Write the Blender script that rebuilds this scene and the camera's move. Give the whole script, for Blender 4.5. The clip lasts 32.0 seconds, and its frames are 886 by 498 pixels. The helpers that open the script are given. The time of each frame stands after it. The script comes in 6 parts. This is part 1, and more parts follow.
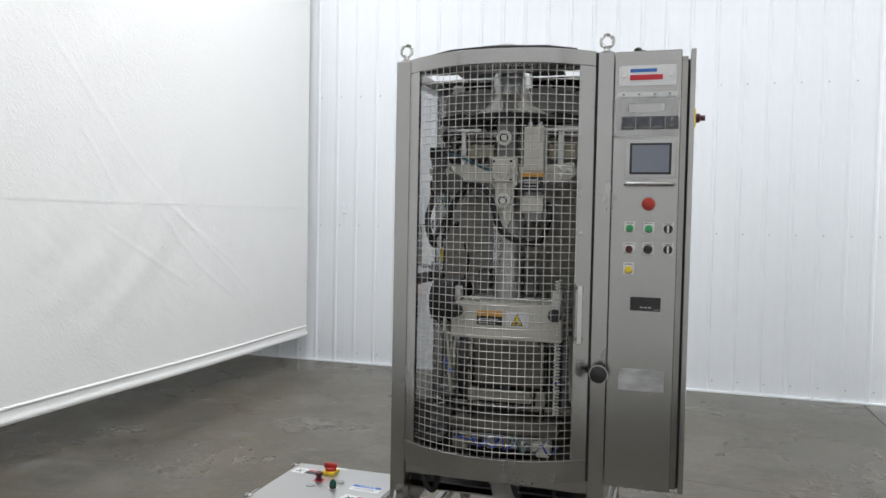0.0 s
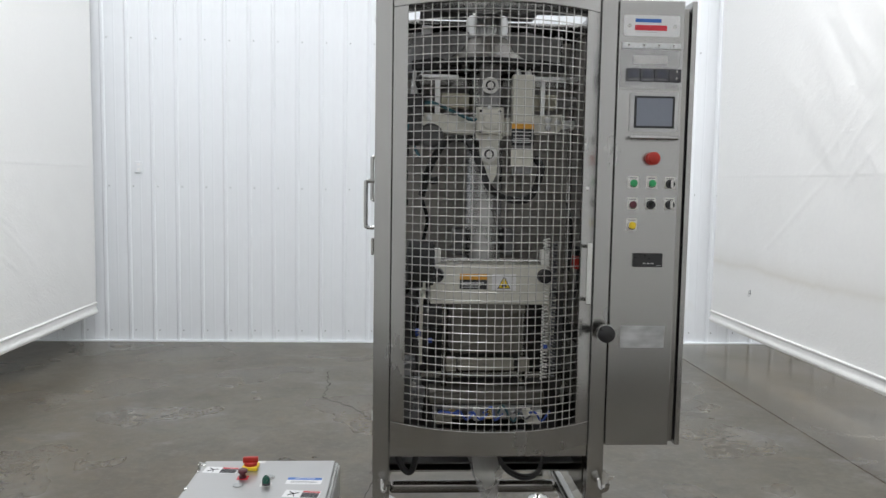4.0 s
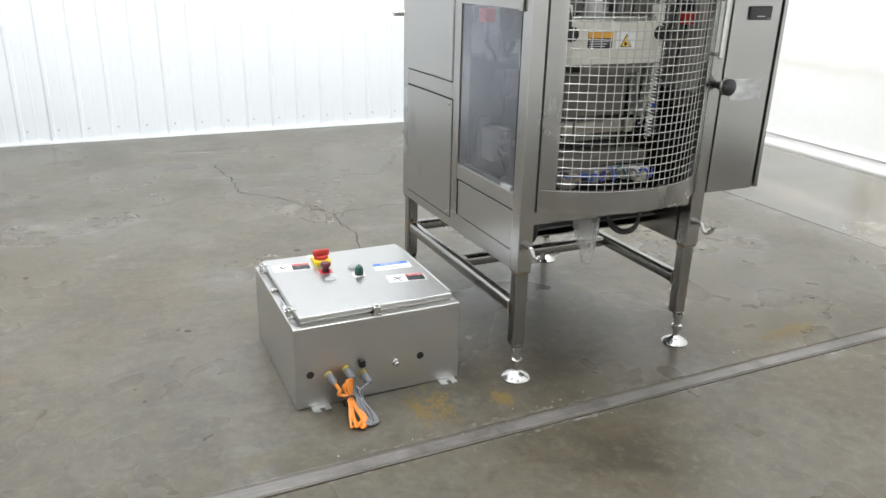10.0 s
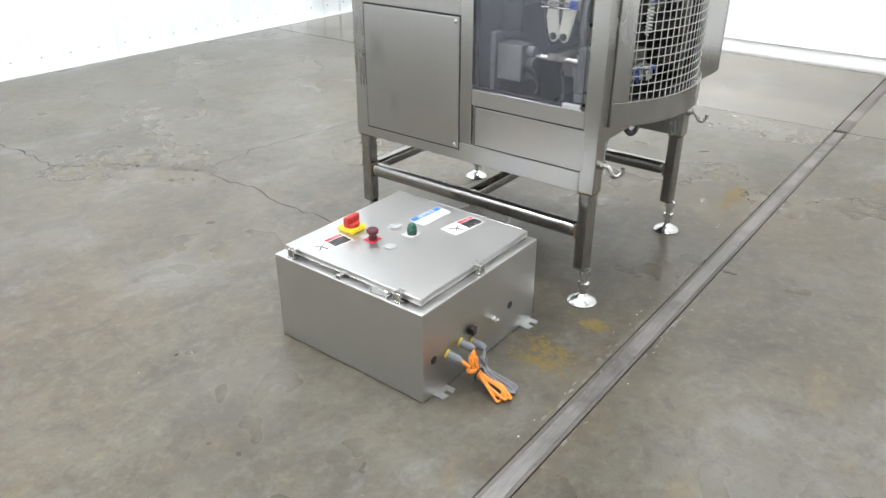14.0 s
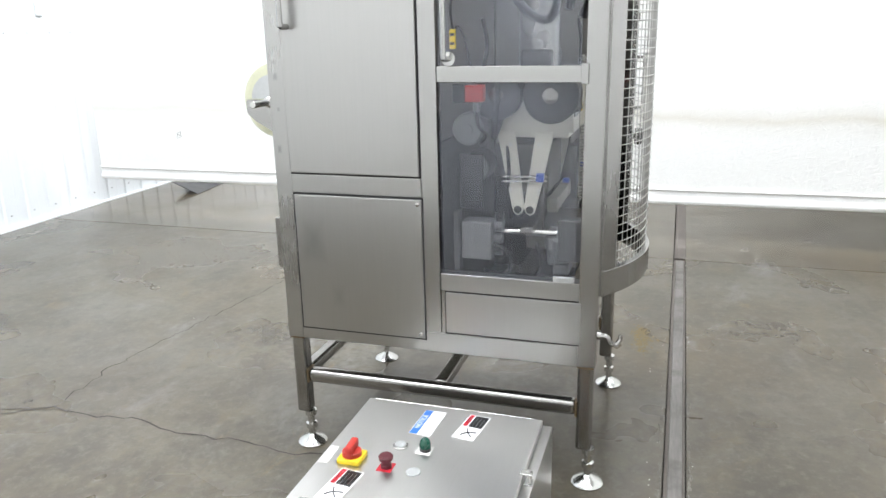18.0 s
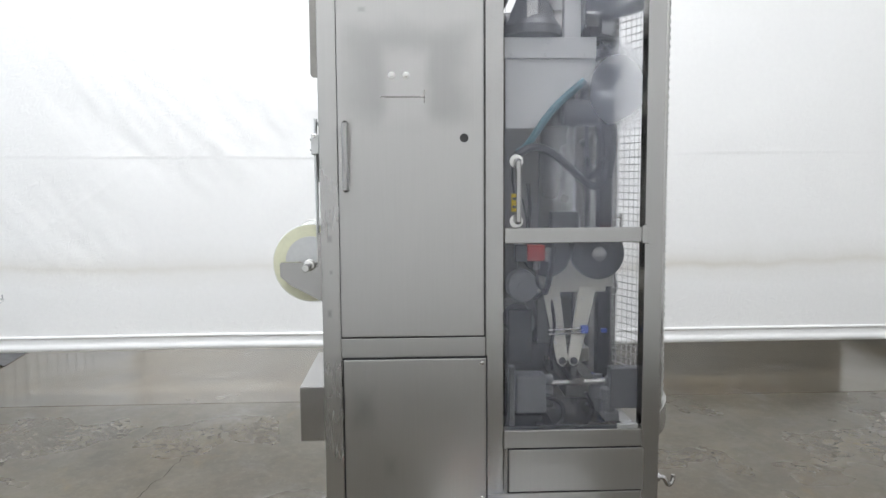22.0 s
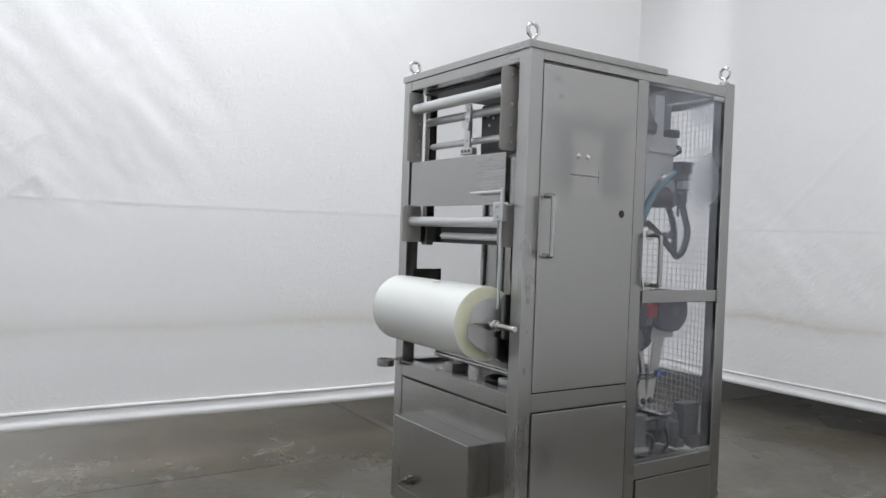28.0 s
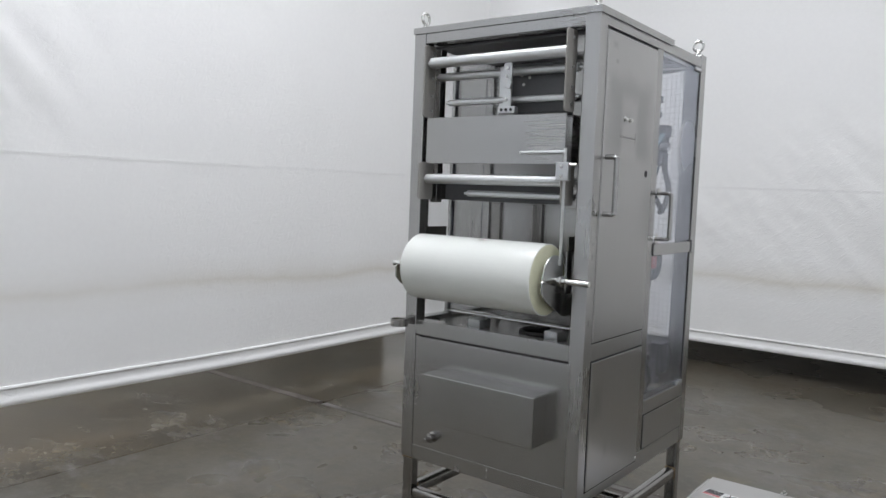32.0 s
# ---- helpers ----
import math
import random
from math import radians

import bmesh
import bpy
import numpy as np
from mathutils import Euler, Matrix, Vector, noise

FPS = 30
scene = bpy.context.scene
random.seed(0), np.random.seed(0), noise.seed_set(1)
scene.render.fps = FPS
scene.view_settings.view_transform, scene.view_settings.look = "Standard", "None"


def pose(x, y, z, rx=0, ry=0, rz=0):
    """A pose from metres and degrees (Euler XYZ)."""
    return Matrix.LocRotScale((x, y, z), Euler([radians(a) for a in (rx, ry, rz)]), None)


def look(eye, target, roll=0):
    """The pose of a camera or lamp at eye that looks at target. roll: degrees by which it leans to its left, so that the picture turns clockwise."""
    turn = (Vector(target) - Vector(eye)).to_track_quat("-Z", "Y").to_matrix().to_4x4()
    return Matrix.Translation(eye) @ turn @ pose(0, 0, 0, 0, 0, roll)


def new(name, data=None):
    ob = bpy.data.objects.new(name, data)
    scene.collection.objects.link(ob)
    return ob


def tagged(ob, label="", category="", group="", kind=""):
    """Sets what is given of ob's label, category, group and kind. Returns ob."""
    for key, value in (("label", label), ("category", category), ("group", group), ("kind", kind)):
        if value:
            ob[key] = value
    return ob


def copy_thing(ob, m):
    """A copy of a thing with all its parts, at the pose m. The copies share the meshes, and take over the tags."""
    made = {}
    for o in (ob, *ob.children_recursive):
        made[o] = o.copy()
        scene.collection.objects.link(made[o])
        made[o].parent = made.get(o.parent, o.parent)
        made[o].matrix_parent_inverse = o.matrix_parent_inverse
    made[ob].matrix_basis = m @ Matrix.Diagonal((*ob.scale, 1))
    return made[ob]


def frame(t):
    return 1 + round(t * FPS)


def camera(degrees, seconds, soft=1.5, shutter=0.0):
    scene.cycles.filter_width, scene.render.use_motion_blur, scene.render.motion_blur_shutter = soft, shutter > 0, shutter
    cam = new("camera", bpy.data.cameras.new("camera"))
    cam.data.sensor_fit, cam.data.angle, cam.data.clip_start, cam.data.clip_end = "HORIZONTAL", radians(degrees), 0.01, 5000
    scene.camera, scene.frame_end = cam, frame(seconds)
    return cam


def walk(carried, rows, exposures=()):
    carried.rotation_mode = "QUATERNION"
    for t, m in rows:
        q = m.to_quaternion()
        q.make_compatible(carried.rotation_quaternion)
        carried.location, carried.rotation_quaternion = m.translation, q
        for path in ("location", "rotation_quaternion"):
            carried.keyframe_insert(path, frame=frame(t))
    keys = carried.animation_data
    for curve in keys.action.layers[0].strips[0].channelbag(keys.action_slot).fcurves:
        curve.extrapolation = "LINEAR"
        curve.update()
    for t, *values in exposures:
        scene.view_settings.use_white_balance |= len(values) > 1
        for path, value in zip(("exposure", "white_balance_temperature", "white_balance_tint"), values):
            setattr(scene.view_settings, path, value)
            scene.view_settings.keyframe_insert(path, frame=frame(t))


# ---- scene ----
cam = camera(61.0, 32.0)
PATH = [
    (0, (0.15, 0.054, 1.594), (-0.438, 1.964, 1.516), 1.1),
    (0.5, (0.046, 0.126, 1.589), (-0.532, 2.039, 1.522), -0.4),
    (1, (-0.104, 0.17, 1.591), (-0.561, 2.117, 1.531), 1.3),
    (1.5, (-0.299, 0.165, 1.596), (-0.588, 2.143, 1.522), -0.0),
    (2, (-0.418, 0.163, 1.594), (-0.593, 2.153, 1.492), 0.5),
    (2.5, (-0.447, 0.206, 1.563), (-0.58, 2.198, 1.446), 1.2),
    (4.5, (-0.917, 0.225, 1.551), (-0.735, 2.208, 1.36), 0.5),
    (5, (-0.989, 0.263, 1.54), (-0.767, 2.239, 1.325), 0.1),
    (5.5, (-1.088, 0.314, 1.517), (-0.821, 2.282, 1.281), -0.1),
    (6, (-1.173, 0.352, 1.506), (-0.877, 2.302, 1.178), -0.2),
    (6.5, (-1.323, 0.383, 1.496), (-0.929, 2.304, 1.102), 0.2),
    (7, (-1.48, 0.39, 1.492), (-1.011, 2.281, 1.041), 0.6),
    (7.5, (-1.563, 0.409, 1.473), (-1.042, 2.273, 0.971), 0.8),
    (8, (-1.663, 0.485, 1.453), (-1.118, 2.329, 0.903), 0.9),
    (8.5, (-1.761, 0.556, 1.458), (-1.183, 2.37, 0.847), 0.7),
    (9, (-1.922, 0.591, 1.457), (-1.233, 2.362, 0.833), 1.0),
    (9.5, (-2.088, 0.618, 1.447), (-1.33, 2.349, 0.792), 1.3),
    (10, (-2.18, 0.684, 1.432), (-1.381, 2.38, 0.735), 1.4),
    (10.5, (-2.266, 0.823, 1.415), (-1.445, 2.477, 0.647), 1.0),
    (11, (-2.393, 0.948, 1.418), (-1.508, 2.547, 0.607), 0.8),
    (11.5, (-2.586, 1.064, 1.428), (-1.58, 2.572, 0.582), 1.2),
    (12, (-2.676, 1.179, 1.41), (-1.586, 2.621, 0.555), 1.1),
    (12.5, (-2.751, 1.355, 1.39), (-1.607, 2.738, 0.508), 0.6),
    (13, (-2.842, 1.486, 1.402), (-1.624, 2.783, 0.488), 0.5),
    (13.5, (-2.994, 1.643, 1.428), (-1.671, 2.811, 0.487), 0.6),
    (15.5, (-3.087, 2.103, 1.423), (-1.49, 2.995, 0.615), -0.6),
    (16, (-3.157, 2.247, 1.439), (-1.488, 3.038, 0.671), -0.7),
    (16.5, (-3.207, 2.342, 1.458), (-1.478, 3.056, 0.752), -0.6),
    (17, (-3.195, 2.411, 1.451), (-1.424, 3.08, 0.806), -0.7),
    (17.5, (-3.154, 2.504, 1.454), (-1.355, 3.135, 0.849), -1.0),
    (18, (-3.104, 2.594, 1.469), (-1.273, 3.171, 0.909), -1.2),
    (18.5, (-3.131, 2.694, 1.473), (-1.266, 3.199, 0.955), -1.3),
    (19, (-3.185, 2.844, 1.492), (-1.28, 3.231, 1.022), -1.4),
    (19.5, (-3.231, 2.96, 1.509), (-1.296, 3.272, 1.11), -1.3),
    (20, (-3.243, 3.042, 1.513), (-1.292, 3.295, 1.152), -0.4),
    (20.5, (-3.195, 3.111, 1.498), (-1.228, 3.313, 1.198), -1.7),
    (21, (-3.166, 3.232, 1.524), (-1.188, 3.368, 1.262), -0.5),
    (21.5, (-3.208, 3.428, 1.528), (-1.222, 3.429, 1.295), 0.7),
    (22, (-3.235, 3.583, 1.525), (-1.246, 3.506, 1.334), -0.4),
    (22.5, (-3.196, 3.683, 1.522), (-1.208, 3.547, 1.35), -0.1),
    (23, (-3.135, 3.81, 1.523), (-1.154, 3.574, 1.385), -0.3),
    (23.5, (-3.159, 3.998, 1.532), (-1.192, 3.653, 1.414), -0.2),
    (24, (-3.186, 4.175, 1.532), (-1.244, 3.705, 1.445), -0.5),
    (24.5, (-3.14, 4.279, 1.521), (-1.217, 3.736, 1.455), 1.1),
    (25, (-3.033, 4.394, 1.528), (-1.126, 3.792, 1.524), 0.6),
    (25.5, (-3.019, 4.581, 1.532), (-1.137, 3.903, 1.551), 2.0),
    (27.5, (-2.835, 5.228, 1.543), (-1.103, 4.229, 1.519), 3.3),
    (28, (-2.83, 5.457, 1.547), (-1.157, 4.361, 1.508), 2.1),
    (28.5, (-2.766, 5.562, 1.547), (-1.128, 4.415, 1.5), 2.8),
    (29, (-2.63, 5.635, 1.542), (-1.0, 4.477, 1.487), -0.2),
    (29.5, (-2.555, 5.713, 1.541), (-0.953, 4.517, 1.473), 0.9),
    (30, (-2.524, 5.869, 1.531), (-0.971, 4.612, 1.434), 1.7),
    (30.5, (-2.47, 6.026, 1.534), (-1.013, 4.663, 1.39), 1.5),
    (31, (-2.389, 6.101, 1.532), (-1.004, 4.669, 1.364), 1.9),
    (31.5, (-2.234, 6.163, 1.53), (-0.915, 4.669, 1.366), 0.4),
    (32, (-2.074, 6.255, 1.539), (-0.864, 4.669, 1.391), 2.2),
]
EXPOSURE = [(0, -0.34, 6430, 10), (2.5, -0.36, 6430, 10), (6, -0.11, 6470, 10), (9, 0.4, 6500, 9), (12, 0.75, 6400, 8), (16, 0.82, 6350, 9), (19, 0.53, 6370, 9), (20, 0.33, 6360, 10), (21, 0.2, 6360, 10), (23, -0.09, 6330, 11), (25, -0.38, 6310, 12), (28, -0.52, 6300, 12), (32, -0.53, 6300, 12)]
walk(cam, [(t, look(eye, target, roll)) for t, eye, target, roll in PATH], EXPOSURE)
# ---- world and lights ----
world = bpy.data.worlds.new("hall")
scene.world = world
world.use_nodes = True
world.node_tree.nodes["Background"].inputs[0].default_value = (0.9, 0.95, 1.0, 1)
world.node_tree.nodes["Background"].inputs[1].default_value = 0.05

LAMP_Z = 5.55
LAMPS = [(-2.9, 0.6), (-2.9, 5.2), (1.2, 0.6), (1.0, 4.5), (-0.9, 2.9), (5.9, 6.1), (-0.8, -3.6), (-6.2, 3.0)]
for (lx, ly), watts in zip(LAMPS, (26, 128, 20, 154, 108, 480, 4, 120)):
    ld = bpy.data.lights.new("hall_lamp", "AREA")
    ld.shape, ld.size, ld.size_y = "RECTANGLE", 1.3, 2.4
    ld.energy = watts
    ld.color = (0.965, 0.975, 1.0)
    lo = new("hall_lamp", ld)
    lo.matrix_world = pose(lx, ly, LAMP_Z)


# ---- materials ----
def mat(name, color, rough=0.5, metal=0.0, vary=0.1, scale=4.0, fine=60.0, bump=0.1, stretch=(1, 1, 1), spec=0.5, dirt=None, dirt_scale=2.0, dirt_at=0.6, rough_vary=0.1, coords="Object"):
    m = bpy.data.materials.new(name)
    m.use_nodes = True
    nt = m.node_tree
    n, ln = nt.nodes, nt.links
    b = n["Principled BSDF"]
    b.inputs["Metallic"].default_value = metal
    b.inputs["Specular IOR Level"].default_value = spec
    tc = n.new("ShaderNodeTexCoord")
    mp = n.new("ShaderNodeMapping")
    mp.inputs["Scale"].default_value = stretch
    ln.new(tc.outputs[coords], mp.inputs[0])
    big = n.new("ShaderNodeTexNoise")
    big.inputs["Scale"].default_value, big.inputs["Detail"].default_value = scale, 5
    ln.new(tc.outputs[coords], big.inputs["Vector"])
    small = n.new("ShaderNodeTexNoise")
    small.inputs["Scale"].default_value, small.inputs["Detail"].default_value = fine, 3
    ln.new(mp.outputs[0], small.inputs["Vector"])
    add = n.new("ShaderNodeMath")
    add.operation = "MULTIPLY_ADD"
    ln.new(small.outputs["Fac"], add.inputs[0])
    add.inputs[1].default_value = 0.45
    half = n.new("ShaderNodeMath")
    half.operation = "MULTIPLY"
    half.inputs[1].default_value = 0.55
    ln.new(big.outputs["Fac"], half.inputs[0])
    ln.new(half.outputs[0], add.inputs[2])
    ramp = n.new("ShaderNodeValToRGB")
    lo, hi = 1 - vary, 1 + vary
    ramp.color_ramp.elements[0].position, ramp.color_ramp.elements[1].position = 0.3, 0.7
    ramp.color_ramp.elements[0].color = (*[min(1, c * lo) for c in color], 1)
    ramp.color_ramp.elements[1].color = (*[min(1, c * hi) for c in color], 1)
    ln.new(add.outputs[0], ramp.inputs[0])
    out = ramp.outputs[0]
    if dirt:
        dn = n.new("ShaderNodeTexNoise")
        dn.inputs["Scale"].default_value, dn.inputs["Detail"].default_value, dn.inputs["Roughness"].default_value = dirt_scale, 8, 0.65
        ln.new(tc.outputs[coords], dn.inputs["Vector"])
        dr = n.new("ShaderNodeMapRange")
        dr.inputs["From Min"].default_value, dr.inputs["From Max"].default_value = dirt_at, dirt_at + 0.2
        dr.inputs["To Max"].default_value = 0.8
        ln.new(dn.outputs["Fac"], dr.inputs["Value"])
        mx = n.new("ShaderNodeMix")
        mx.data_type = "RGBA"
        ln.new(dr.outputs[0], mx.inputs[0])
        ln.new(out, mx.inputs[6])
        mx.inputs[7].default_value = (*dirt, 1)
        out = mx.outputs[2]
    ln.new(out, b.inputs["Base Color"])
    rr = n.new("ShaderNodeMapRange")
    rr.inputs["From Min"].default_value, rr.inputs["From Max"].default_value = 0.3, 0.7
    rr.inputs["To Min"].default_value, rr.inputs["To Max"].default_value = max(0.02, rough - rough_vary), min(1, rough + rough_vary)
    ln.new(add.outputs[0], rr.inputs["Value"])
    ln.new(rr.outputs[0], b.inputs["Roughness"])
    if bump:
        bp = n.new("ShaderNodeBump")
        bp.inputs["Strength"].default_value, bp.inputs["Distance"].default_value = bump, 0.002
        ln.new(small.outputs["Fac"], bp.inputs["Height"])
        ln.new(bp.outputs[0], b.inputs["Normal"])
    return m


def clear(name, color, rough, alpha, frost=0.0, sheen=0.04, smears=()):
    """Thin clear plastic: a glossy skin over a mostly transparent, slightly hazy sheet, rubbed dull in places."""
    m = bpy.data.materials.new(name)
    m.use_nodes = True
    n, ln = m.node_tree.nodes, m.node_tree.links
    n.remove(n["Principled BSDF"])
    tc = n.new("ShaderNodeTexCoord")

    def calc(op, *vals):
        q = n.new("ShaderNodeMath")
        q.operation = op
        for k, v in enumerate(vals):
            if isinstance(v, (int, float)):
                q.inputs[k].default_value = v
            else:
                ln.new(v, q.inputs[k])
        return q.outputs[0]

    t = n.new("ShaderNodeTexNoise")
    t.inputs["Scale"].default_value, t.inputs["Detail"].default_value = 3.0, 6
    ln.new(tc.outputs["Object"], t.inputs["Vector"])
    r = n.new("ShaderNodeMapRange")
    r.inputs["From Min"].default_value, r.inputs["From Max"].default_value = 0.3, 0.75
    r.inputs["To Min"].default_value, r.inputs["To Max"].default_value = alpha * 0.7, alpha * 1.4
    ln.new(t.outputs["Fac"], r.inputs["Value"])
    haze = r.outputs[0]
    df = n.new("ShaderNodeBsdfDiffuse")
    df.inputs["Color"].default_value = (*color, 1)
    if frost:
        see = n.new("ShaderNodeBsdfRefraction")
        see.inputs["IOR"].default_value = 1.45
        blur = frost
        sp = n.new("ShaderNodeSeparateXYZ")
        ln.new(tc.outputs["Object"], sp.inputs[0])
        # cloudy rubbed places: middle and half size on the sheet (y, z), blur, haze
        for cy, cz, hy, hz, dull, milk in smears:
            qy = calc("MULTIPLY", calc("SUBTRACT", sp.outputs["Y"], cy), 1 / hy)
            qz = calc("MULTIPLY", calc("SUBTRACT", sp.outputs["Z"], cz), 1 / hz)
            q = calc("ADD", calc("SQRT", calc("ADD", calc("MULTIPLY", qy, qy), calc("MULTIPLY", qz, qz))), calc("MULTIPLY", calc("SUBTRACT", t.outputs["Fac"], 0.5), 1.2))
            zr = n.new("ShaderNodeMapRange")
            zr.interpolation_type = "SMOOTHSTEP"
            zr.inputs["From Min"].default_value, zr.inputs["From Max"].default_value = 1.1, 0.3
            ln.new(q, zr.inputs["Value"])
            blur = calc("MULTIPLY_ADD", zr.outputs[0], dull, blur)
            haze = calc("MULTIPLY_ADD", zr.outputs[0], milk, haze)
        if isinstance(blur, float):
            see.inputs["Roughness"].default_value = blur
        else:
            ln.new(blur, see.inputs["Roughness"])
    else:
        see = n.new("ShaderNodeBsdfTransparent")
    b = n.new("ShaderNodeMixShader")
    ln.new(haze, b.inputs[0])
    ln.new(see.outputs[0], b.inputs[1])
    ln.new(df.outputs[0], b.inputs[2])
    gl = n.new("ShaderNodeBsdfGlossy")
    gl.inputs["Roughness"].default_value = rough
    gl.inputs["Color"].default_value = (0.86, 0.90, 1.0, 1)
    lw = n.new("ShaderNodeLayerWeight")
    lw.inputs["Blend"].default_value = 0.5
    pw = n.new("ShaderNodeMath")
    pw.operation = "POWER"
    pw.inputs[1].default_value = 2.6
    ln.new(lw.outputs["Facing"], pw.inputs[0])
    fr = n.new("ShaderNodeMath")
    fr.operation = "MULTIPLY_ADD"
    fr.inputs[1].default_value, fr.inputs[2].default_value = 0.9, sheen
    ln.new(pw.outputs[0], fr.inputs[0])
    mx = n.new("ShaderNodeMixShader")
    ln.new(fr.outputs[0], mx.inputs[0])
    ln.new(b.outputs[0], mx.inputs[1])
    ln.new(gl.outputs[0], mx.inputs[2])
    ln.new(mx.outputs[0], n["Material Output"].inputs["Surface"])
    return m


def steel(name, grain, stain=0.05, color=(0.435, 0.431, 0.421), rough=0.225, zones=()):
    """Brushed stainless sheet: very fine grain along one way, soft cloudy handling marks in the gloss."""
    m = mat(name, color, rough, 1.0, 0.03, 1.1, 7.0, 0.0, grain, rough_vary=0.006)
    n, ln = m.node_tree.nodes, m.node_tree.links
    b = n["Principled BSDF"]
    tc = n.new("ShaderNodeTexCoord")
    t = n.new("ShaderNodeTexNoise")
    t.inputs["Scale"].default_value, t.inputs["Detail"].default_value, t.inputs["Roughness"].default_value = 1.9, 2, 0.45
    ln.new(tc.outputs["Object"], t.inputs["Vector"])
    r = n.new("ShaderNodeMapRange")
    r.interpolation_type = "SMOOTHSTEP"
    r.inputs["From Min"].default_value, r.inputs["From Max"].default_value, r.inputs["To Max"].default_value = 0.3, 0.75, stain
    ln.new(t.outputs["Fac"], r.inputs["Value"])
    add = n.new("ShaderNodeMath")
    add.operation = "ADD"
    ln.new(b.inputs["Roughness"].links[0].from_socket, add.inputs[0])
    ln.new(r.outputs[0], add.inputs[1])
    # thin smears and wiped marks, dulling the shine a little
    mp = n.new("ShaderNodeMapping")
    mp.inputs["Scale"].default_value = (6.0, 6.0, 1.6)
    mp.inputs["Rotation"].default_value = (0.3, 0.5, 0.2)
    ln.new(tc.outputs["Object"], mp.inputs[0])
    t2 = n.new("ShaderNodeTexNoise")
    t2.inputs["Scale"].default_value, t2.inputs["Detail"].default_value, t2.inputs["Roughness"].default_value = 2.2, 5, 0.6
    ln.new(mp.outputs[0], t2.inputs["Vector"])
    r2 = n.new("ShaderNodeMapRange")
    r2.interpolation_type = "SMOOTHSTEP"
    r2.inputs["From Min"].default_value, r2.inputs["From Max"].default_value, r2.inputs["To Max"].default_value = 0.5, 0.8, stain * 0.5
    ln.new(t2.outputs["Fac"], r2.inputs["Value"])
    add2 = n.new("ShaderNodeMath")
    add2.operation = "ADD"
    ln.new(add.outputs[0], add2.inputs[0])
    ln.new(r2.outputs[0], add2.inputs[1])
    ln.new(add2.outputs[0], b.inputs["Roughness"])
    # wiped or stained places: middle and half size on the sheet (y, z), gain, softness
    col = b.inputs["Base Color"].links[0].from_socket
    sp = n.new("ShaderNodeSeparateXYZ")
    ln.new(tc.outputs["Object"], sp.inputs[0])
    t3 = n.new("ShaderNodeTexNoise")
    t3.inputs["Scale"].default_value, t3.inputs["Detail"].default_value = 9.0, 6
    ln.new(tc.outputs["Object"], t3.inputs["Vector"])

    def calc(op, *vals):
        q = n.new("ShaderNodeMath")
        q.operation = op
        for k, v in enumerate(vals):
            if isinstance(v, (int, float)):
                q.inputs[k].default_value = v
            else:
                ln.new(v, q.inputs[k])
        return q.outputs[0]

    for cy, cz, hy, hz, gain, soft in zones:
        qy = calc("MULTIPLY", calc("ABSOLUTE", calc("SUBTRACT", sp.outputs["Y"], cy)), 1 / hy)
        qz = calc("MULTIPLY", calc("ABSOLUTE", calc("SUBTRACT", sp.outputs["Z"], cz)), 1 / hz)
        q = calc("MULTIPLY_ADD", t3.outputs["Fac"], soft, calc("SMOOTH_MAX", qy, qz, 0.3))
        zr = n.new("ShaderNodeMapRange")
        zr.interpolation_type = "SMOOTHSTEP"
        zr.inputs["From Min"].default_value, zr.inputs["From Max"].default_value = 1.0 + soft * 0.6, 1.0 - soft * 0.6
        zr.inputs["To Max"].default_value = 1.0
        ln.new(q, zr.inputs["Value"])
        mx = n.new("ShaderNodeMix")
        mx.data_type = "RGBA"
        mx.blend_type = "MULTIPLY"
        ln.new(zr.outputs[0], mx.inputs[0])
        ln.new(col, mx.inputs[6])
        mx.inputs[7].default_value = (gain, gain, gain, 1)
        col = mx.outputs[2]
    ln.new(col, b.inputs["Base Color"])
    return m


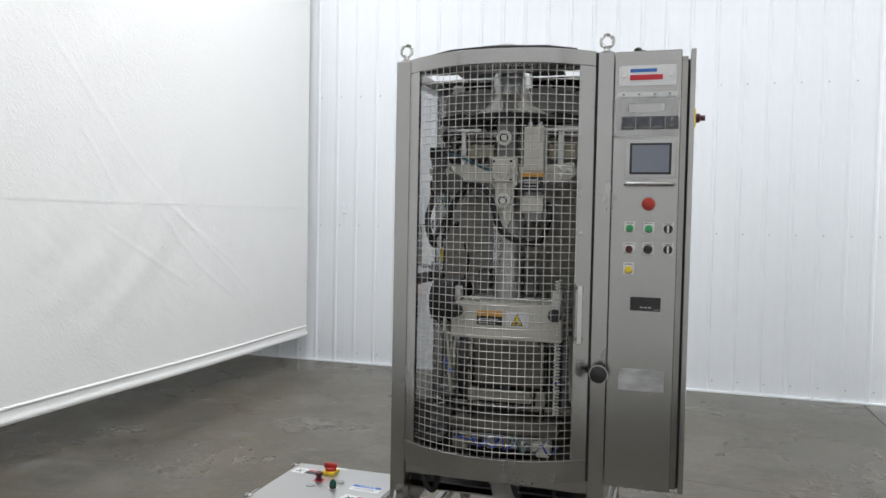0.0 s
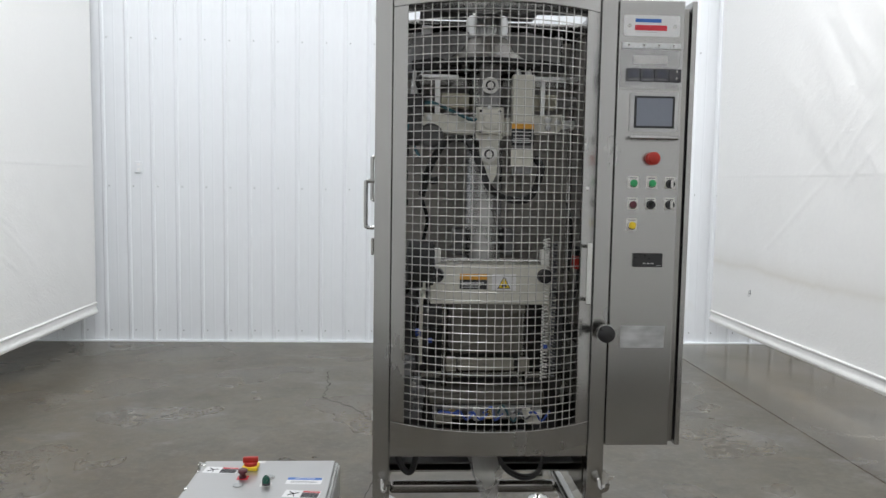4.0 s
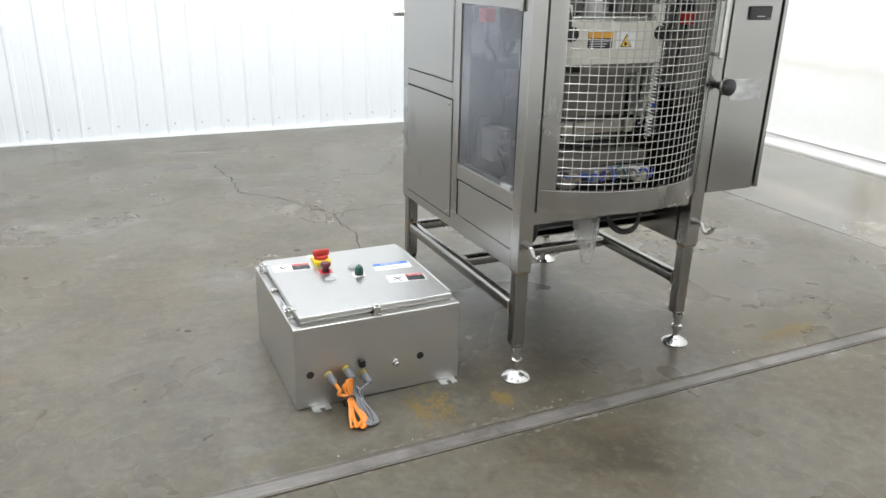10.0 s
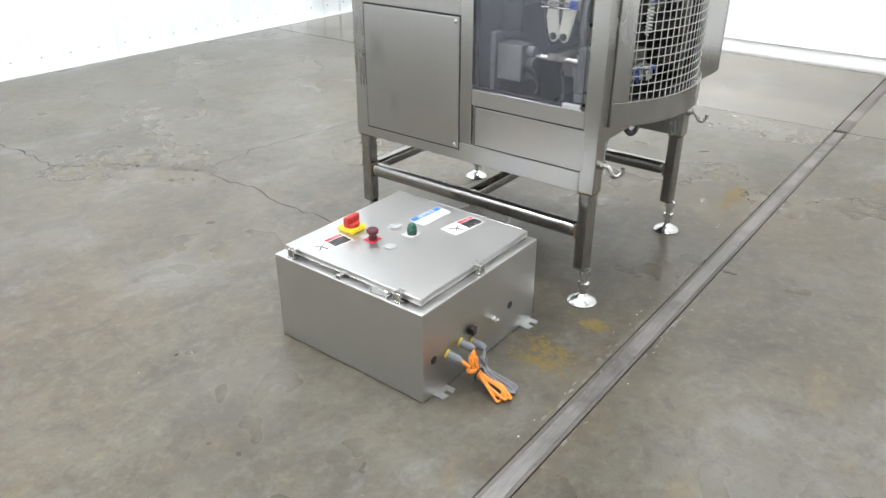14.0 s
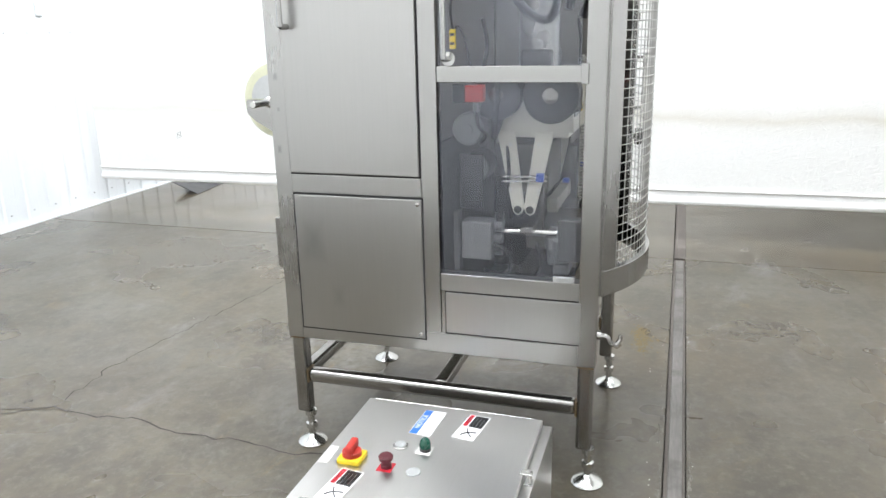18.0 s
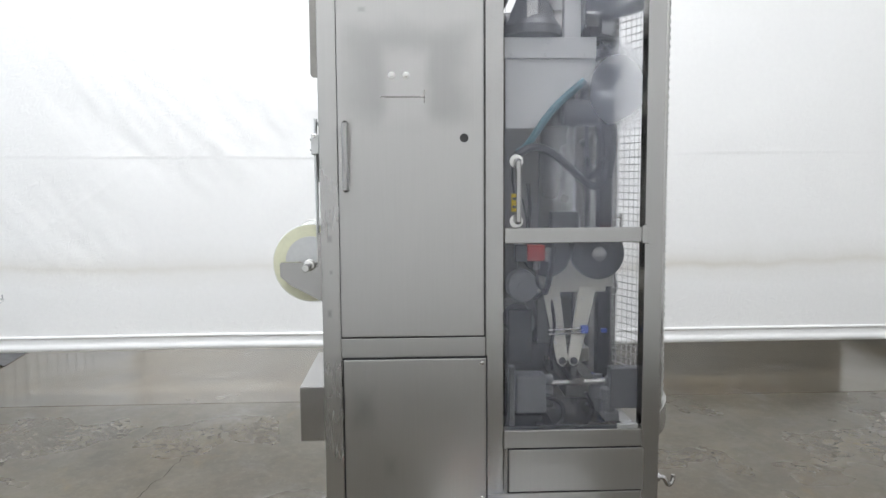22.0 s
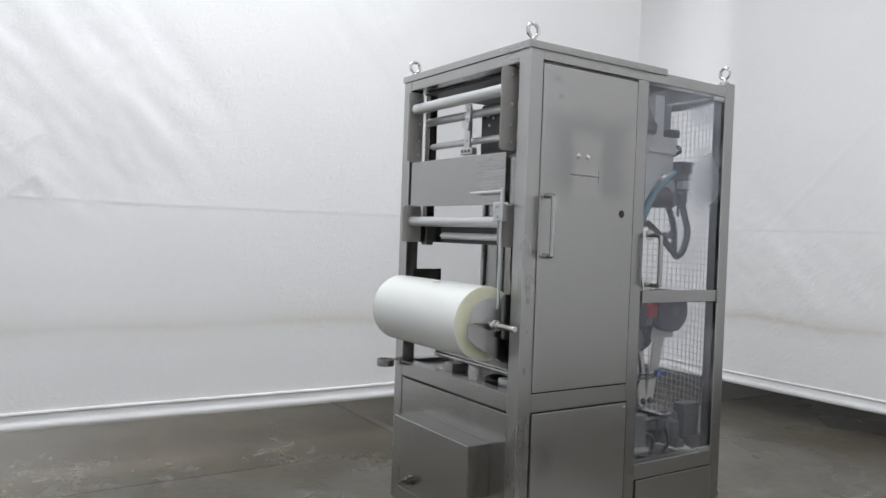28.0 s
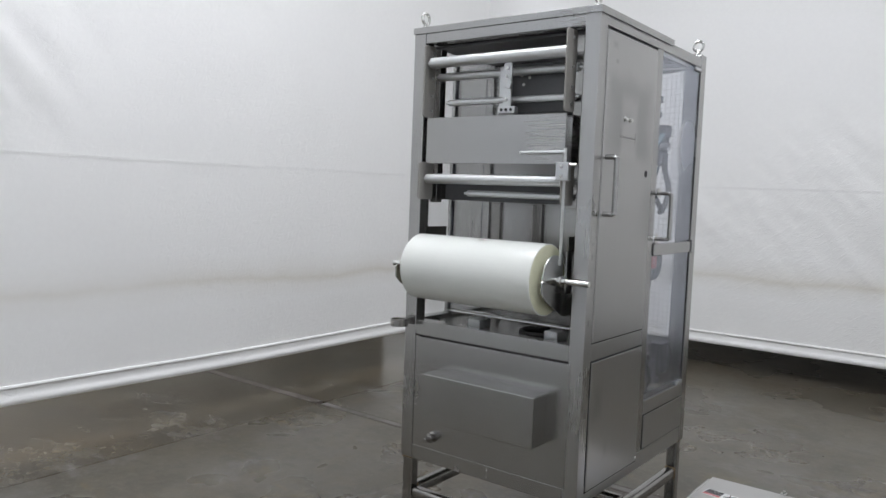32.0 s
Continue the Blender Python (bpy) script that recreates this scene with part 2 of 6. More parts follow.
def concrete_material(name="sealed_concrete", base=(0.077, 0.068, 0.050), shine=0.29, swing=0.05, brown=0.7):
    """Sealed, trowelled concrete: soft warm and grey clouds, pale scuffs, dark specks, ochre tinges, uneven gloss."""
    m = mat(name, base, shine, 0.0, 0.10, 0.9, 5.0, 0.0, rough_vary=0.015)
    n, ln = m.node_tree.nodes, m.node_tree.links
    b = n["Principled BSDF"]
    tc = n.new("ShaderNodeTexCoord")
    col = b.inputs["Base Color"].links[0].from_socket

    def layer(scale, detail, rough, lo, hi, top, color, col, warp=0.0, stretch=(1, 1, 1), turn=0.0, shift=0.0):
        mp = n.new("ShaderNodeMapping")
        mp.inputs["Scale"].default_value = stretch
        mp.inputs["Rotation"].default_value = (0, 0, turn)
        mp.inputs["Location"].default_value = (shift, shift * 0.7, 0)
        ln.new(tc.outputs["Object"], mp.inputs[0])
        t = n.new("ShaderNodeTexNoise")
        t.inputs["Scale"].default_value, t.inputs["Detail"].default_value, t.inputs["Roughness"].default_value, t.inputs["Distortion"].default_value = scale, detail, rough, warp
        ln.new(mp.outputs[0], t.inputs["Vector"])
        r = n.new("ShaderNodeMapRange")
        r.interpolation_type = "SMOOTHSTEP"
        r.inputs["From Min"].default_value, r.inputs["From Max"].default_value, r.inputs["To Max"].default_value = lo, hi, top
        ln.new(t.outputs["Fac"], r.inputs["Value"])
        mx = n.new("ShaderNodeMix")
        mx.data_type = "RGBA"
        ln.new(r.outputs[0], mx.inputs[0])
        ln.new(col, mx.inputs[6])
        mx.inputs[7].default_value = (*color, 1)
        return mx.outputs[2], r

    # broad clouds
    col, _ = layer(0.55, 3, 0.5, 0.36, 0.68, brown, (0.092, 0.067, 0.034), col)
    col, _ = layer(0.8, 4, 0.55, 0.42, 0.70, 0.75, (0.120, 0.114, 0.097), col, 0.3, shift=3.1)
    col, _ = layer(1.7, 6, 0.62, 0.42, 0.70, 0.75, (0.044, 0.036, 0.024), col, 0.5, shift=7.7)
    col, _ = layer(2.6, 7, 0.68, 0.44, 0.72, 0.7, (0.126, 0.115, 0.088), col, 0.6, shift=1.3)
    # hand-sized mottling
    col, _ = layer(5.5, 8, 0.72, 0.43, 0.70, 0.65, (0.106, 0.088, 0.056), col, 0.5, shift=5.2)
    col, _ = layer(10.0, 7, 0.74, 0.45, 0.72, 0.6, (0.040, 0.034, 0.025), col, 0.4)
    col, _ = layer(21.0, 6, 0.74, 0.46, 0.72, 0.55, (0.143, 0.133, 0.110), col, 0.3, shift=2.2)
    col, _ = layer(48.0, 3, 0.7, 0.52, 0.78, 0.45, (0.036, 0.031, 0.024), col)
    # pale rubbed scuffs, dark stains and short scratches
    col, _ = layer(1.5, 9, 0.74, 0.52, 0.76, 0.6, (0.205, 0.204, 0.200), col, 0.4, (1, 1.4, 1), 0.4, 4.4)
    col, _ = layer(1.4, 8, 0.70, 0.54, 0.80, 0.65, (0.030, 0.026, 0.019), col, 0.6, (1, 1.7, 1), 0.2, 11.9)
    col, _ = layer(70.0, 2, 0.6, 0.68, 0.80, 0.45, (0.22, 0.215, 0.20), col, shift=8.0)
    col, _ = layer(2.2, 5, 0.7, 0.62, 0.82, 0.35, (0.16, 0.152, 0.135), col, 0.2, (7.0, 0.9, 1), 0.6, 5.5)
    # sparse ochre tinge
    col, _ = layer(2.6, 8, 0.72, 0.56, 0.82, 0.65, (0.175, 0.118, 0.035), col, 0.6, (0.8, 1.4, 1), 0.2, 9.4)
    ln.new(col, b.inputs["Base Color"])
    old = b.inputs["Roughness"].links[0].from_socket
    t = n.new("ShaderNodeTexNoise")
    t.inputs["Scale"].default_value, t.inputs["Detail"].default_value, t.inputs["Distortion"].default_value = 1.3, 3, 0.4
    ln.new(tc.outputs["Object"], t.inputs["Vector"])
    r = n.new("ShaderNodeMapRange")
    r.inputs["From Min"].default_value, r.inputs["From Max"].default_value = 0.3, 0.7
    r.inputs["To Min"].default_value, r.inputs["To Max"].default_value = -swing, swing
    ln.new(t.outputs["Fac"], r.inputs["Value"])
    add = n.new("ShaderNodeMath")
    add.operation = "ADD"
    ln.new(old, add.inputs[0])
    ln.new(r.outputs[0], add.inputs[1])
    ln.new(add.outputs[0], b.inputs["Roughness"])
    t = n.new("ShaderNodeTexNoise")
    t.inputs["Scale"].default_value, t.inputs["Detail"].default_value = 2.6, 3
    ln.new(tc.outputs["Object"], t.inputs["Vector"])
    bp = n.new("ShaderNodeBump")
    bp.inputs["Strength"].default_value, bp.inputs["Distance"].default_value = 0.10, 0.008
    ln.new(t.outputs["Fac"], bp.inputs["Height"])
    ln.new(bp.outputs[0], b.inputs["Normal"])
    return m


STEEL_V = steel("brushed_steel_upright", (30, 30, 0.7))
STEEL_H = steel("brushed_steel_flat", (0.7, 30, 30))
STEEL_SIDE = steel("brushed_steel_side", (30, 30, 0.7), 0.045, (0.46, 0.456, 0.446), 0.28, [(0.41, 0.80, 0.05, 0.09, 0.82, 0.9), (0.33, 0.60, 0.03, 0.05, 0.9, 0.9)])
STEEL_POST = steel("fingermarked_steel_post", (30, 30, 0.7), 0.045, (0.46, 0.456, 0.446), 0.26, [(0.513, 1.38, 0.016, 0.010, 0.80, 0.8), (0.511, 1.335, 0.011, 0.016, 0.74, 0.7), (0.515, 1.10, 0.009, 0.016, 0.72, 0.7), (0.508, 1.23, 0.006, 0.008, 0.78, 0.6)])
STEEL_DOOR = steel("stained_steel_door", (30, 30, 0.7), 0.045, (0.47, 0.466, 0.456), 0.28, [(0.262, 1.835, 0.235, 0.175, 0.80, 0.45), (0.268, 1.805, 0.085, 0.135, 1.28, 0.5), (0.42, 2.085, 0.03, 0.018, 0.84, 0.9), (0.40, 2.03, 0.016, 0.010, 0.8, 0.7)])
STEEL_DARK = mat("tube_steel", (0.33, 0.322, 0.308), 0.22, 1.0, 0.12, 4.0, 12.0, 0.0, (40, 40, 2), rough_vary=0.03, dirt=(0.20, 0.18, 0.15), dirt_scale=5, dirt_at=0.66)
STEEL_BOX = mat("enclosure_steel", (0.57, 0.565, 0.555), 0.36, 1.0, 0.05, 3.5, 14.0, 0.015, (1.5, 50, 50), rough_vary=0.04)
WELD = mat("heat_tinted_weld", (0.20, 0.145, 0.085), 0.42, 0.7, 0.25, 30, 120, 0.1)
RATING = mat("smeared_plate", (0.50, 0.505, 0.51), 0.36, 0.6, 0.38, 9.0, 14.0, 0.0, (1, 1, 3), rough_vary=0.06)
PLUG = mat("grey_plug", (0.40, 0.41, 0.41), 0.4, 0.2, 0.06, 20, 120, 0.03)
WIRE = mat("welded_wire_steel", (0.54, 0.535, 0.52), 0.38, 1.0, 0.1, 20, 120, 0.02)
CHROME = mat("polished_steel", (0.62, 0.62, 0.60), 0.2, 1.0, 0.06, 20, 120, 0.02, rough_vary=0.05)
ALU = mat("dull_aluminium", (0.62, 0.63, 0.63), 0.42, 1.0, 0.08, 8, 80, 0.04)
BLACK = mat("black_rubber", (0.018, 0.018, 0.019), 0.55, 0.0, 0.3, 12, 90, 0.1)
BLACK_P = mat("black_plastic", (0.02, 0.02, 0.022), 0.32, 0.0, 0.2, 20, 120, 0.03)
DARK = mat("dark_gap", (0.03, 0.03, 0.03), 0.8, 0.0, 0.3, 10, 60, 0.1)
# lightened to carry the light from above in its colour
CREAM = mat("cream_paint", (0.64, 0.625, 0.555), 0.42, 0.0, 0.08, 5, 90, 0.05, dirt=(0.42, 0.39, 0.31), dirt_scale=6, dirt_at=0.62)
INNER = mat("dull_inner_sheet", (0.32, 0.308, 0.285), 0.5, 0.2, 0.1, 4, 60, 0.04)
# darkened for the shade low in the front compartment
INNER_B = mat("shaded_beige_grey_paint", (0.14, 0.132, 0.114), 0.5, 0.1, 0.1, 5, 60, 0.04)
# dark castings and rubber; also colours shade on inner sheets
GREY_D = mat("dark_cast_paint_and_shade", (0.09, 0.09, 0.092), 0.45, 0.0, 0.1, 6, 80, 0.05)
CREAM_Y = mat("yellowed_plastic", (0.50, 0.47, 0.36), 0.45, 0.0, 0.07, 8, 80, 0.04)
GREY_P = mat("grey_paint", (0.22, 0.22, 0.22), 0.45, 0.0, 0.1, 6, 80, 0.05)
GREY_L = mat("light_grey_sheet", (0.56, 0.56, 0.56), 0.45, 0.3, 0.06, 4, 80, 0.04)
WHITE = mat("white_plate", (0.80, 0.80, 0.80), 0.4, 0.0, 0.04, 10, 90, 0.03)
WHITE_P = mat("white_plastic", (0.74, 0.73, 0.70), 0.45, 0.0, 0.06, 10, 90, 0.04)
RED = mat("red_plastic", (0.45, 0.03, 0.02), 0.38, 0.0, 0.12, 30, 120, 0.03)
DKRED = mat("dark_red_plastic", (0.09, 0.012, 0.02), 0.35, 0.0, 0.12, 30, 120, 0.03)
GREEN = mat("green_plastic", (0.03, 0.36, 0.12), 0.35, 0.0, 0.1, 30, 120, 0.03)
DKGREEN = mat("dark_green_lens", (0.008, 0.07, 0.045), 0.25, 0.0, 0.1, 30, 120, 0.03)
RING = mat("dusty_yellow_ring", (0.50, 0.38, 0.05), 0.5, 0.0, 0.15, 30, 120, 0.03)
YELLOW = mat("yellow_plastic", (0.80, 0.58, 0.02), 0.4, 0.0, 0.1, 30, 120, 0.03)
ORANGE = mat("orange_cable_sheath", (0.75, 0.24, 0.03), 0.45, 0.0, 0.1, 30, 120, 0.03)
ORANGE_L = mat("orange_label", (0.72, 0.36, 0.05), 0.5, 0.0, 0.06, 20, 120, 0.02)
GREY_C = mat("grey_cable_sheath", (0.17, 0.175, 0.19), 0.45, 0.0, 0.1, 30, 120, 0.03)
BLUE = mat("blue_print", (0.04, 0.16, 0.52), 0.45, 0.0, 0.06, 20, 120, 0.02)
BLUE_T = mat("blue_tube", (0.05, 0.10, 0.42), 0.35, 0.0, 0.1, 20, 120, 0.02)
TEAL = mat("teal_tube", (0.05, 0.14, 0.17), 0.35, 0.0, 0.1, 20, 120, 0.02)
RED_PRINT = mat("red_print", (0.62, 0.03, 0.05), 0.45, 0.0, 0.06, 20, 120, 0.02)
BRASS = mat("brass", (0.60, 0.45, 0.20), 0.3, 1.0, 0.1, 20, 120, 0.03)
SCREEN = mat("grey_lcd", (0.22, 0.24, 0.29), 0.15, 0.0, 0.03, 4, 60, 0.0)
DISPLAY = mat("dark_display", (0.03, 0.035, 0.055), 0.15, 0.0, 0.1, 10, 60, 0.0)
FILM = mat("film_roll_side", (0.74, 0.755, 0.71), 0.2, 0.0, 0.03, 3, 8, 0.06, (1, 40, 40), spec=0.6, rough_vary=0.05)
FILM_END = mat("film_roll_end", (0.70, 0.70, 0.52), 0.35, 0.0, 0.05, 30, 160, 0.03)
CARD = mat("cardboard_core", (0.32, 0.22, 0.13), 0.8, 0.0, 0.12, 20, 90, 0.1)
POLY = clear("polycarbonate", (0.33, 0.35, 0.42), 0.22, 0.065, 0.03, 0.035, [(-0.39, 1.80, 0.13, 0.15, 0.38, 0.16), (-0.36, 2.08, 0.16, 0.10, 0.12, 0.14), (-0.30, 1.60, 0.14, 0.26, 0.07, 0.08), (-0.25, 1.24, 0.16, 0.10, 0.08, 0.07)])
POLY_T = clear("clear_flap", (0.40, 0.40, 0.46), 0.1, 0.05, sheen=0.008)
TUBE_CLEAR = clear("clear_film", (0.72, 0.72, 0.70), 0.2, 0.33)
CONCRETE = concrete_material()
CONCRETE_SHINY = concrete_material("polished_concrete", (0.066, 0.055, 0.036), 0.18, 0.08, 0.8)
CONCRETE_E = mat("concrete_joint", (0.05, 0.045, 0.04), 0.9, 0.0, 0.3, 6, 60, 0.2)
STRIP_D = mat("rusty_strip_edge", (0.12, 0.105, 0.092), 0.6, 0.3, 0.35, 6.0, 40.0, 0.2, dirt=(0.12, 0.11, 0.10), dirt_scale=8, dirt_at=0.6)
# darker copy of the cream, with the low interior's shade in its colour
LOWBAR = mat("shaded_cream_paint", (0.26, 0.248, 0.21), 0.5, 0.0, 0.12, 8, 80, 0.05)
MOTOR = mat("motor_grey_paint", (0.16, 0.162, 0.168), 0.4, 0.1, 0.1, 6, 80, 0.04)
STRIP = mat("worn_floor_steel", (0.20, 0.188, 0.178), 0.45, 0.5, 0.35, 3.0, 10.0, 0.2, (1.5, 12, 12), dirt=(0.075, 0.065, 0.055), dirt_scale=5, dirt_at=0.50)
CRUMB = mat("crumbled_cement", (0.17, 0.16, 0.14), 0.9, 0.0, 0.3, 20, 90, 0.3)
OCHRE = mat("worn_ochre_paint", (0.155, 0.112, 0.036), 0.5, 0.0, 0.25, 14, 60, 0.1)
SCREW = mat("dull_painted_screw", (0.36, 0.37, 0.38), 0.6, 0.0, 0.05, 20, 90, 0.02)
PANEL_W = mat("white_steel_cladding", (0.745, 0.772, 0.795), 0.55, 0.0, 0.025, 1.2, 40.0, 0.02, (1, 1, 0.2), spec=0.15, dirt=(0.66, 0.655, 0.62), dirt_scale=0.8, dirt_at=0.66)
PLAIN = mat("hall_wall_paint", (0.62, 0.61, 0.58), 0.7, 0.0, 0.1, 0.7, 20, 0.1)
CEIL = mat("ceiling_paint", (0.72, 0.72, 0.71), 0.7, 0.0, 0.06, 0.7, 20, 0.1)


def curtain_material(name, dust):
    m = mat(name, (0.83, 0.83, 0.815), 0.42, 0.0, 0.02, 0.8, 30.0, 0.0, spec=0.35)
    n, ln = m.node_tree.nodes, m.node_tree.links
    b = n["Principled BSDF"]
    tc = n.new("ShaderNodeTexCoord")
    # slanting crumple lines, running down to one side
    tilt = n.new("ShaderNodeMapping")
    tilt.inputs["Rotation"].default_value = (radians(41), radians(-41), 0)
    ln.new(tc.outputs["Object"], tilt.inputs[0])
    mp = n.new("ShaderNodeMapping")
    mp.inputs["Scale"].default_value = (1.0, 1.0, 2.4)
    ln.new(tilt.outputs[0], mp.inputs[0])
    cr = n.new("ShaderNodeTexNoise")
    cr.inputs["Scale"].default_value, cr.inputs["Detail"].default_value, cr.inputs["Distortion"].default_value = 13.0, 4, 0.9
    ln.new(mp.outputs[0], cr.inputs["Vector"])
    fold = n.new("ShaderNodeMath")
    fold.operation = "ABSOLUTE"
    sub = n.new("ShaderNodeMath")
    sub.operation = "SUBTRACT"
    sub.inputs[1].default_value = 0.5
    ln.new(cr.outputs["Fac"], sub.inputs[0])
    ln.new(sub.outputs[0], fold.inputs[0])
    where = n.new("ShaderNodeTexNoise")
    where.inputs["Scale"].default_value, where.inputs["Detail"].default_value = 0.55, 2
    ln.new(tc.outputs["Object"], where.inputs["Vector"])
    wr = n.new("ShaderNodeMapRange")
    wr.inputs["From Min"].default_value, wr.inputs["From Max"].default_value = 0.36, 0.60
    ln.new(where.outputs["Fac"], wr.inputs["Value"])
    mul = n.new("ShaderNodeMath")
    mul.operation = "MULTIPLY"
    ln.new(fold.outputs[0], mul.inputs[0])
    ln.new(wr.outputs[0], mul.inputs[1])
    dim = n.new("ShaderNodeTexNoise")
    dim.inputs["Scale"].default_value, dim.inputs["Detail"].default_value = 24.0, 5
    ln.new(tc.outputs["Object"], dim.inputs["Vector"])
    sm = n.new("ShaderNodeMath")
    sm.operation = "MULTIPLY_ADD"
    ln.new(dim.outputs["Fac"], sm.inputs[0])
    sm.inputs[1].default_value = 0.025
    ln.new(mul.outputs[0], sm.inputs[2])
    bp = n.new("ShaderNodeBump")
    bp.inputs["Strength"].default_value, bp.inputs["Distance"].default_value = 0.42, 0.013
    ln.new(sm.outputs[0], bp.inputs["Height"])
    ln.new(bp.outputs[0], b.inputs["Normal"])
    # a dusty tide line about 0.9 m up
    sp = n.new("ShaderNodeSeparateXYZ")
    ln.new(tc.outputs["Object"], sp.inputs[0])
    wob = n.new("ShaderNodeTexNoise")
    wob.inputs["Scale"].default_value, wob.inputs["Detail"].default_value = 1.6, 6
    ln.new(tc.outputs["Object"], wob.inputs["Vector"])
    zz = n.new("ShaderNodeMath")
    zz.operation = "MULTIPLY_ADD"
    ln.new(wob.outputs["Fac"], zz.inputs[0])
    zz.inputs[1].default_value = 0.16
    ln.new(sp.outputs["Z"], zz.inputs[2])
    tide = n.new("ShaderNodeValToRGB")
    e = tide.color_ramp.elements
    e[0].position, e[0].color = 0.0, (0, 0, 0, 1)
    e[1].position, e[1].color = 1.0, (0, 0, 0, 1)
    for p, v in ((0.40, 0.0), (0.455, 0.30), (0.478, 0.85), (0.492, 0.50), (0.52, 0.20), (0.57, 0.0)):
        k = e.new(p)
        k.color = (v, v, v, 1)
    sc = n.new("ShaderNodeMath")
    sc.operation = "MULTIPLY"
    sc.inputs[1].default_value = 0.5
    # the dust, from none to full
    ln.new(zz.outputs[0], sc.inputs[0])
    ln.new(sc.outputs[0], tide.inputs[0])
    pat = n.new("ShaderNodeMath")
    pat.operation = "MULTIPLY"
    ln.new(tide.outputs[0], pat.inputs[0])
    du = n.new("ShaderNodeMath")
    du.operation = "MULTIPLY"
    du.inputs[1].default_value = dust
    ln.new(where.outputs["Fac"], du.inputs[0])
    ln.new(du.outputs[0], pat.inputs[1])
    mx = n.new("ShaderNodeMix")
    mx.data_type = "RGBA"
    old = b.inputs["Base Color"].links[0].from_socket
    ln.new(pat.outputs[0], mx.inputs[0])
    ln.new(old, mx.inputs[6])
    mx.inputs[7].default_value = (0.50, 0.45, 0.33, 1)
    ln.new(mx.outputs[2], b.inputs["Base Color"])
    return m


VINYL = curtain_material("white_vinyl_tarpaulin", 0.75)
VINYL_CLEAN = curtain_material("clean_white_vinyl_tarpaulin", 0.0)

# ---- building helpers ----
ORIGIN = {}


def thing(name, at, label, category, group="", kind=""):
    ob = new(name)
    ob.location = at
    ORIGIN[ob.name] = Vector(at)
    ob.empty_display_size = 0.1
    return tagged(ob, label, category, group, kind)


def to_mesh(name, bm, material, smooth=None):
    me = bpy.data.meshes.new(name)
    bm.normal_update()
    if smooth:
        for f in bm.faces:
            f.smooth = True
        for e in bm.edges:
            if len(e.link_faces) == 2:
                p, q = sorted(f.calc_area() for f in e.link_faces)
                e.smooth = e.calc_face_angle(3.2) < smooth and (q < 7 * p or e.calc_face_angle(3.2) < 0.12)
            else:
                e.smooth = False
    bm.to_mesh(me)
    bm.free()
    me.materials.append(material)
    return me


def part(name, bm, material, parent, label="", smooth=0.6):
    """One mesh under a thing or part; the shape is given in world places."""
    o = ORIGIN[parent.name]
    bm.transform(Matrix.Translation(-o))
    ob = new(name, to_mesh(name, bm, material, smooth))
    ob.parent = parent
    ORIGIN[ob.name] = o
    return tagged(ob, label)


def solo(name, bm, material, at, label, category, group="", kind="", smooth=0.6):
    bm.transform(Matrix.Translation(-Vector(at)))
    ob = new(name, to_mesh(name, bm, material, smooth))
    ob.location = at
    ORIGIN[ob.name] = Vector(at)
    return tagged(ob, label, category, group, kind)


def add_bm(bm, other):
    me = bpy.data.meshes.new("tmp")
    other.to_mesh(me)
    other.free()
    bm.from_mesh(me)
    bpy.data.meshes.remove(me)
    return bm


def box(x0, x1, y0, y1, z0, z1, bev=0.002, bm=None, turn=None, seg=2):
    b = bmesh.new()
    bmesh.ops.create_cube(b, size=1)
    c = Vector(((x0 + x1) / 2, (y0 + y1) / 2, (z0 + z1) / 2))
    s = (abs(x1 - x0), abs(y1 - y0), abs(z1 - z0))
    bmesh.ops.scale(b, vec=s, verts=b.verts)
    if bev:
        bmesh.ops.bevel(b, geom=list(b.edges), offset=min(bev, min(s) * 0.45), segments=seg, affect="EDGES", profile=0.5)
    b.transform(Matrix.Translation(c) @ (turn.to_4x4() if turn else Matrix()))
    return add_bm(bm, b) if bm else b


def rod(p, q, r, bm=None, n=16, r2=None, bev=0.0):
    """A round bar from p to q."""
    p, q = Vector(p), Vector(q)
    b = bmesh.new()
    bmesh.ops.create_cone(b, cap_ends=True, segments=n, radius1=r, radius2=r if r2 is None else r2, depth=(q - p).length)
    if bev:
        ee = [e for e in b.edges if any(len(f.verts) > 4 for f in e.link_faces)]
        bmesh.ops.bevel(b, geom=ee, offset=bev, segments=2, affect="EDGES", profile=0.5)
    b.transform(Matrix.Translation((p + q) / 2) @ (q - p).to_track_quat("Z", "Y").to_matrix().to_4x4())
    return add_bm(bm, b) if bm else b


def smooth_path(pts, n=6):
    """Catmull-Rom points through pts."""
    pts = [Vector(p) for p in pts]
    if len(pts) < 3:
        return pts
    ext = [2 * pts[0] - pts[1], *pts, 2 * pts[-1] - pts[-2]]
    out = []
    for i in range(1, len(ext) - 2):
        a, b, c, d = ext[i - 1 : i + 3]
        for k in range(n):
            t = k / n
            out.append(0.5 * ((2 * b) + (c - a) * t + (2 * a - 5 * b + 4 * c - d) * t * t + (3 * b - a - 3 * c + d) * t**3))
    return [*out, pts[-1]]


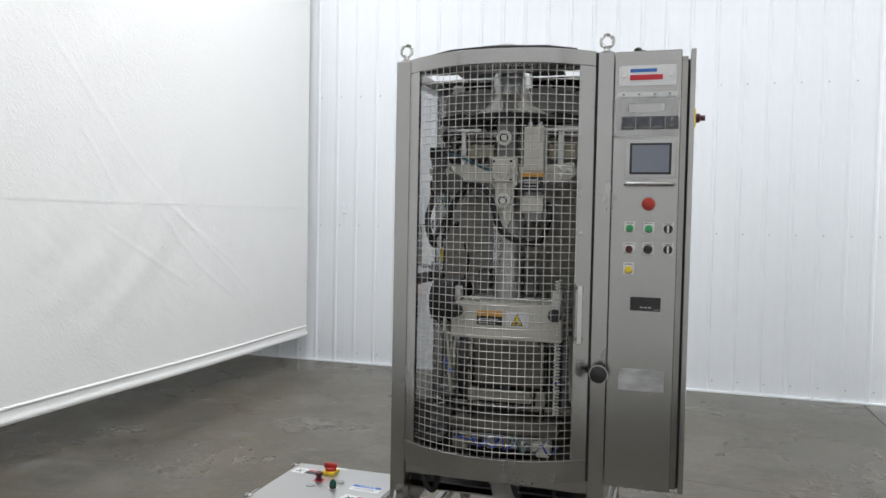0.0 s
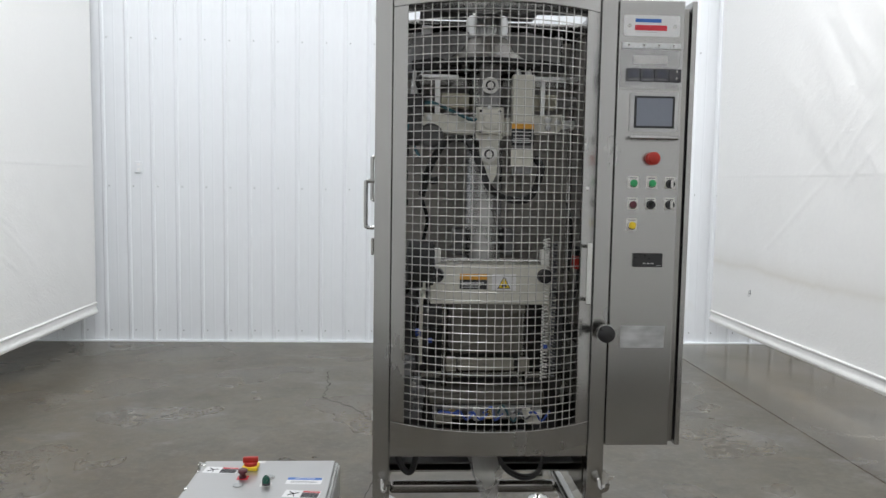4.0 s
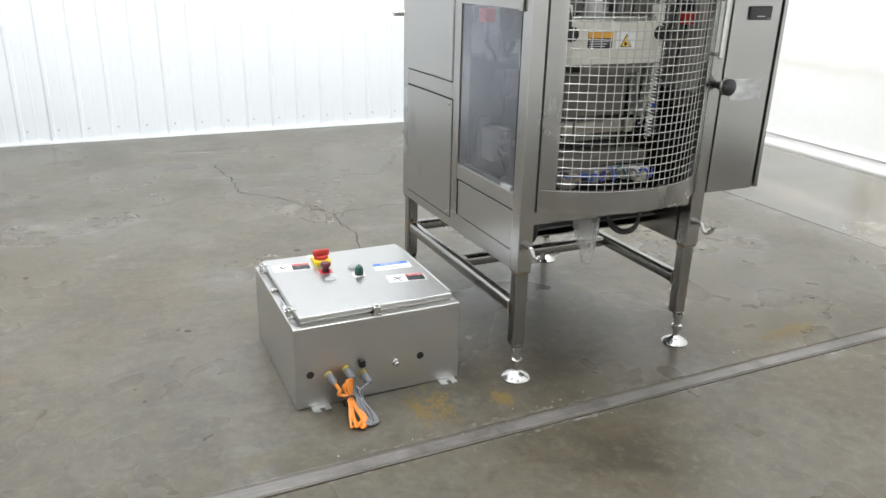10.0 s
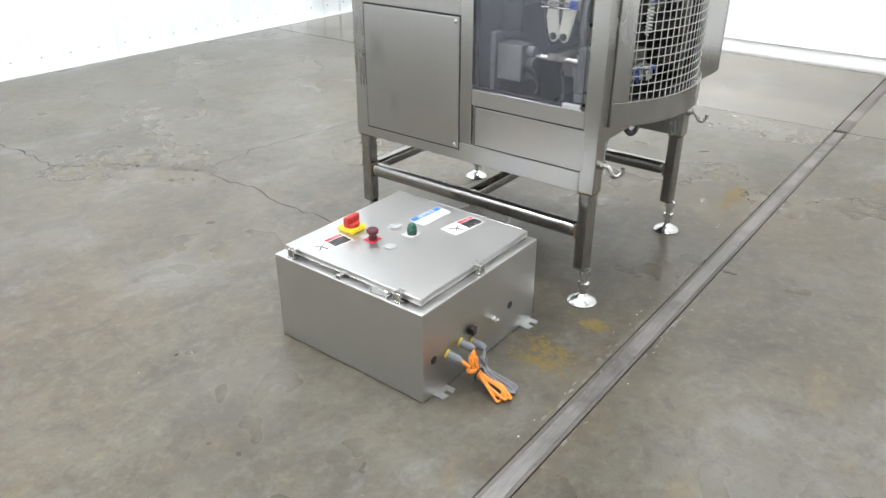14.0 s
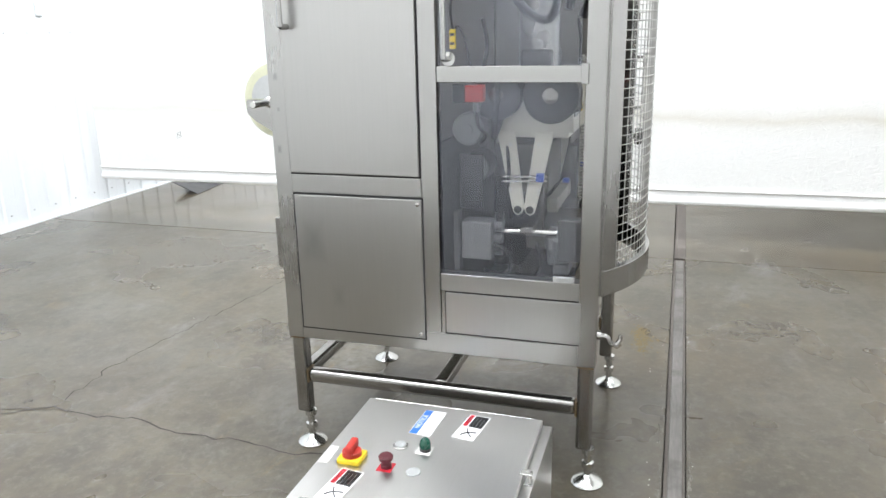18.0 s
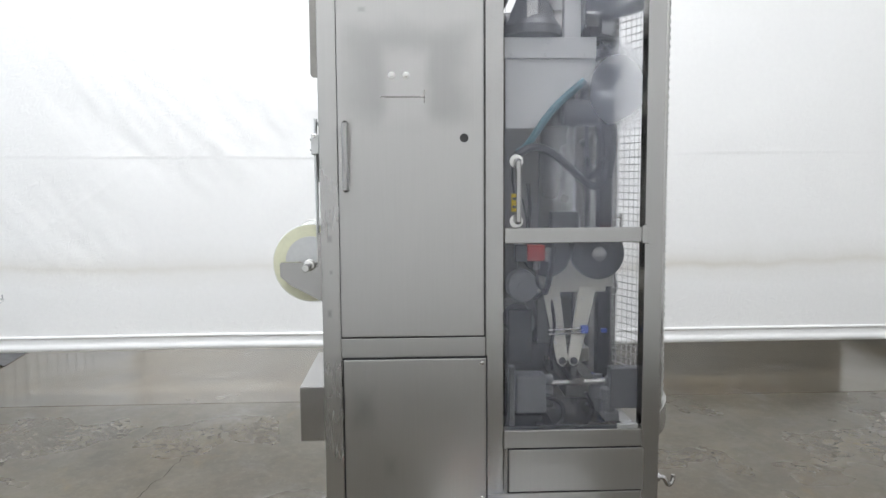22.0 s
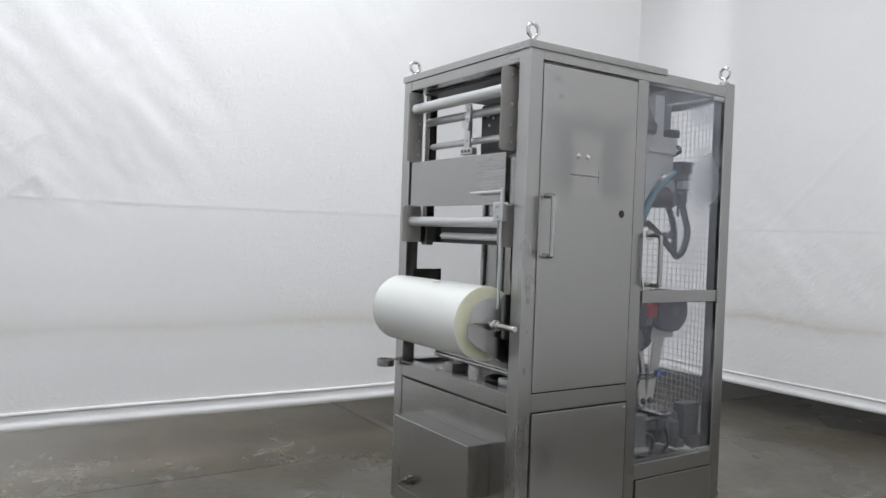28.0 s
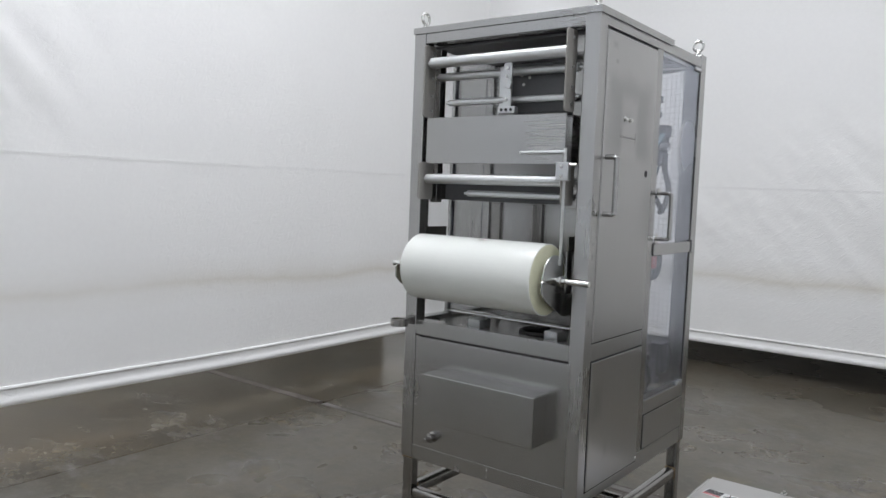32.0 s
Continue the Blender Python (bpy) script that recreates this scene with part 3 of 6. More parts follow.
def hose(pts, r, bm=None, n=8, fine=6, closed=False):
    """A round tube swept along a smooth line."""
    path = smooth_path(pts, fine) if fine else [Vector(p) for p in pts]
    b = bm or bmesh.new()
    up = None
    rings = []
    last = len(path) - 1
    for i, p in enumerate(path):
        d = (path[min(i + 1, last)] - path[max(i - 1, 0)]).normalized()
        if up is None:
            up = d.orthogonal().normalized()
        up = (up - d * up.dot(d)).normalized()
        side = d.cross(up)
        rings.append([b.verts.new(p + r * (math.cos(a) * up + math.sin(a) * side)) for a in (2 * math.pi * k / n for k in range(n))])
    for u, v in zip(rings, rings[1:]):
        for k in range(n):
            b.faces.new((u[k], u[(k + 1) % n], v[(k + 1) % n], v[k]))
    if not closed:
        b.faces.new(rings[0][::-1])
        b.faces.new(rings[-1])
    return b


def lathe(profile, at, axis="Z", n=24, bm=None):
    """A turned shape: (radius, height) pairs about an axis through at."""
    b = bmesh.new()
    rings = []
    for r, h in profile:
        rings.append([b.verts.new((r * math.cos(a), r * math.sin(a), h)) for a in (2 * math.pi * k / n for k in range(n))])
    for u, v in zip(rings, rings[1:]):
        for k in range(n):
            b.faces.new((u[k], u[(k + 1) % n], v[(k + 1) % n], v[k]))
    if profile[0][0] > 1e-5:
        b.faces.new(rings[0][::-1])
    if profile[-1][0] > 1e-5:
        b.faces.new(rings[-1])
    bmesh.ops.remove_doubles(b, verts=b.verts, dist=1e-6)
    to = {"Z": Matrix(), "X": Matrix.Rotation(radians(90), 4, "Y"), "Y": Matrix.Rotation(radians(-90), 4, "X"), "-X": Matrix.Rotation(radians(-90), 4, "Y"), "-Y": Matrix.Rotation(radians(90), 4, "X")}[axis]
    b.transform(Matrix.Translation(at) @ to)
    bmesh.ops.recalc_face_normals(b, faces=b.faces)
    return add_bm(bm, b) if bm else b


def torus(at, R, r, axis="Z", bm=None, n=24, k=8):
    b = bmesh.new()
    rings = []
    for i in range(n):
        a = 2 * math.pi * i / n
        rings.append([b.verts.new(((R + r * math.cos(c)) * math.cos(a), (R + r * math.cos(c)) * math.sin(a), r * math.sin(c))) for c in (2 * math.pi * j / k for j in range(k))])
    for i in range(n):
        u, v = rings[i], rings[(i + 1) % n]
        for j in range(k):
            b.faces.new((u[j], v[j], v[(j + 1) % k], u[(j + 1) % k]))
    to = {"Z": Matrix(), "X": Matrix.Rotation(radians(90), 4, "Y"), "Y": Matrix.Rotation(radians(-90), 4, "X")}[axis]
    b.transform(Matrix.Translation(at) @ to)
    bmesh.ops.recalc_face_normals(b, faces=b.faces)
    return add_bm(bm, b) if bm else b


def slab_poly(pts, axis, a, b_, bm=None, bev=0.0):
    """A flat polygon, given in the two other axes, made solid from a to b_ along axis."""
    b = bmesh.new()
    put = {"x": lambda u, v, w: (w, u, v), "y": lambda u, v, w: (u, w, v), "z": lambda u, v, w: (u, v, w)}[axis]
    lo = [b.verts.new(put(u, v, a)) for u, v in pts]
    hi = [b.verts.new(put(u, v, b_)) for u, v in pts]
    b.faces.new(lo)
    b.faces.new(hi)
    for i in range(len(pts)):
        j = (i + 1) % len(pts)
        b.faces.new((lo[i], lo[j], hi[j], hi[i]))
    bmesh.ops.recalc_face_normals(b, faces=b.faces)
    if bev:
        bmesh.ops.bevel(b, geom=list(b.edges), offset=bev, segments=2, affect="EDGES", profile=0.5)
    return add_bm(bm, b) if bm else b


def round_rect(u0, u1, v0, v1, r, n=4):
    pts = []
    for cu, cv, a0 in ((u1 - r, v1 - r, 0), (u0 + r, v1 - r, 90), (u0 + r, v0 + r, 180), (u1 - r, v0 + r, 270)):
        for k in range(n + 1):
            a = radians(a0 + 90 * k / n)
            pts.append((cu + r * math.cos(a), cv + r * math.sin(a)))
    return pts



def word(name, text, size, m, parent, place):
    """Lettering as a thin mesh, set with its middle at the given matrix."""
    cu = bpy.data.curves.new(name, "FONT")
    cu.body, cu.size, cu.extrude = text, size, 0.0002
    cu.align_x, cu.align_y = "CENTER", "CENTER"
    tmp = bpy.data.objects.new(name, cu)
    me = bpy.data.meshes.new_from_object(tmp)
    b = bmesh.new()
    b.from_mesh(me)
    bpy.data.objects.remove(tmp)
    bpy.data.curves.remove(cu)
    bpy.data.meshes.remove(me)
    b.transform(place)
    return part(name, b, m, parent, "", None)
# ---- the hall ----
N_Y, W_X, E_X, S_Y, TOP = 7.63, -9.0, 8.0, -7.0, 6.0

floor = thing("floor", (0, 0, 0), "sealed grey-brown concrete floor with joints and scuffs", "floor", kind="structure")
part("joint_bed", box(W_X, E_X, S_Y, N_Y, -0.3, -0.02, 0), CONCRETE_E, floor)
for x0, x1 in ((W_X, 1.816), (1.822, E_X)):
    for y0, y1 in ((S_Y, 2.493), (2.570, N_Y)):
        part("slab", box(x0, x1, y0, y1, -0.2, 0, 0.003), CONCRETE if x0 < 0 else CONCRETE_SHINY, floor, "" if x0 < 0 else "darker polished concrete slab")
for x0, x1, y0 in ((W_X, 1.79, 2.496), (1.84, E_X, 2.492)):
    part("steel_strip", box(x0, x1, y0 + 0.011, y0 + 0.057, -0.1, 0.0025, 0.002), STRIP if x0 < 0 else STRIP_D, floor, "worn bare steel strip let into the floor")
    for e0, e1 in ((0.0, 0.0108), (0.0572, 0.070)):
        part("strip_edge", box(x0, x1, y0 + e0, y0 + e1, -0.1, 0.001, 0.001), STRIP_D, floor, "rusty edge of the steel strip")


def crack(pts, width, seed):
    """A jagged hairline crack, as a thin dark band."""
    rnd = random.Random(seed)
    line = []
    for p, q in zip(pts, pts[1:]):
        p, q = Vector((*p, 0)), Vector((*q, 0))
        n = max(2, int((q - p).length / 0.05))
        for k in range(n):
            line.append(p.lerp(q, k / n) + Vector((rnd.uniform(-1, 1), rnd.uniform(-1, 1), 0)) * 0.02)
    line.append(Vector((*pts[-1], 0)))
    b = bmesh.new()
    rows = []
    for i, p in enumerate(line):
        d = (line[min(i + 1, len(line) - 1)] - line[max(i - 1, 0)]).normalized()
        s = Vector((-d.y, d.x, 0)) * width * rnd.uniform(0.25, 1.0) * (1 if 0 < i < len(line) - 1 else 0.1)
        rows.append((b.verts.new(p + s + Vector((0, 0, 0.0015))), b.verts.new(p - s + Vector((0, 0, 0.0015)))))
    for u, v in zip(rows, rows[1:]):
        b.faces.new((u[0], u[1], v[1], v[0]))
    return b


CRACKS = [
    [(-1.40, 6.45), (-1.39, 6.30), (-1.355, 5.98), (-1.365, 5.66), (-1.12, 5.41), (-0.92, 4.99), (-0.925, 4.82), (-0.905, 4.60), (-0.965, 4.35), (-0.95, 4.13), (-0.957, 3.80), (-0.90, 3.4)],
    [(-0.92, 4.99), (-0.57, 5.03), (-0.24, 5.01), (0.3, 4.92), (0.97, 4.84)],
    [(-0.92, 4.99), (-1.03, 5.35)],
]
for n, c in enumerate(CRACKS):
    part("crack", crack(c, 0.0055 if n == 0 else 0.003, n), CONCRETE_E, floor, "dark hairline crack in the concrete", None)


def patch(cx, cy, w, h, seed):
    """Remains of floor paint: a scatter of small flakes."""
    rnd = random.Random(seed)
    b = bmesh.new()
    lie = rnd.uniform(-0.5, 0.3) if w > h else rnd.uniform(1.2, 1.7)
    for f in range(150):
        px, py = cx + rnd.gauss(0, w / 2.6), cy + rnd.gauss(0, h / 2.6)
        r = rnd.uniform(0.002, 0.010)
        k = rnd.randint(7, 11)
        ring = []
        for i in range(k):
            u, v = r * rnd.uniform(0.6, 1.5) * math.cos(6.283 * i / k), r * rnd.uniform(0.3, 0.9) * math.sin(6.283 * i / k)
            a = lie + 0.25 * math.sin(f)
            ring.append(b.verts.new((px + u * math.cos(a) - v * math.sin(a), py + u * math.sin(a) + v * math.cos(a), 0.0008 + f * 0.00001)))
        b.faces.new(ring)
    return b


for n, (px, py, w, h) in enumerate([(0.37, 2.69, 0.16, 0.07), (0.50, 2.71, 0.10, 0.05), (-1.28, 2.74, 0.05, 0.13), (-1.20, 2.75, 0.05, 0.13), (-0.98, 2.70, 0.04, 0.06)]):
    part("paint_flakes", patch(px, py, w, h, 20 + n), OCHRE, floor, "worn ochre paint flakes on the concrete", None)
debris = bmesh.new()
rnd = random.Random(5)
for _ in range(50):
    px, py = rnd.uniform(-3.0, 2.0), rnd.choice((rnd.uniform(0.8, 6.5), rnd.gauss(2.60, 0.025), rnd.gauss(2.60, 0.02), rnd.gauss(2.47, 0.02)))
    r = rnd.uniform(0.001, 0.003)
    debris.faces.new([debris.verts.new((px + r * math.cos(a) * rnd.uniform(0.5, 1.5), py + r * math.sin(a), 0.0012)) for a in (0, 1.2, 2.4, 3.6, 5.0)])
part("debris", debris, WHITE_P, floor, "pale specks of grit and paper", None)["kind"] = "stuff"


# crumbled cement left along the edge of the steel strip
crumbs = bmesh.new()
rnd = random.Random(17)
for _ in range(150):
    px = rnd.choice((rnd.gauss(-0.75, 0.28), rnd.uniform(-1.6, 1.7)))
    py = rnd.choice((2.576 + abs(rnd.gauss(0, 0.010)), 2.488 - abs(rnd.gauss(0, 0.006))))
    r = rnd.uniform(0.003, 0.011)
    k = rnd.randint(5, 8)
    top = crumbs.verts.new((px, py, rnd.uniform(0.001, 0.004)))
    ring = [crumbs.verts.new((px + r * 1.7 * rnd.uniform(0.6, 1.3) * math.cos(6.283 * i / k), py + r * 0.6 * rnd.uniform(0.6, 1.3) * math.sin(6.283 * i / k), 0.0004)) for i in range(k)]
    for i in range(k):
        crumbs.faces.new((top, ring[i], ring[(i + 1) % k]))
part("cement_crumbs", crumbs, CRUMB, floor, "pale crumbled cement along the strip", None)["kind"] = "stuff"


RIB = 0.2295


def cladding_panel(x0):
    """One ribbed steel sheet with four low ribs."""
    prof = []
    for k in range(4):
        u = x0 + RIB * k
        prof += [(u, 0), (u + 0.014, -0.011), (u + 0.034, -0.011), (u + 0.044, 0), (u + 0.125, 0), (u + 0.135, -0.0012), (u + 0.145, 0)]
    prof.append((x0 + 4 * RIB - 0.0012, 0))
    b = bmesh.new()
    lo = [b.verts.new((x, N_Y + y, 0.012)) for x, y in prof]
    hi = [b.verts.new((x, N_Y + y, TOP)) for x, y in prof]
    for i in range(len(prof) - 1):
        b.faces.new((lo[i], lo[i + 1], hi[i + 1], hi[i]))
    return b


def screw_row(x0, z):
    """Four small hexagonal screw heads, one in each pan of a sheet."""
    b = bmesh.new()
    for k in range(4):
        rod((x0 + RIB * k + 0.068, N_Y + 0.001, z), (x0 + RIB * k + 0.068, N_Y - 0.006, z), 0.007, b, 6)
    return b


wall_n = solo("wall_north", box(W_X - 0.2, E_X + 0.2, N_Y + 0.004, N_Y + 0.2, -0.3, TOP, 0), PLAIN, (0, N_Y, 0), "white ribbed steel clad wall", "wall", kind="structure")
px = -2.525 - 28 * RIB
while px < E_X - 4 * RIB:
    panel = part("panel", cladding_panel(px), PANEL_W, wall_n, "", None)
    for z in (0.11, 1.51, 2.91, 4.31):
        part("screw_row", screw_row(px, z), SCREW, panel, "", None)
    px += 4 * RIB
part("base_gap", box(W_X, E_X, N_Y - 0.03, N_Y + 0.003, 0.0, 0.014, 0), PANEL_W, wall_n)
for name, c in (("wall_west", (W_X - 0.2, W_X, S_Y - 0.2, N_Y + 0.2)), ("wall_east", (E_X, E_X + 0.2, S_Y - 0.2, N_Y + 0.2)), ("wall_south", (W_X, E_X, S_Y - 0.2, S_Y))):
    solo(name, box(*c, -0.3, TOP, 0), PLAIN, (c[0], c[2], 0), "plain painted hall wall behind the curtains", "wall", kind="structure")
solo("ceiling", box(W_X - 0.2, E_X + 0.2, S_Y - 0.2, N_Y + 0.2, TOP, TOP + 0.2, 0), CEIL, (0, 0, TOP), "plain pale hall ceiling", "ceiling", kind="structure")

# ceiling luminaires over the area lamps
lum = thing("ceiling_light", (LAMPS[0][0], LAMPS[0][1], TOP), "long white ceiling light under the hall roof", "ceiling light", "ceiling lights")
lx, ly = LAMPS[0]
part("housing", box(lx - 0.66, lx + 0.66, ly - 1.22, ly + 1.22, LAMP_Z + 0.02, LAMP_Z + 0.10, 0.01), WHITE, lum)
for dx in (-0.5, 0.5):
    part("hanger", rod((lx + dx, ly, LAMP_Z + 0.1), (lx + dx, ly, TOP), 0.006), ALU, lum)
for lx, ly in LAMPS[1:]:
    copy_thing(lum, pose(lx, ly, TOP))


# ---- hanging tarpaulin curtains ----
def tarpaulin(name, a, b, z0, z1, label, seed, way=1, creases=(), rumple=(), step=0.032, vinyl=None, slack=1.0):
    """A tarpaulin hung along the line a to b, with slack folds, a welded seam and a pipe in its hem."""
    a, b = Vector((*a, 0)), Vector((*b, 0))
    d = (b - a).normalized()
    nrm = Vector((-d.y, d.x, 0))
    L = (b - a).length
    nu, nv = int(L / step), int((z1 - z0) / step)
    vinyl = vinyl or VINYL
    off = seed * 7.3

    def sag(u, z):
        h = (z1 - z) / (z1 - z0)
        big = 0.045 * h * noise.noise((u * 0.45 + off, z * 0.25, 1.0))
        s, t = -way * u * 0.75 + z * 0.66, way * u * 0.66 + z * 0.75
        m1 = max(0.0, noise.noise((u * 0.33 + off, z * 0.5, 9.0)) + 0.15)
        diag = (0.5 - abs(noise.noise((t * 2.6 + off, s * 0.45, 3.0)))) * 0.020 * m1
        diag += noise.noise((t * 6.0 + off, s * 1.6, 6.0)) * 0.005 * m1
        crumple = 0.003 * noise.noise((u * 3.5 + off, z * 4.5, 5.0)) * (0.4 + m1)
        for p, q in creases:
            d2 = Vector((q[0] - p[0], q[1] - p[1]))
            k = max(0.0, min(1.0, ((u - p[0]) * d2.x + (z - p[1]) * d2.y) / d2.length_squared))
            far = math.hypot(u - p[0] - k * d2.x, z - p[1] - k * d2.y)
            crumple += 0.0035 * max(0.0, 1 - far / 0.019) * (0.35 + 0.65 * math.sin(math.pi * min(1, 0.15 + k * 0.8)))
        for cu, cz, ru, rz, amp in rumple:
            m2 = max(0.0, 1 - math.hypot((u - cu) / ru, (z - cz) / rz))
            if m2 > 0:
                m2 = amp * min(1.0, 2.2 * m2)
                # soft folds across the creases, puckered along their length
                crumple += m2 * (0.019 * noise.noise((s * 4.6 + off, t * 0.7, 11.0)) + 0.0045 * noise.noise((s * 11.0 + off, t * 4.5, 12.0)) + 0.0016 * noise.noise((t * 17.0, s * 8.0 + off, 4.0)))
        return big + diag * slack + crumple

    bm = bmesh.new()
    grid = [[bm.verts.new(a + d * (L * i / nu) + nrm * sag(L * i / nu, z0 + (z1 - z0) * j / nv) + Vector((0, 0, z0 + (z1 - z0) * j / nv))) for i in range(nu + 1)] for j in range(nv + 1)]
    for j in range(nv):
        for i in range(nu):
            bm.faces.new((grid[j][i], grid[j][i + 1], grid[j + 1][i + 1], grid[j + 1][i]))
    root = thing(name, (a.x, a.y, 0), label, "curtain", "hanging tarpaulins")
    sheet = part("sheet", bm, vinyl, root, "", 3.1)
    so = sheet.modifiers.new("thickness", "SOLIDIFY")
    so.thickness = 0.002
    # hem: a flat welded band with the pipe's round pocket under it
    hem = bmesh.new()
    half = [(0.006, 0.086), (0.015, 0.082), (0.017, 0.073), (0.012, 0.066), (0.005, 0.063), (0.006, 0.030), (0.013, 0.018), (0.020, 0.004), (0.021, -0.010), (0.014, -0.024)]
    prof = [*half, (0.0, -0.030), *[(-p, q) for p, q in half[::-1]]]
    rows = []
    n = int(L / 0.12)
    for i in range(n + 1):
        u = L * i / n
        c = a + d * u + nrm * sag(u, z0) + Vector((0, 0, z0 + 0.004 * math.sin(u * 1.3 + seed)))
        rows.append([hem.verts.new(c + nrm * p + Vector((0, 0, q))) for p, q in prof])
    for u, v in zip(rows, rows[1:]):
        for k in range(len(prof)):
            hem.faces.new((u[k], v[k], v[(k + 1) % len(prof)], u[(k + 1) % len(prof)]))
    hem.faces.new(rows[0])
    hem.faces.new(rows[-1][::-1])
    bmesh.ops.recalc_face_normals(hem, faces=hem.faces)
    part("hem", hem, vinyl, root, "thick white hem with a pipe in it")
    seam = bmesh.new()
    rows = []
    for i in range(n + 1):
        u = L * i / n
        zc = 1.68 + 0.008 * math.sin(u * 0.9 + seed)
        c = a + d * u + Vector((0, 0, zc))
        rows.append([seam.verts.new(c + nrm * (sag(u, zc + q) + p) + Vector((0, 0, q))) for p, q in ((0.003, -0.010), (0.0045, 0.010), (-0.0045, 0.010), (-0.003, -0.010))])
    for u, v in zip(rows, rows[1:]):
        for k in range(4):
            seam.faces.new((u[k], v[k], v[(k + 1) % 4], u[(k + 1) % 4]))
    bmesh.ops.recalc_face_normals(seam, faces=seam.faces)
    part("seam", seam, vinyl, root)
    part("hanging_rail", rod((*(a - d * 0.2).xy, z1 + 0.02), (*(b + d * 0.2).xy, z1 + 0.02), 0.03), ALU, root)
    for u in (0.1, L / 2, L - 0.1):
        p = a + d * u
        part("hanger", rod((p.x, p.y, z1 + 0.02), (p.x, p.y, TOP), 0.008), ALU, root)
    return root


tarp_e = tarpaulin("tarpaulin_curtain", (2.26, -0.05), (2.26, 7.42), 0.302, 5.0, "white vinyl tarpaulin curtain with creases and a dusty tide line", 1, 1, [((6.45, 1.05), (5.37, 1.80)), ((5.37, 1.80), (5.02, 2.13)), ((5.02, 2.13), (4.55, 2.63)), ((5.9, 1.62), (5.37, 1.99)), ((5.37, 1.99), (4.6, 2.74)), ((5.36, 1.60), (5.0, 1.88)), ((3.0, 3.0), (2.6, 3.25))], [(5.15, 2.35, 1.35, 1.05, 1.0), (6.2, 1.2, 0.7, 0.5, 0.4), (2.7, 3.1, 0.7, 0.5, 0.5)], 0.018, None, 0.3)
tarp_w = tarpaulin("tarpaulin_curtain", (-3.70, 7.50), (-3.75, -0.7), 0.315, 5.0, "white vinyl tarpaulin curtain with long diagonal creases", 2, -1, [((3.57, 2.79), (2.83, 2.05)), ((2.83, 2.05), (2.25, 1.61)), ((2.25, 1.61), (1.16, 0.88)), ((2.50, 1.74), (1.46, 1.17)), ((3.07, 1.50), (2.12, 1.03)), ((2.45, 1.60), (1.98, 1.17)), ((1.98, 1.17), (1.41, 0.84)), ((3.26, 2.17), (2.93, 1.74))], [(2.6, 1.4, 1.6, 0.9, 0.55), (3.5, 2.6, 1.2, 0.9, 0.3)], 0.018, VINYL_CLEAN, 0.35)
tarp_s = tarpaulin("tarpaulin_curtain", (-4.6, -0.82), (4.2, -0.82), 0.262, 5.0, "white vinyl tarpaulin curtain hanging behind another one", 3, 1, [((6.0, 1.6), (4.9, 2.7)), ((5.9, 1.35), (6.3, 2.3))], [(3.4, 1.6, 1.8, 1.0, 0.7), (6.9, 1.5, 1.5, 1.0, 0.8), (5.4, 1.3, 1.1, 0.7, 0.6)], 0.022, None, 0.4)
# a scribbled mark and a small loose tie on the long curtain
b = bmesh.new()
rnd = random.Random(12)
hose([(2.236, 6.57 + rnd.uniform(-0.035, 0.035), 0.67 + rnd.uniform(-0.04, 0.04)) for _ in range(11)], 0.0011, b, 5, 4)
part("scribble", b, GREY_D, tarp_e, "faint dark scribble on the vinyl", None)
part("tie", box(2.228, 2.262, -0.03, -0.012, 0.63, 0.655, 0.003), BLACK_P, tarp_e, "small black tie at the edge")
# ---- the packaging machine: frame and outside ----
XL, XR, YF, YB, ZT, ZB = -0.895, -0.072, 2.796, 3.872, 2.200, 0.432
mach = thing("packaging_machine", ((XL + XR) / 2, (YF + YB) / 2, 0), "tall stainless steel vertical form-fill-seal packaging machine on four legs", "packaging machine")
P = 0.058
for n, (x, y) in enumerate(((XL, YF), (XR - P, YF), (XL, YB - P), (XR - P, YB - P))):
    part("corner_post", box(x, x + P, y, y + P, ZB, ZT if y < 3 else ZT - 0.016, 0.003), STEEL_POST if n == 2 else STEEL_V, mach)
RAIL = STEEL_H
side_x = (XL + 0.001, XL + 0.05)
SIDE = [  # y0, y1, z0, z1 of the bars of the left side
    (YF + P, YB - P, ZB, 0.500, STEEL_SIDE), (YF + P, YB - P, 2.142, 2.184, STEEL_SIDE), (YF + P, 3.300, 0.652, 0.710, STEEL_SIDE),
    (3.360, YB - P, 0.957, 1.018, STEEL_SIDE),
]
for y0, y1, z0, z1, m in SIDE:
    part("rail", box(*side_x, y0, y1, z0, z1, 0.002), m, mach)
part("middle_post", box(XL + 0.0005, XL + 0.05, 3.302, 3.358, 0.500, 2.142, 0.002), STEEL_V, mach)
for z0, z1 in ((ZB, 0.500), (2.142, 2.184), (0.957, 1.018)):
    part("rail", box(XR - 0.05, XR - 0.001, YF + P, YB - P, z0, z1, 0.002), RAIL, mach)
part("middle_post", box(XR - 0.05, XR - 0.0005, 3.302, 3.358, 0.500, 2.142, 0.002), STEEL_V, mach)
for z0, z1 in ((0.955, 1.015), (2.135, 2.184), (ZB, 0.492)):
    part("rail", box(XL + P, XR - P, YB - 0.052, YB - 0.001, z0, z1, 0.002), RAIL, mach)
part("rail", box(XL + P, XR - P, YF + 0.012, YF + P, 0.600, 0.650, 0.002), RAIL, mach)
part("rail", box(XL + P, XR - P, YF + 0.012, YF + P, 2.150, 2.198, 0.002), RAIL, mach)
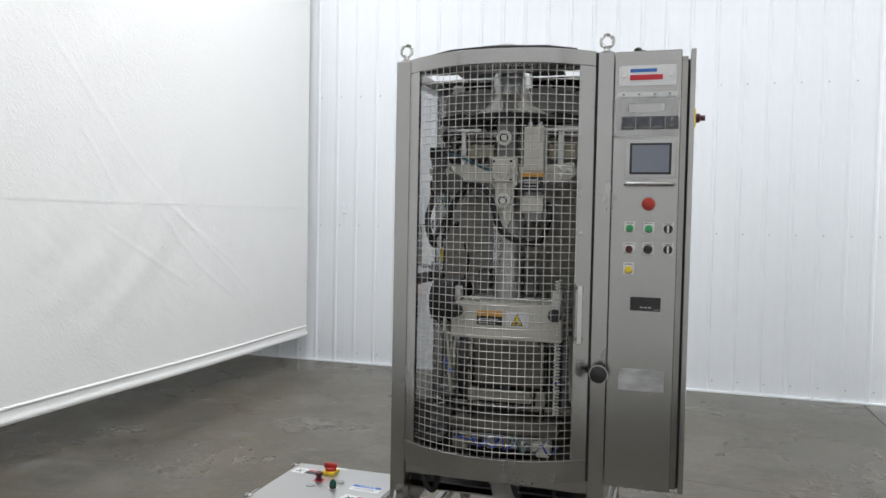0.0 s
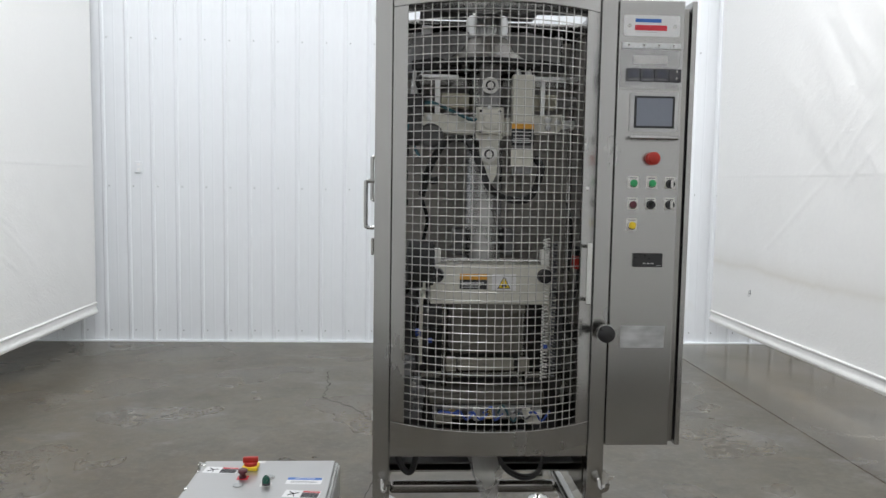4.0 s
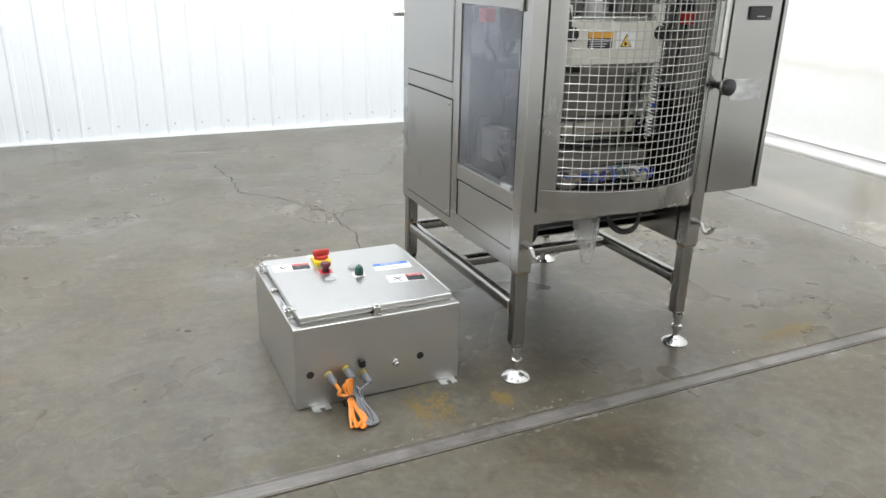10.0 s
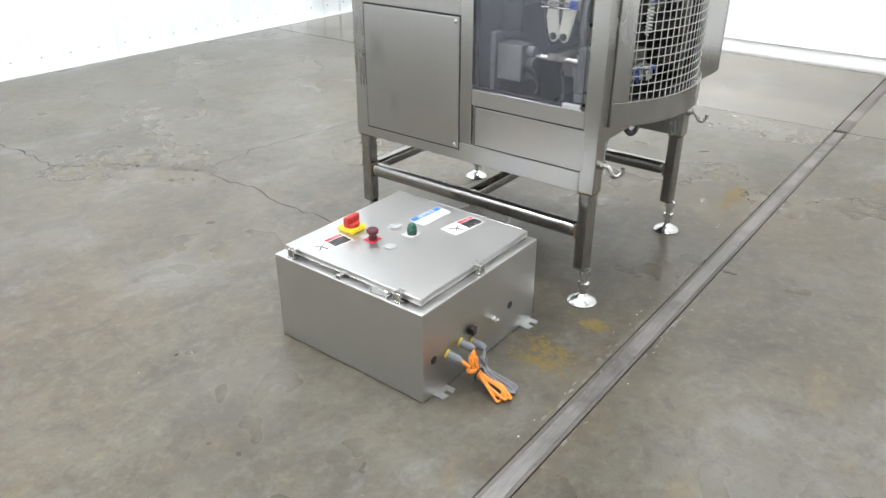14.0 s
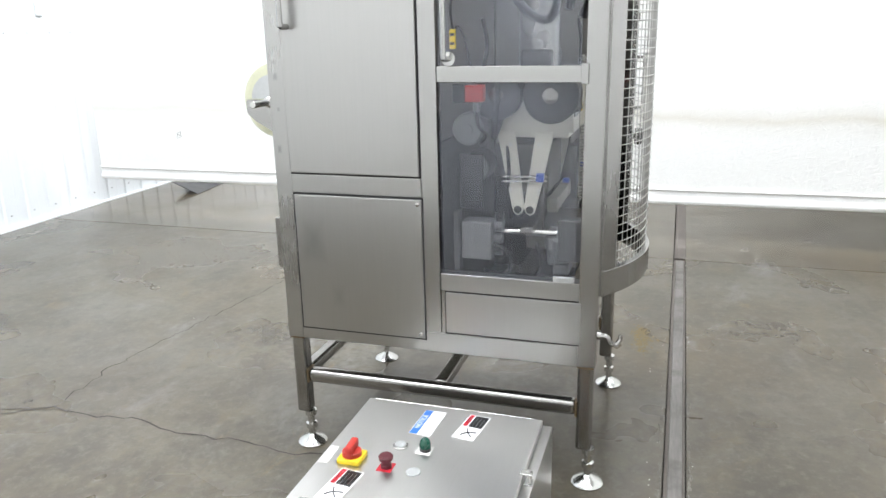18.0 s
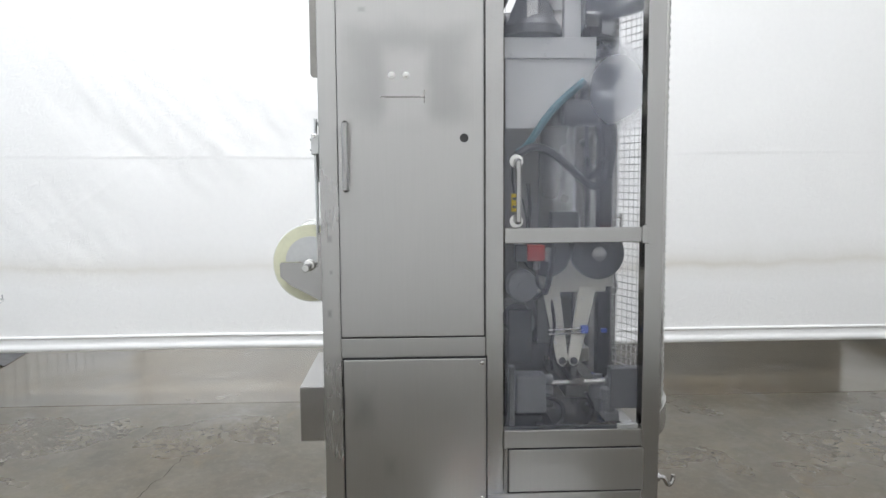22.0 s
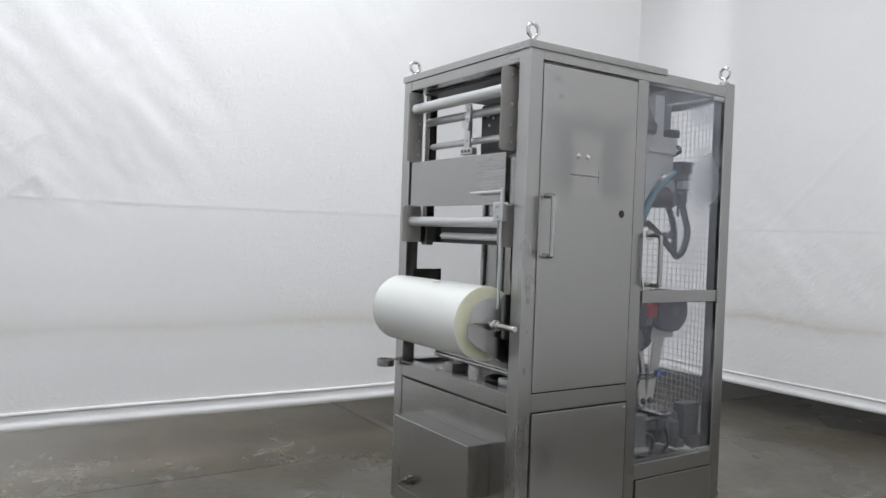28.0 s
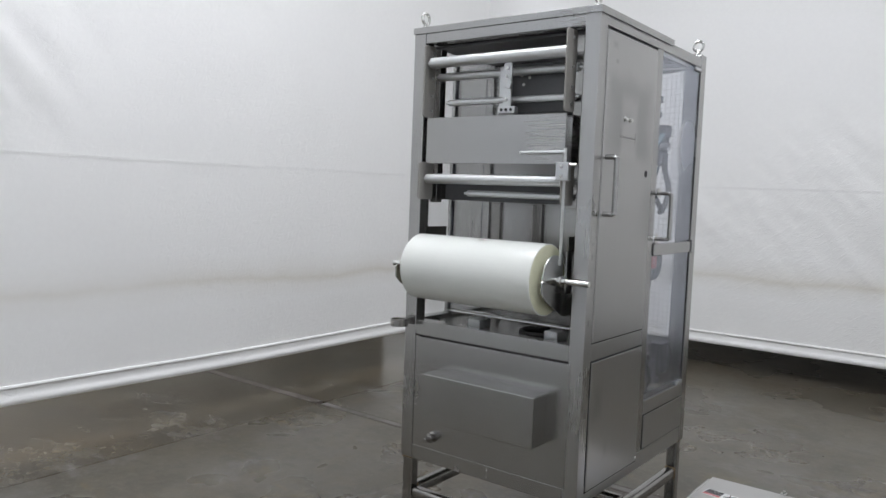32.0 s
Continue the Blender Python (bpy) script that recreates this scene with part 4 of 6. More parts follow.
# roof sheet over the rear half, folded down at its edges
roof = part("roof", box(XL - 0.004, XR + 0.004, 3.215, YB + 0.004, ZT - 0.014, ZT, 0.002), STEEL_H, mach)
part("roof_edge", box(XL - 0.006, XL - 0.003, 3.21, YB + 0.006, ZT - 0.026, ZT - 0.001, 0.001), STEEL_H, mach)
part("roof_edge", box(XL - 0.003, XR + 0.003, YB + 0.003, YB + 0.006, ZT - 0.026, ZT - 0.001, 0.001), STEEL_H, mach)
part("front_roof", box(XL + P, XR - P, YF + 0.06, 2.93, ZT - 0.012, ZT - 0.004, 0.001), STEEL_H, mach)
part("top_lid", slab_poly([(-0.76, 2.80), (-0.66, 2.73), (-0.49, 2.695), (-0.30, 2.73), (-0.205, 2.80), (-0.205, 3.02), (-0.76, 3.02)], "z", 2.208, 2.220, bev=0.002), BLACK, mach, "dark rubber-edged lid over the forming tube")
part("tube_mouth", lathe([(0.032, 2.220), (0.032, 2.240), (0.042, 2.240), (0.042, 2.252), (0.028, 2.252), (0.028, 2.225)], (-0.475, 2.86, 0)), CHROME, mach, "short steel pipe mouth with a clamp")
part("clamp_screw", rod((-0.53, 2.85, 2.246), (-0.51, 2.855, 2.246), 0.005), CHROME, mach)

# eye bolts on the four corners
for x, y, z in ((XL + 0.03, YF + 0.03, ZT + 0.004), (XR - 0.03, YF + 0.03, ZT + 0.004), (XL + 0.03, YB - 0.03, ZT), (XR - 0.03, YB - 0.03, ZT)):
    b = lathe([(0.020, z), (0.020, z + 0.004), (0.012, z + 0.008), (0.010, z + 0.016)], (x, y, 0))
    torus((x, y, z + 0.040), 0.022, 0.0065, "Y" if y < 3 else "X", b)
    part("eye_bolt", b, CHROME, mach)

# legs, feet and tie bars
for x in (XL + 0.031, XR - 0.031):
    for y in (YF + 0.031, YB - 0.031):
        leg = part("leg", box(x - 0.025, x + 0.025, y - 0.025, y + 0.025, 0.132, ZB + 0.004, 0.010, seg=4), STEEL_DARK, mach, "dull square steel tube leg")
        fy = y - 0.016
        part("weld", box(x - 0.0275, x + 0.0275, y - 0.0275, y + 0.0275, ZB - 0.007, ZB + 0.001, 0.003), WELD, leg, "heat-tinted weld")
        foot = lathe([(0.052, 0.0), (0.054, 0.006), (0.046, 0.016), (0.024, 0.026), (0.016, 0.032), (0.012, 0.036), (0.012, 0.060), (0.020, 0.062), (0.020, 0.080), (0.013, 0.084), (0.013, 0.112), (0.021, 0.114), (0.021, 0.132)], (x, fy, 0))
        part("levelling_foot", foot, CHROME, mach, "shiny round levelling foot")
for x in (XL + 0.031, XR - 0.031):
    part("tie_bar", box(x - 0.024, x + 0.024, YF + 0.056, YB - 0.056, 0.252, 0.304, 0.017, seg=4), STEEL_DARK, mach)
    for y0, y1 in ((YF + 0.0545, YF + 0.061), (YB - 0.061, YB - 0.0545)):
        part("weld", box(x - 0.0255, x + 0.0255, y0, y1, 0.2505, 0.3055, 0.003), WELD, mach)
for y in (3.33, YB - 0.031):
    part("tie_bar", box(XL + 0.056, XR - 0.056, y - 0.024, y + 0.024, 0.255, 0.301, 0.014, seg=4), STEEL_DARK, mach)

# coat-hook shaped hooks at the foot of the front posts
for x in (XL + 0.034, XR - 0.026):
    y, z = YF, 0.525
    b = rod((x, y, z + 0.008), (x, y - 0.014, z + 0.008), 0.014, None, 14)
    hose([(x, y - 0.008, z + 0.008), (x + 0.002, y - 0.03, z + 0.004), (x + 0.004, y - 0.044, z - 0.018), (x + 0.012, y - 0.056, z - 0.024), (x + 0.022, y - 0.068, z - 0.012), (x + 0.024, y - 0.070, z + 0.004)], 0.0075, b)
    part("hook", b, STEEL_V, mach, "shiny steel hook")


def u_handle(p, q, out, r, thing_, label="", square=False):
    """A bar handle between two feet, standing out from its door."""
    p, q, out = Vector(p), Vector(q), Vector(out)
    d = (q - p).normalized()
    rr = 0.012
    b = hose([p, p + out * 0.7, p + out * 0.93 + d * rr * 0.3, p + out + d * rr * 1.2, q + out - d * rr * 1.2, q + out * 0.93 - d * rr * 0.3, q + out * 0.7, q], r, None, 10, 4)
    h = part("handle", b, STEEL_V, thing_, label)
    return h


# left side: upper door with its ghost plate, lower door, small panel
ud = part("side_door", box(XL - 0.004, XL + 0.012, 3.364, 3.813, 1.024, 2.130, 0.003), STEEL_DOOR, mach, "flat brushed steel door with a faded patch")
for y0, y1, z0, z1 in ((3.3605, 3.3635, 1.02, 2.133), (3.8135, 3.8165, 1.02, 2.133), (3.36, 3.817, 1.019, 1.0235), (3.36, 3.817, 2.1305, 2.1345)):
    part("door_gap", box(XL + 0.002, XL + 0.02, y0, y1, z0, z1, 0), DARK, mach)
u_handle((XL - 0.004, 3.788, 1.487), (XL - 0.004, 3.788, 1.688), (-0.042, 0, 0), 0.0095, ud, "round steel bar handle")
part("lock_hole", lathe([(0.0135, 0), (0.0135, 0.0012)], (XL - 0.0038, 3.425, 1.644), "-X"), BLACK, ud)
for y in (3.602, 3.646):
    part("screw", lathe([(0.011, 0), (0.011, 0.002), (0.0065, 0.003), (0.0065, 0.009), (0.004, 0.010)], (XL - 0.004, y, 1.834), "-X", 12), CHROME, ud)
part("scar", box(XL - 0.0046, XL - 0.0035, 3.545, 3.668, 1.766, 1.770, 0.0002), STEEL_DARK, ud, "dark line where a plate was")
part("scar", box(XL - 0.0046, XL - 0.0035, 3.545, 3.548, 1.750, 1.790, 0.0002), STEEL_DARK, ud)
part("slot", box(XL - 0.0052, XL - 0.003, 3.560, 3.680, 1.768, 1.772, 0.0005), STEEL_DARK, ud)
ld = part("lower_side_door", box(XL - 0.004, XL + 0.012, 3.358, 3.808, 0.476, 0.951, 0.003), STEEL_SIDE, mach, "flat brushed steel lower door")
for y0, y1, z0, z1 in ((3.3535, 3.3575, 0.47, 0.957), (3.8085, 3.8115, 0.47, 0.957), (3.353, 3.812, 0.4715, 0.4755), (3.353, 3.812, 0.9515, 0.9565)):
    part("door_gap", box(XL - 0.001, XL + 0.02, y0, y1, z0, z1, 0), DARK, mach)
for z in (0.936, 0.492):
    part("screw", lathe([(0.007, 0), (0.007, 0.003), (0.004, 0.004)], (XL - 0.004, 3.371, z), "-X", 12), CHROME, ld)
part("backing_sheet", box(XL + 0.013, XL + 0.02, 3.34, YB - P, 0.46, 2.14, 0), STEEL_DARK, mach)
part("side_panel", box(XL - 0.0005, XL + 0.01, 2.846, 3.284, 0.506, 0.646, 0.002), STEEL_SIDE, mach)
for y0, y1, z0, z1 in ((2.8425, 2.8455, 0.502, 0.65), (3.2845, 3.2875, 0.502, 0.65), (2.842, 3.288, 0.5025, 0.5055), (2.842, 3.288, 0.6465, 0.6495)):
    part("panel_gap", box(XL + 0.003, XL + 0.02, y0, y1, z0, z1, 0), DARK, mach)
part("panel_filler", box(XL + 0.006, XL + 0.05, YF + P, 3.30, 0.5005, 0.6515, 0), STEEL_DARK, mach)

# left side: clear door with its bar, hinges and handle
wd = part("clear_door", box(XL + 0.006, XL + 0.012, 2.868, 3.296, 0.714, 2.138, 0.001), POLY, mach, "hazy clear plastic door")
wd.visible_shadow = False
part("cross_bar", box(XL - 0.006, XL + 0.004, 2.862, 3.298, 1.316, 1.364, 0.002), STEEL_H, wd)
part("hinge_block", box(XL - 0.012, XL - 0.003, 2.845, 2.866, 1.312, 1.370, 0.002), STEEL_H, wd)
for z in (0.713, 2.120):
    part("hinge", box(XL - 0.006, XL + 0.006, 2.868, 2.935, z, z + 0.016, 0.002), ALU, wd)
u_handle((XL + 0.004, 3.262, 1.385), (XL + 0.004, 3.262, 1.572), (-0.055, 0, 0), 0.0085, wd, "polished bar handle")
for z in (1.385, 1.572):
    part("washer", lathe([(0.021, 0), (0.021, 0.003), (0.012, 0.004)], (XL + 0.004, 3.262, z), "-X", 18), CHROME, wd)

# right side: clear rear panel, solid lower sheet
rw = part("clear_panel", box(XR - 0.012, XR - 0.006, 3.36, YB - P, 1.02, 2.14, 0.001), POLY, mach, "hazy clear plastic side panel")
rw.visible_shadow = False
part("side_panel", box(XR - 0.012, XR - 0.004, 2.866, YB - P, 0.50, 0.957, 0.001), STEEL_V, mach)
part("inner_side", box(XR - 0.03, XR - 0.022, 2.868, 3.302, 0.957, 2.142, 0.001), INNER, mach, "grey inner side sheet")

# rear lower panel with its housing and drain
bp = part("rear_panel", box(-0.846, -0.150, YB - 0.012, YB + 0.002, 0.492, 0.948, 0.002), STEEL_H, mach)
part("panel_gap", box(XL + P, XR - P, YB - 0.02, YB - 0.006, 0.9485, 0.955, 0), DARK, mach)
part("panel_gap", box(-0.1495, -0.131, YB - 0.02, YB - 0.004, 0.49, 0.95, 0), STEEL_V, mach)
hb = box(-0.758, -0.252, YB + 0.002, 3.970, 0.640, 0.828, 0.003)
part("rear_housing", hb, STEEL_H, mach, "folded steel housing box")
b = lathe([(0.022, 0), (0.022, 0.008), (0.014, 0.010), (0.014, 0.020), (0.018, 0.021), (0.018, 0.032), (0.008, 0.034), (0.007, 0.058), (0.004, 0.06)], (-0.245, YB + 0.002, 0.548), "Y", 12)
part("drain_fitting", b, STEEL_DARK, mach, "small tarnished hose fitting")

# control cabinet beside the front
CX0, CX1, CZ0, CZ1, CY = XR + 0.003, 0.157, 0.646, 2.197, 2.791
cab = part("control_cabinet", box(CX0, CX1, CY, 3.235, CZ0, CZ1, 0.003), STEEL_V, mach, "tall narrow brushed steel control cabinet")
part("cabinet_rebate", box(CX1, CX1 + 0.020, CY + 0.014, 3.23, CZ0 + 0.01, CZ1 - 0.022, 0.001), STEEL_DARK, cab)
part("gasket", box(CX1 + 0.020, CX1 + 0.027, CY + 0.022, 3.22, CZ0 + 0.012, CZ1 - 0.03, 0.002), BLACK, cab, "black rubber door gasket")
sd = part("cabinet_door", box(CX1 + 0.028, CX1 + 0.046, CY + 0.008, 3.245, CZ0 - 0.002, CZ1 + 0.002, 0.002), STEEL_V, cab, "steel side door standing slightly ajar")
part("switch_plate", box(CX1 + 0.046, CX1 + 0.056, 3.065, 3.135, 1.965, 2.035, 0.003), YELLOW, sd)
part("switch_knob", lathe([(0.018, 0), (0.018, 0.012), (0.011, 0.018), (0.011, 0.034)], (CX1 + 0.056, 3.10, 2.0), "X", 16), DKRED, sd)
b = lathe([(0.016, 0), (0.016, 0.012), (0.013, 0.020), (0.004, 0.026)], (0.005, 2.85, CZ1), "Z", 16)
box(0.018, 0.032, 2.842, 2.858, CZ1, CZ1 + 0.014, 0.002, b)
part("cable_gland", b, BLACK_P, cab)

FY = CY


def face(name, u0, u1, z0, z1, depth, m, parent, label="", r=0.0, y=None, at=0.0):
    """A flat plate on a front face."""
    y = FY - at if y is None else y
    b = slab_poly(round_rect(u0, u1, z0, z1, r), "y", y, y - depth) if r else box(u0, u1, y - depth, y, z0, z1, min(0.001, depth * 0.3))
    return part(name, b, m, parent, label)


plate = face("name_plate", -0.054, 0.139, 2.076, 2.146, 0.003, WHITE, cab, "white maker's plate with blue and red bars", 0.006)
face("blue_mark", -0.016, 0.074, 2.122, 2.134, 0.001, BLUE, plate, at=0.003)
face("red_mark", -0.017, 0.094, 2.095, 2.113, 0.001, RED_PRINT, plate, at=0.003)
face("fine_print", -0.015, 0.06, 2.0885, 2.0905, 0.0006, GREY_L, plate, at=0.003)
for x in (-0.036, 0.121):
    part("screw", lathe([(0.0065, 0), (0.0065, 0.003), (0.003, 0.004)], (x, FY - 0.003, 2.110), "-Y", 12), CHROME, plate)
hinge = face("flap_hinge", -0.058, 0.145, 2.034, 2.053, 0.006, ALU, cab)
for x in (-0.036, 0.016, 0.068, 0.119):
    part("screw", lathe([(0.004, 0), (0.004, 0.002)], (x, FY - 0.006, 2.045), "-Y", 10), STEEL_DARK, hinge)
flap = part("clear_flap", box(-0.068, 0.150, FY - 0.022, FY - 0.019, 1.899, 2.036, 0.001), POLY_T, cab, "clear hinged flap over the temperature controllers")
flap.visible_shadow = False
face("paper_label", -0.017, 0.102, 1.985, 2.012, 0.001, WHITE_P, cab)
for k in range(3):
    x = -0.042 + 0.050 * k
    tcu = face("temperature_controller", x, x + 0.047, 1.923, 1.968, 0.006, BLACK_P, cab, "small square temperature controller")
    face("display", x + 0.006, x + 0.042, 1.937, 1.963, 0.001, DISPLAY, tcu, at=0.006)
    face("key_row", x + 0.008, x + 0.040, 1.928, 1.932, 0.001, GREY_P, tcu, at=0.006)
swp = face("toggle_plate", 0.108, 0.150, 1.923, 1.968, 0.005, BLACK_P, cab)
for z in (1.935, 1.957):
    part("toggle", lathe([(0.006, 0), (0.006, 0.004), (0.003, 0.014)], (0.129, FY - 0.005, z), "-Y", 10), CHROME, swp)
hmi = face("touch_panel", -0.024, 0.143, 1.754, 1.886, 0.006, GREY_L, cab, "grey framed operator touch screen, switched off", 0.004)
face("bezel", -0.010, 0.131, 1.766, 1.875, 0.0015, BLACK_P, hmi, at=0.006)
face("screen", -0.002, 0.123, 1.773, 1.868, 0.0012, SCREEN, hmi, at=0.0075)
u_handle((-0.022, FY, 1.732), (0.140, FY, 1.732), (0, -0.032, 0), 0.006, cab, "small horizontal bar handle")
part("emergency_stop", lathe([(0.022, 0), (0.022, 0.004), (0.014, 0.006), (0.014, 0.018), (0.021, 0.022), (0.022, 0.030), (0.017, 0.036), (0.006, 0.039), (0.0001, 0.0395)], (0.059, FY, 1.662), "-Y"), RED, cab, "red mushroom stop button")


def button(x, z, cap, kind):
    p = face("button", x - 0.019, x + 0.019, z - 0.018, z + 0.024, 0.0015, WHITE_P, cab, "round push button on a white legend plate", 0.003)
    face("legend", x - 0.013, x + 0.013, z + 0.0165, z + 0.0195, 0.0005, GREY_P, p, at=0.0015)
    part("collar", lathe([(0.0155, 0), (0.0155, 0.006), (0.0125, 0.007)], (x, FY - 0.0015, z), "-Y", 20), CHROME if kind != "selector" else BLACK_P, p)
    if kind == "selector":
        part("cap", lathe([(0.0125, 0), (0.0125, 0.010), (0.011, 0.011)], (x, FY - 0.0085, z), "-Y", 20), BLACK_P, p)
        part("grip", box(x - 0.0035, x + 0.0035, FY - 0.027, FY - 0.018, z - 0.0125, z + 0.0125, 0.001), WHITE_P if cap == 0 else BLACK_P, p)
    else:
        part("cap", lathe([(0.0122, 0), (0.0122, 0.006), (0.010, 0.008), (0.0001, 0.0085)], (x, FY - 0.0085, z), "-Y", 20), cap, p)


button(-0.003, 1.577, GREEN, "push")
button(0.062, 1.577, GREEN, "push")
button(0.127, 1.576, 0, "selector")
button(-0.003, 1.503, DKRED, "push")
button(0.061, 1.503, 30, "selector")
button(0.128, 1.504, 0, "selector")
button(-0.003, 1.431, YELLOW, "push")
meter = face("panel_meter", 0.006, 0.109, 1.286, 1.334, 0.007, BLACK_P, cab, "black digital panel meter", 0.002)
for k in range(3):
    face("key", 0.040 + 0.014 * k, 0.050 + 0.014 * k, 1.2965, 1.3005, 0.001, GREY_L, meter, at=0.007)
face("mark", 0.088, 0.104, 1.2905, 1.292, 0.001, GREY_L, meter, at=0.007)
face("rating_plate", -0.029, 0.128, 0.999, 1.077, 0.0012, RATING, cab, "bare aluminium rating plate, worn blank")

# ---- curved mesh door at the front ----
DX0, DX1, DZ0, DZ1, SAG = -0.834, -0.136, 0.652, 2.203, 0.125
dc = (DX0 + DX1) / 2
dh = (DX1 - DX0) / 2
DR = (dh * dh + SAG * SAG) / (2 * SAG)
DY = YF - 0.006


def bow(x, extra=0.0):
    """The door's curved front line in plan."""
    return DY + (DR - SAG) - math.sqrt(max(0.0, (DR + extra) ** 2 - (x - dc) ** 2))


def curved(x0, x1, z0, z1, thick=0.022, n=20):
    b = bmesh.new()
    cols = []
    for i in range(n + 1):
        x = x0 + (x1 - x0) * i / n
        yo, yi = bow(x), bow(x) + thick
        cols.append([b.verts.new(v) for v in ((x, yo, z0), (x, yo, z1), (x, yi, z1), (x, yi, z0))])
    for u, v in zip(cols, cols[1:]):
        for k in range(4):
            b.faces.new((u[k], v[k], v[(k + 1) % 4], u[(k + 1) % 4]))
    b.faces.new(cols[0])
    b.faces.new(cols[-1][::-1])
    bmesh.ops.recalc_face_normals(b, faces=b.faces)
    bmesh.ops.bevel(b, geom=[e for e in b.edges if len(e.link_faces) == 2 and e.calc_face_angle() > 1.0], offset=0.002, segments=2, affect="EDGES", profile=0.5)
    return b


door = part("front_door", curved(DX0, DX1, DZ0, 0.736), STEEL_H, mach, "bowed steel door with a welded wire mesh")
part("top_band", curved(DX0, DX1, 2.150, DZ1), STEEL_H, door)
part("side_band", curved(DX0, -0.786, 0.7365, 2.1495, n=6), STEEL_V, door)
part("side_band", curved(-0.188, DX1, 0.7365, 2.1495, n=6), STEEL_V, door)
MX0, MX1, MZ0, MZ1 = -0.792, -0.182, 0.730, 2.156
wires = bmesh.new()
nx = 22
for i in range(nx + 1):
    x = MX0 + (MX1 - MX0) * (i + 0.0) / nx
    hose([(x, bow(x) + 0.016, MZ0), (x, bow(x) + 0.016, MZ1)], 0.0017, wires, 6, 0)
nz = 51
for j in range(nz + 1):
    z = MZ0 + (MZ1 - MZ0) * j / nz
    hose([(MX0 + (MX1 - MX0) * i / 16, bow(MX0 + (MX1 - MX0) * i / 16) + 0.0128, z) for i in range(17)], 0.0017, wires, 6, 0)
part("wire_mesh", wires, WIRE, door, "square welded wire mesh")
hx = -0.150
b = box(hx - 0.022, hx - 0.004, bow(hx) - 0.056, bow(hx) - 0.046, 1.160, 1.372, 0.003)
for z in (1.168, 1.352):
    box(hx - 0.020, hx - 0.006, bow(hx) - 0.047, bow(hx) + 0.006, z, z + 0.012, 0.002, b)
part("handle", b, CHROME, door, "flat bright steel bar handle")
part("screw", lathe([(0.007, 0), (0.007, 0.003), (0.003, 0.004)], (-0.170, bow(-0.170) - 0.0005, 1.555), "-Y", 12), CHROME, door)
kn = part("latch_knob", lathe([(0.012, 0), (0.012, 0.012), (0.016, 0.014), (0.016, 0.028), (0.010, 0.030), (0.010, 0.044)], (-0.094, YF - 0.001, 1.058), "-Y"), BLACK_P, mach, "round latch knob with a black face")
part("knob_rim", lathe([(0.010, 0.041), (0.031, 0.042), (0.033, 0.048), (0.033, 0.058)], (-0.094, YF - 0.001, 1.058), "-Y"), CHROME, kn, "bright rim")
part("knob_face", lathe([(0.031, 0), (0.030, 0.008), (0.024, 0.012), (0.0001, 0.013)], (-0.094, YF - 0.059, 1.058), "-Y"), BLACK_P, kn)
part("door_gap", box(-0.1355, -0.1305, YF - 0.004, YF + 0.03, 0.655, 2.198, 0), DARK, mach)
part("door_gap", box(XL + P, DX0, YF + 0.001, YF + 0.03, 0.655, 2.198, 0), DARK, mach)
# ---- electrical enclosure on the floor ----
EX0, EX1, EY0, EY1, EH = -1.674, -1.063, 2.900, 3.510, 0.306
enc = thing("electrical_enclosure", ((EX0 + EX1) / 2, (EY0 + EY1) / 2, 0), "square stainless steel electrical enclosure lying flat on the concrete floor", "electrical box")
body = part("body", box(EX0, EX1, EY0, EY1, 0.002, EH, 0.003), STEEL_BOX, enc)
part("gasket_rim", box(EX0 + 0.034, EX1 - 0.024, EY0 + 0.030, EY1 - 0.026, EH, EH + 0.010, 0.001), STEEL_DARK, enc)
LX0, LX1, LY0, LY1, LZ = -1.647, -1.083, 2.926, 3.488, 0.335
lid = part("lid", box(LX0, LX1, LY0, LY1, EH + 0.009, LZ, 0.0035), STEEL_BOX, enc, "flat steel lid")


def on_lid(name, u0, u1, v0, v1, h, m, parent, label="", turn=0.0, at=0.0, r=0.001):
    c = Vector(((u0 + u1) / 2, (v0 + v1) / 2, LZ + at + h / 2))
    b = box(-(u1 - u0) / 2, (u1 - u0) / 2, -(v1 - v0) / 2, (v1 - v0) / 2, -h / 2, h / 2, min(r, h * 0.4))
    b.transform(Matrix.Translation(c) @ Matrix.Rotation(radians(turn), 4, "Z"))
    return part(name, b, m, parent, label)


sw = on_lid("isolator", -1.468, -1.402, 3.362, 3.428, 0.016, YELLOW, lid, "yellow plate with a red rotary main switch", r=0.004)
part("dial", lathe([(0.027, 0), (0.027, 0.012), (0.024, 0.014)], (-1.435, 3.395, LZ + 0.016), "Z"), RED, sw)
b = box(-0.032, 0.032, -0.010, 0.010, -0.012, 0.012, 0.004)
b.transform(Matrix.Translation((-1.435, 3.395, LZ + 0.040)) @ Matrix.Rotation(radians(4), 4, "Z"))
part("grip", b, RED, sw)
pb = on_lid("stop_button", -1.470, -1.424, 3.270, 3.312, 0.0012, RED_PRINT, lid, "dark stop button on a red plate")
part("cap", lathe([(0.015, 0), (0.015, 0.010), (0.012, 0.012), (0.012, 0.022), (0.019, 0.024), (0.020, 0.034), (0.016, 0.038), (0.0001, 0.039)], (-1.447, 3.290, LZ + 0.001)), DKRED, pb)
part("hole_plug", lathe([(0.020, 0), (0.020, 0.003), (0.0185, 0.004)], (-1.451, 3.211, LZ)), PLUG, lid)
b = lathe([(0.022, 0), (0.022, 0.005), (0.017, 0.006)], (-1.337, 3.289, LZ))
pl = part("selector_ring", b, CHROME, lid)
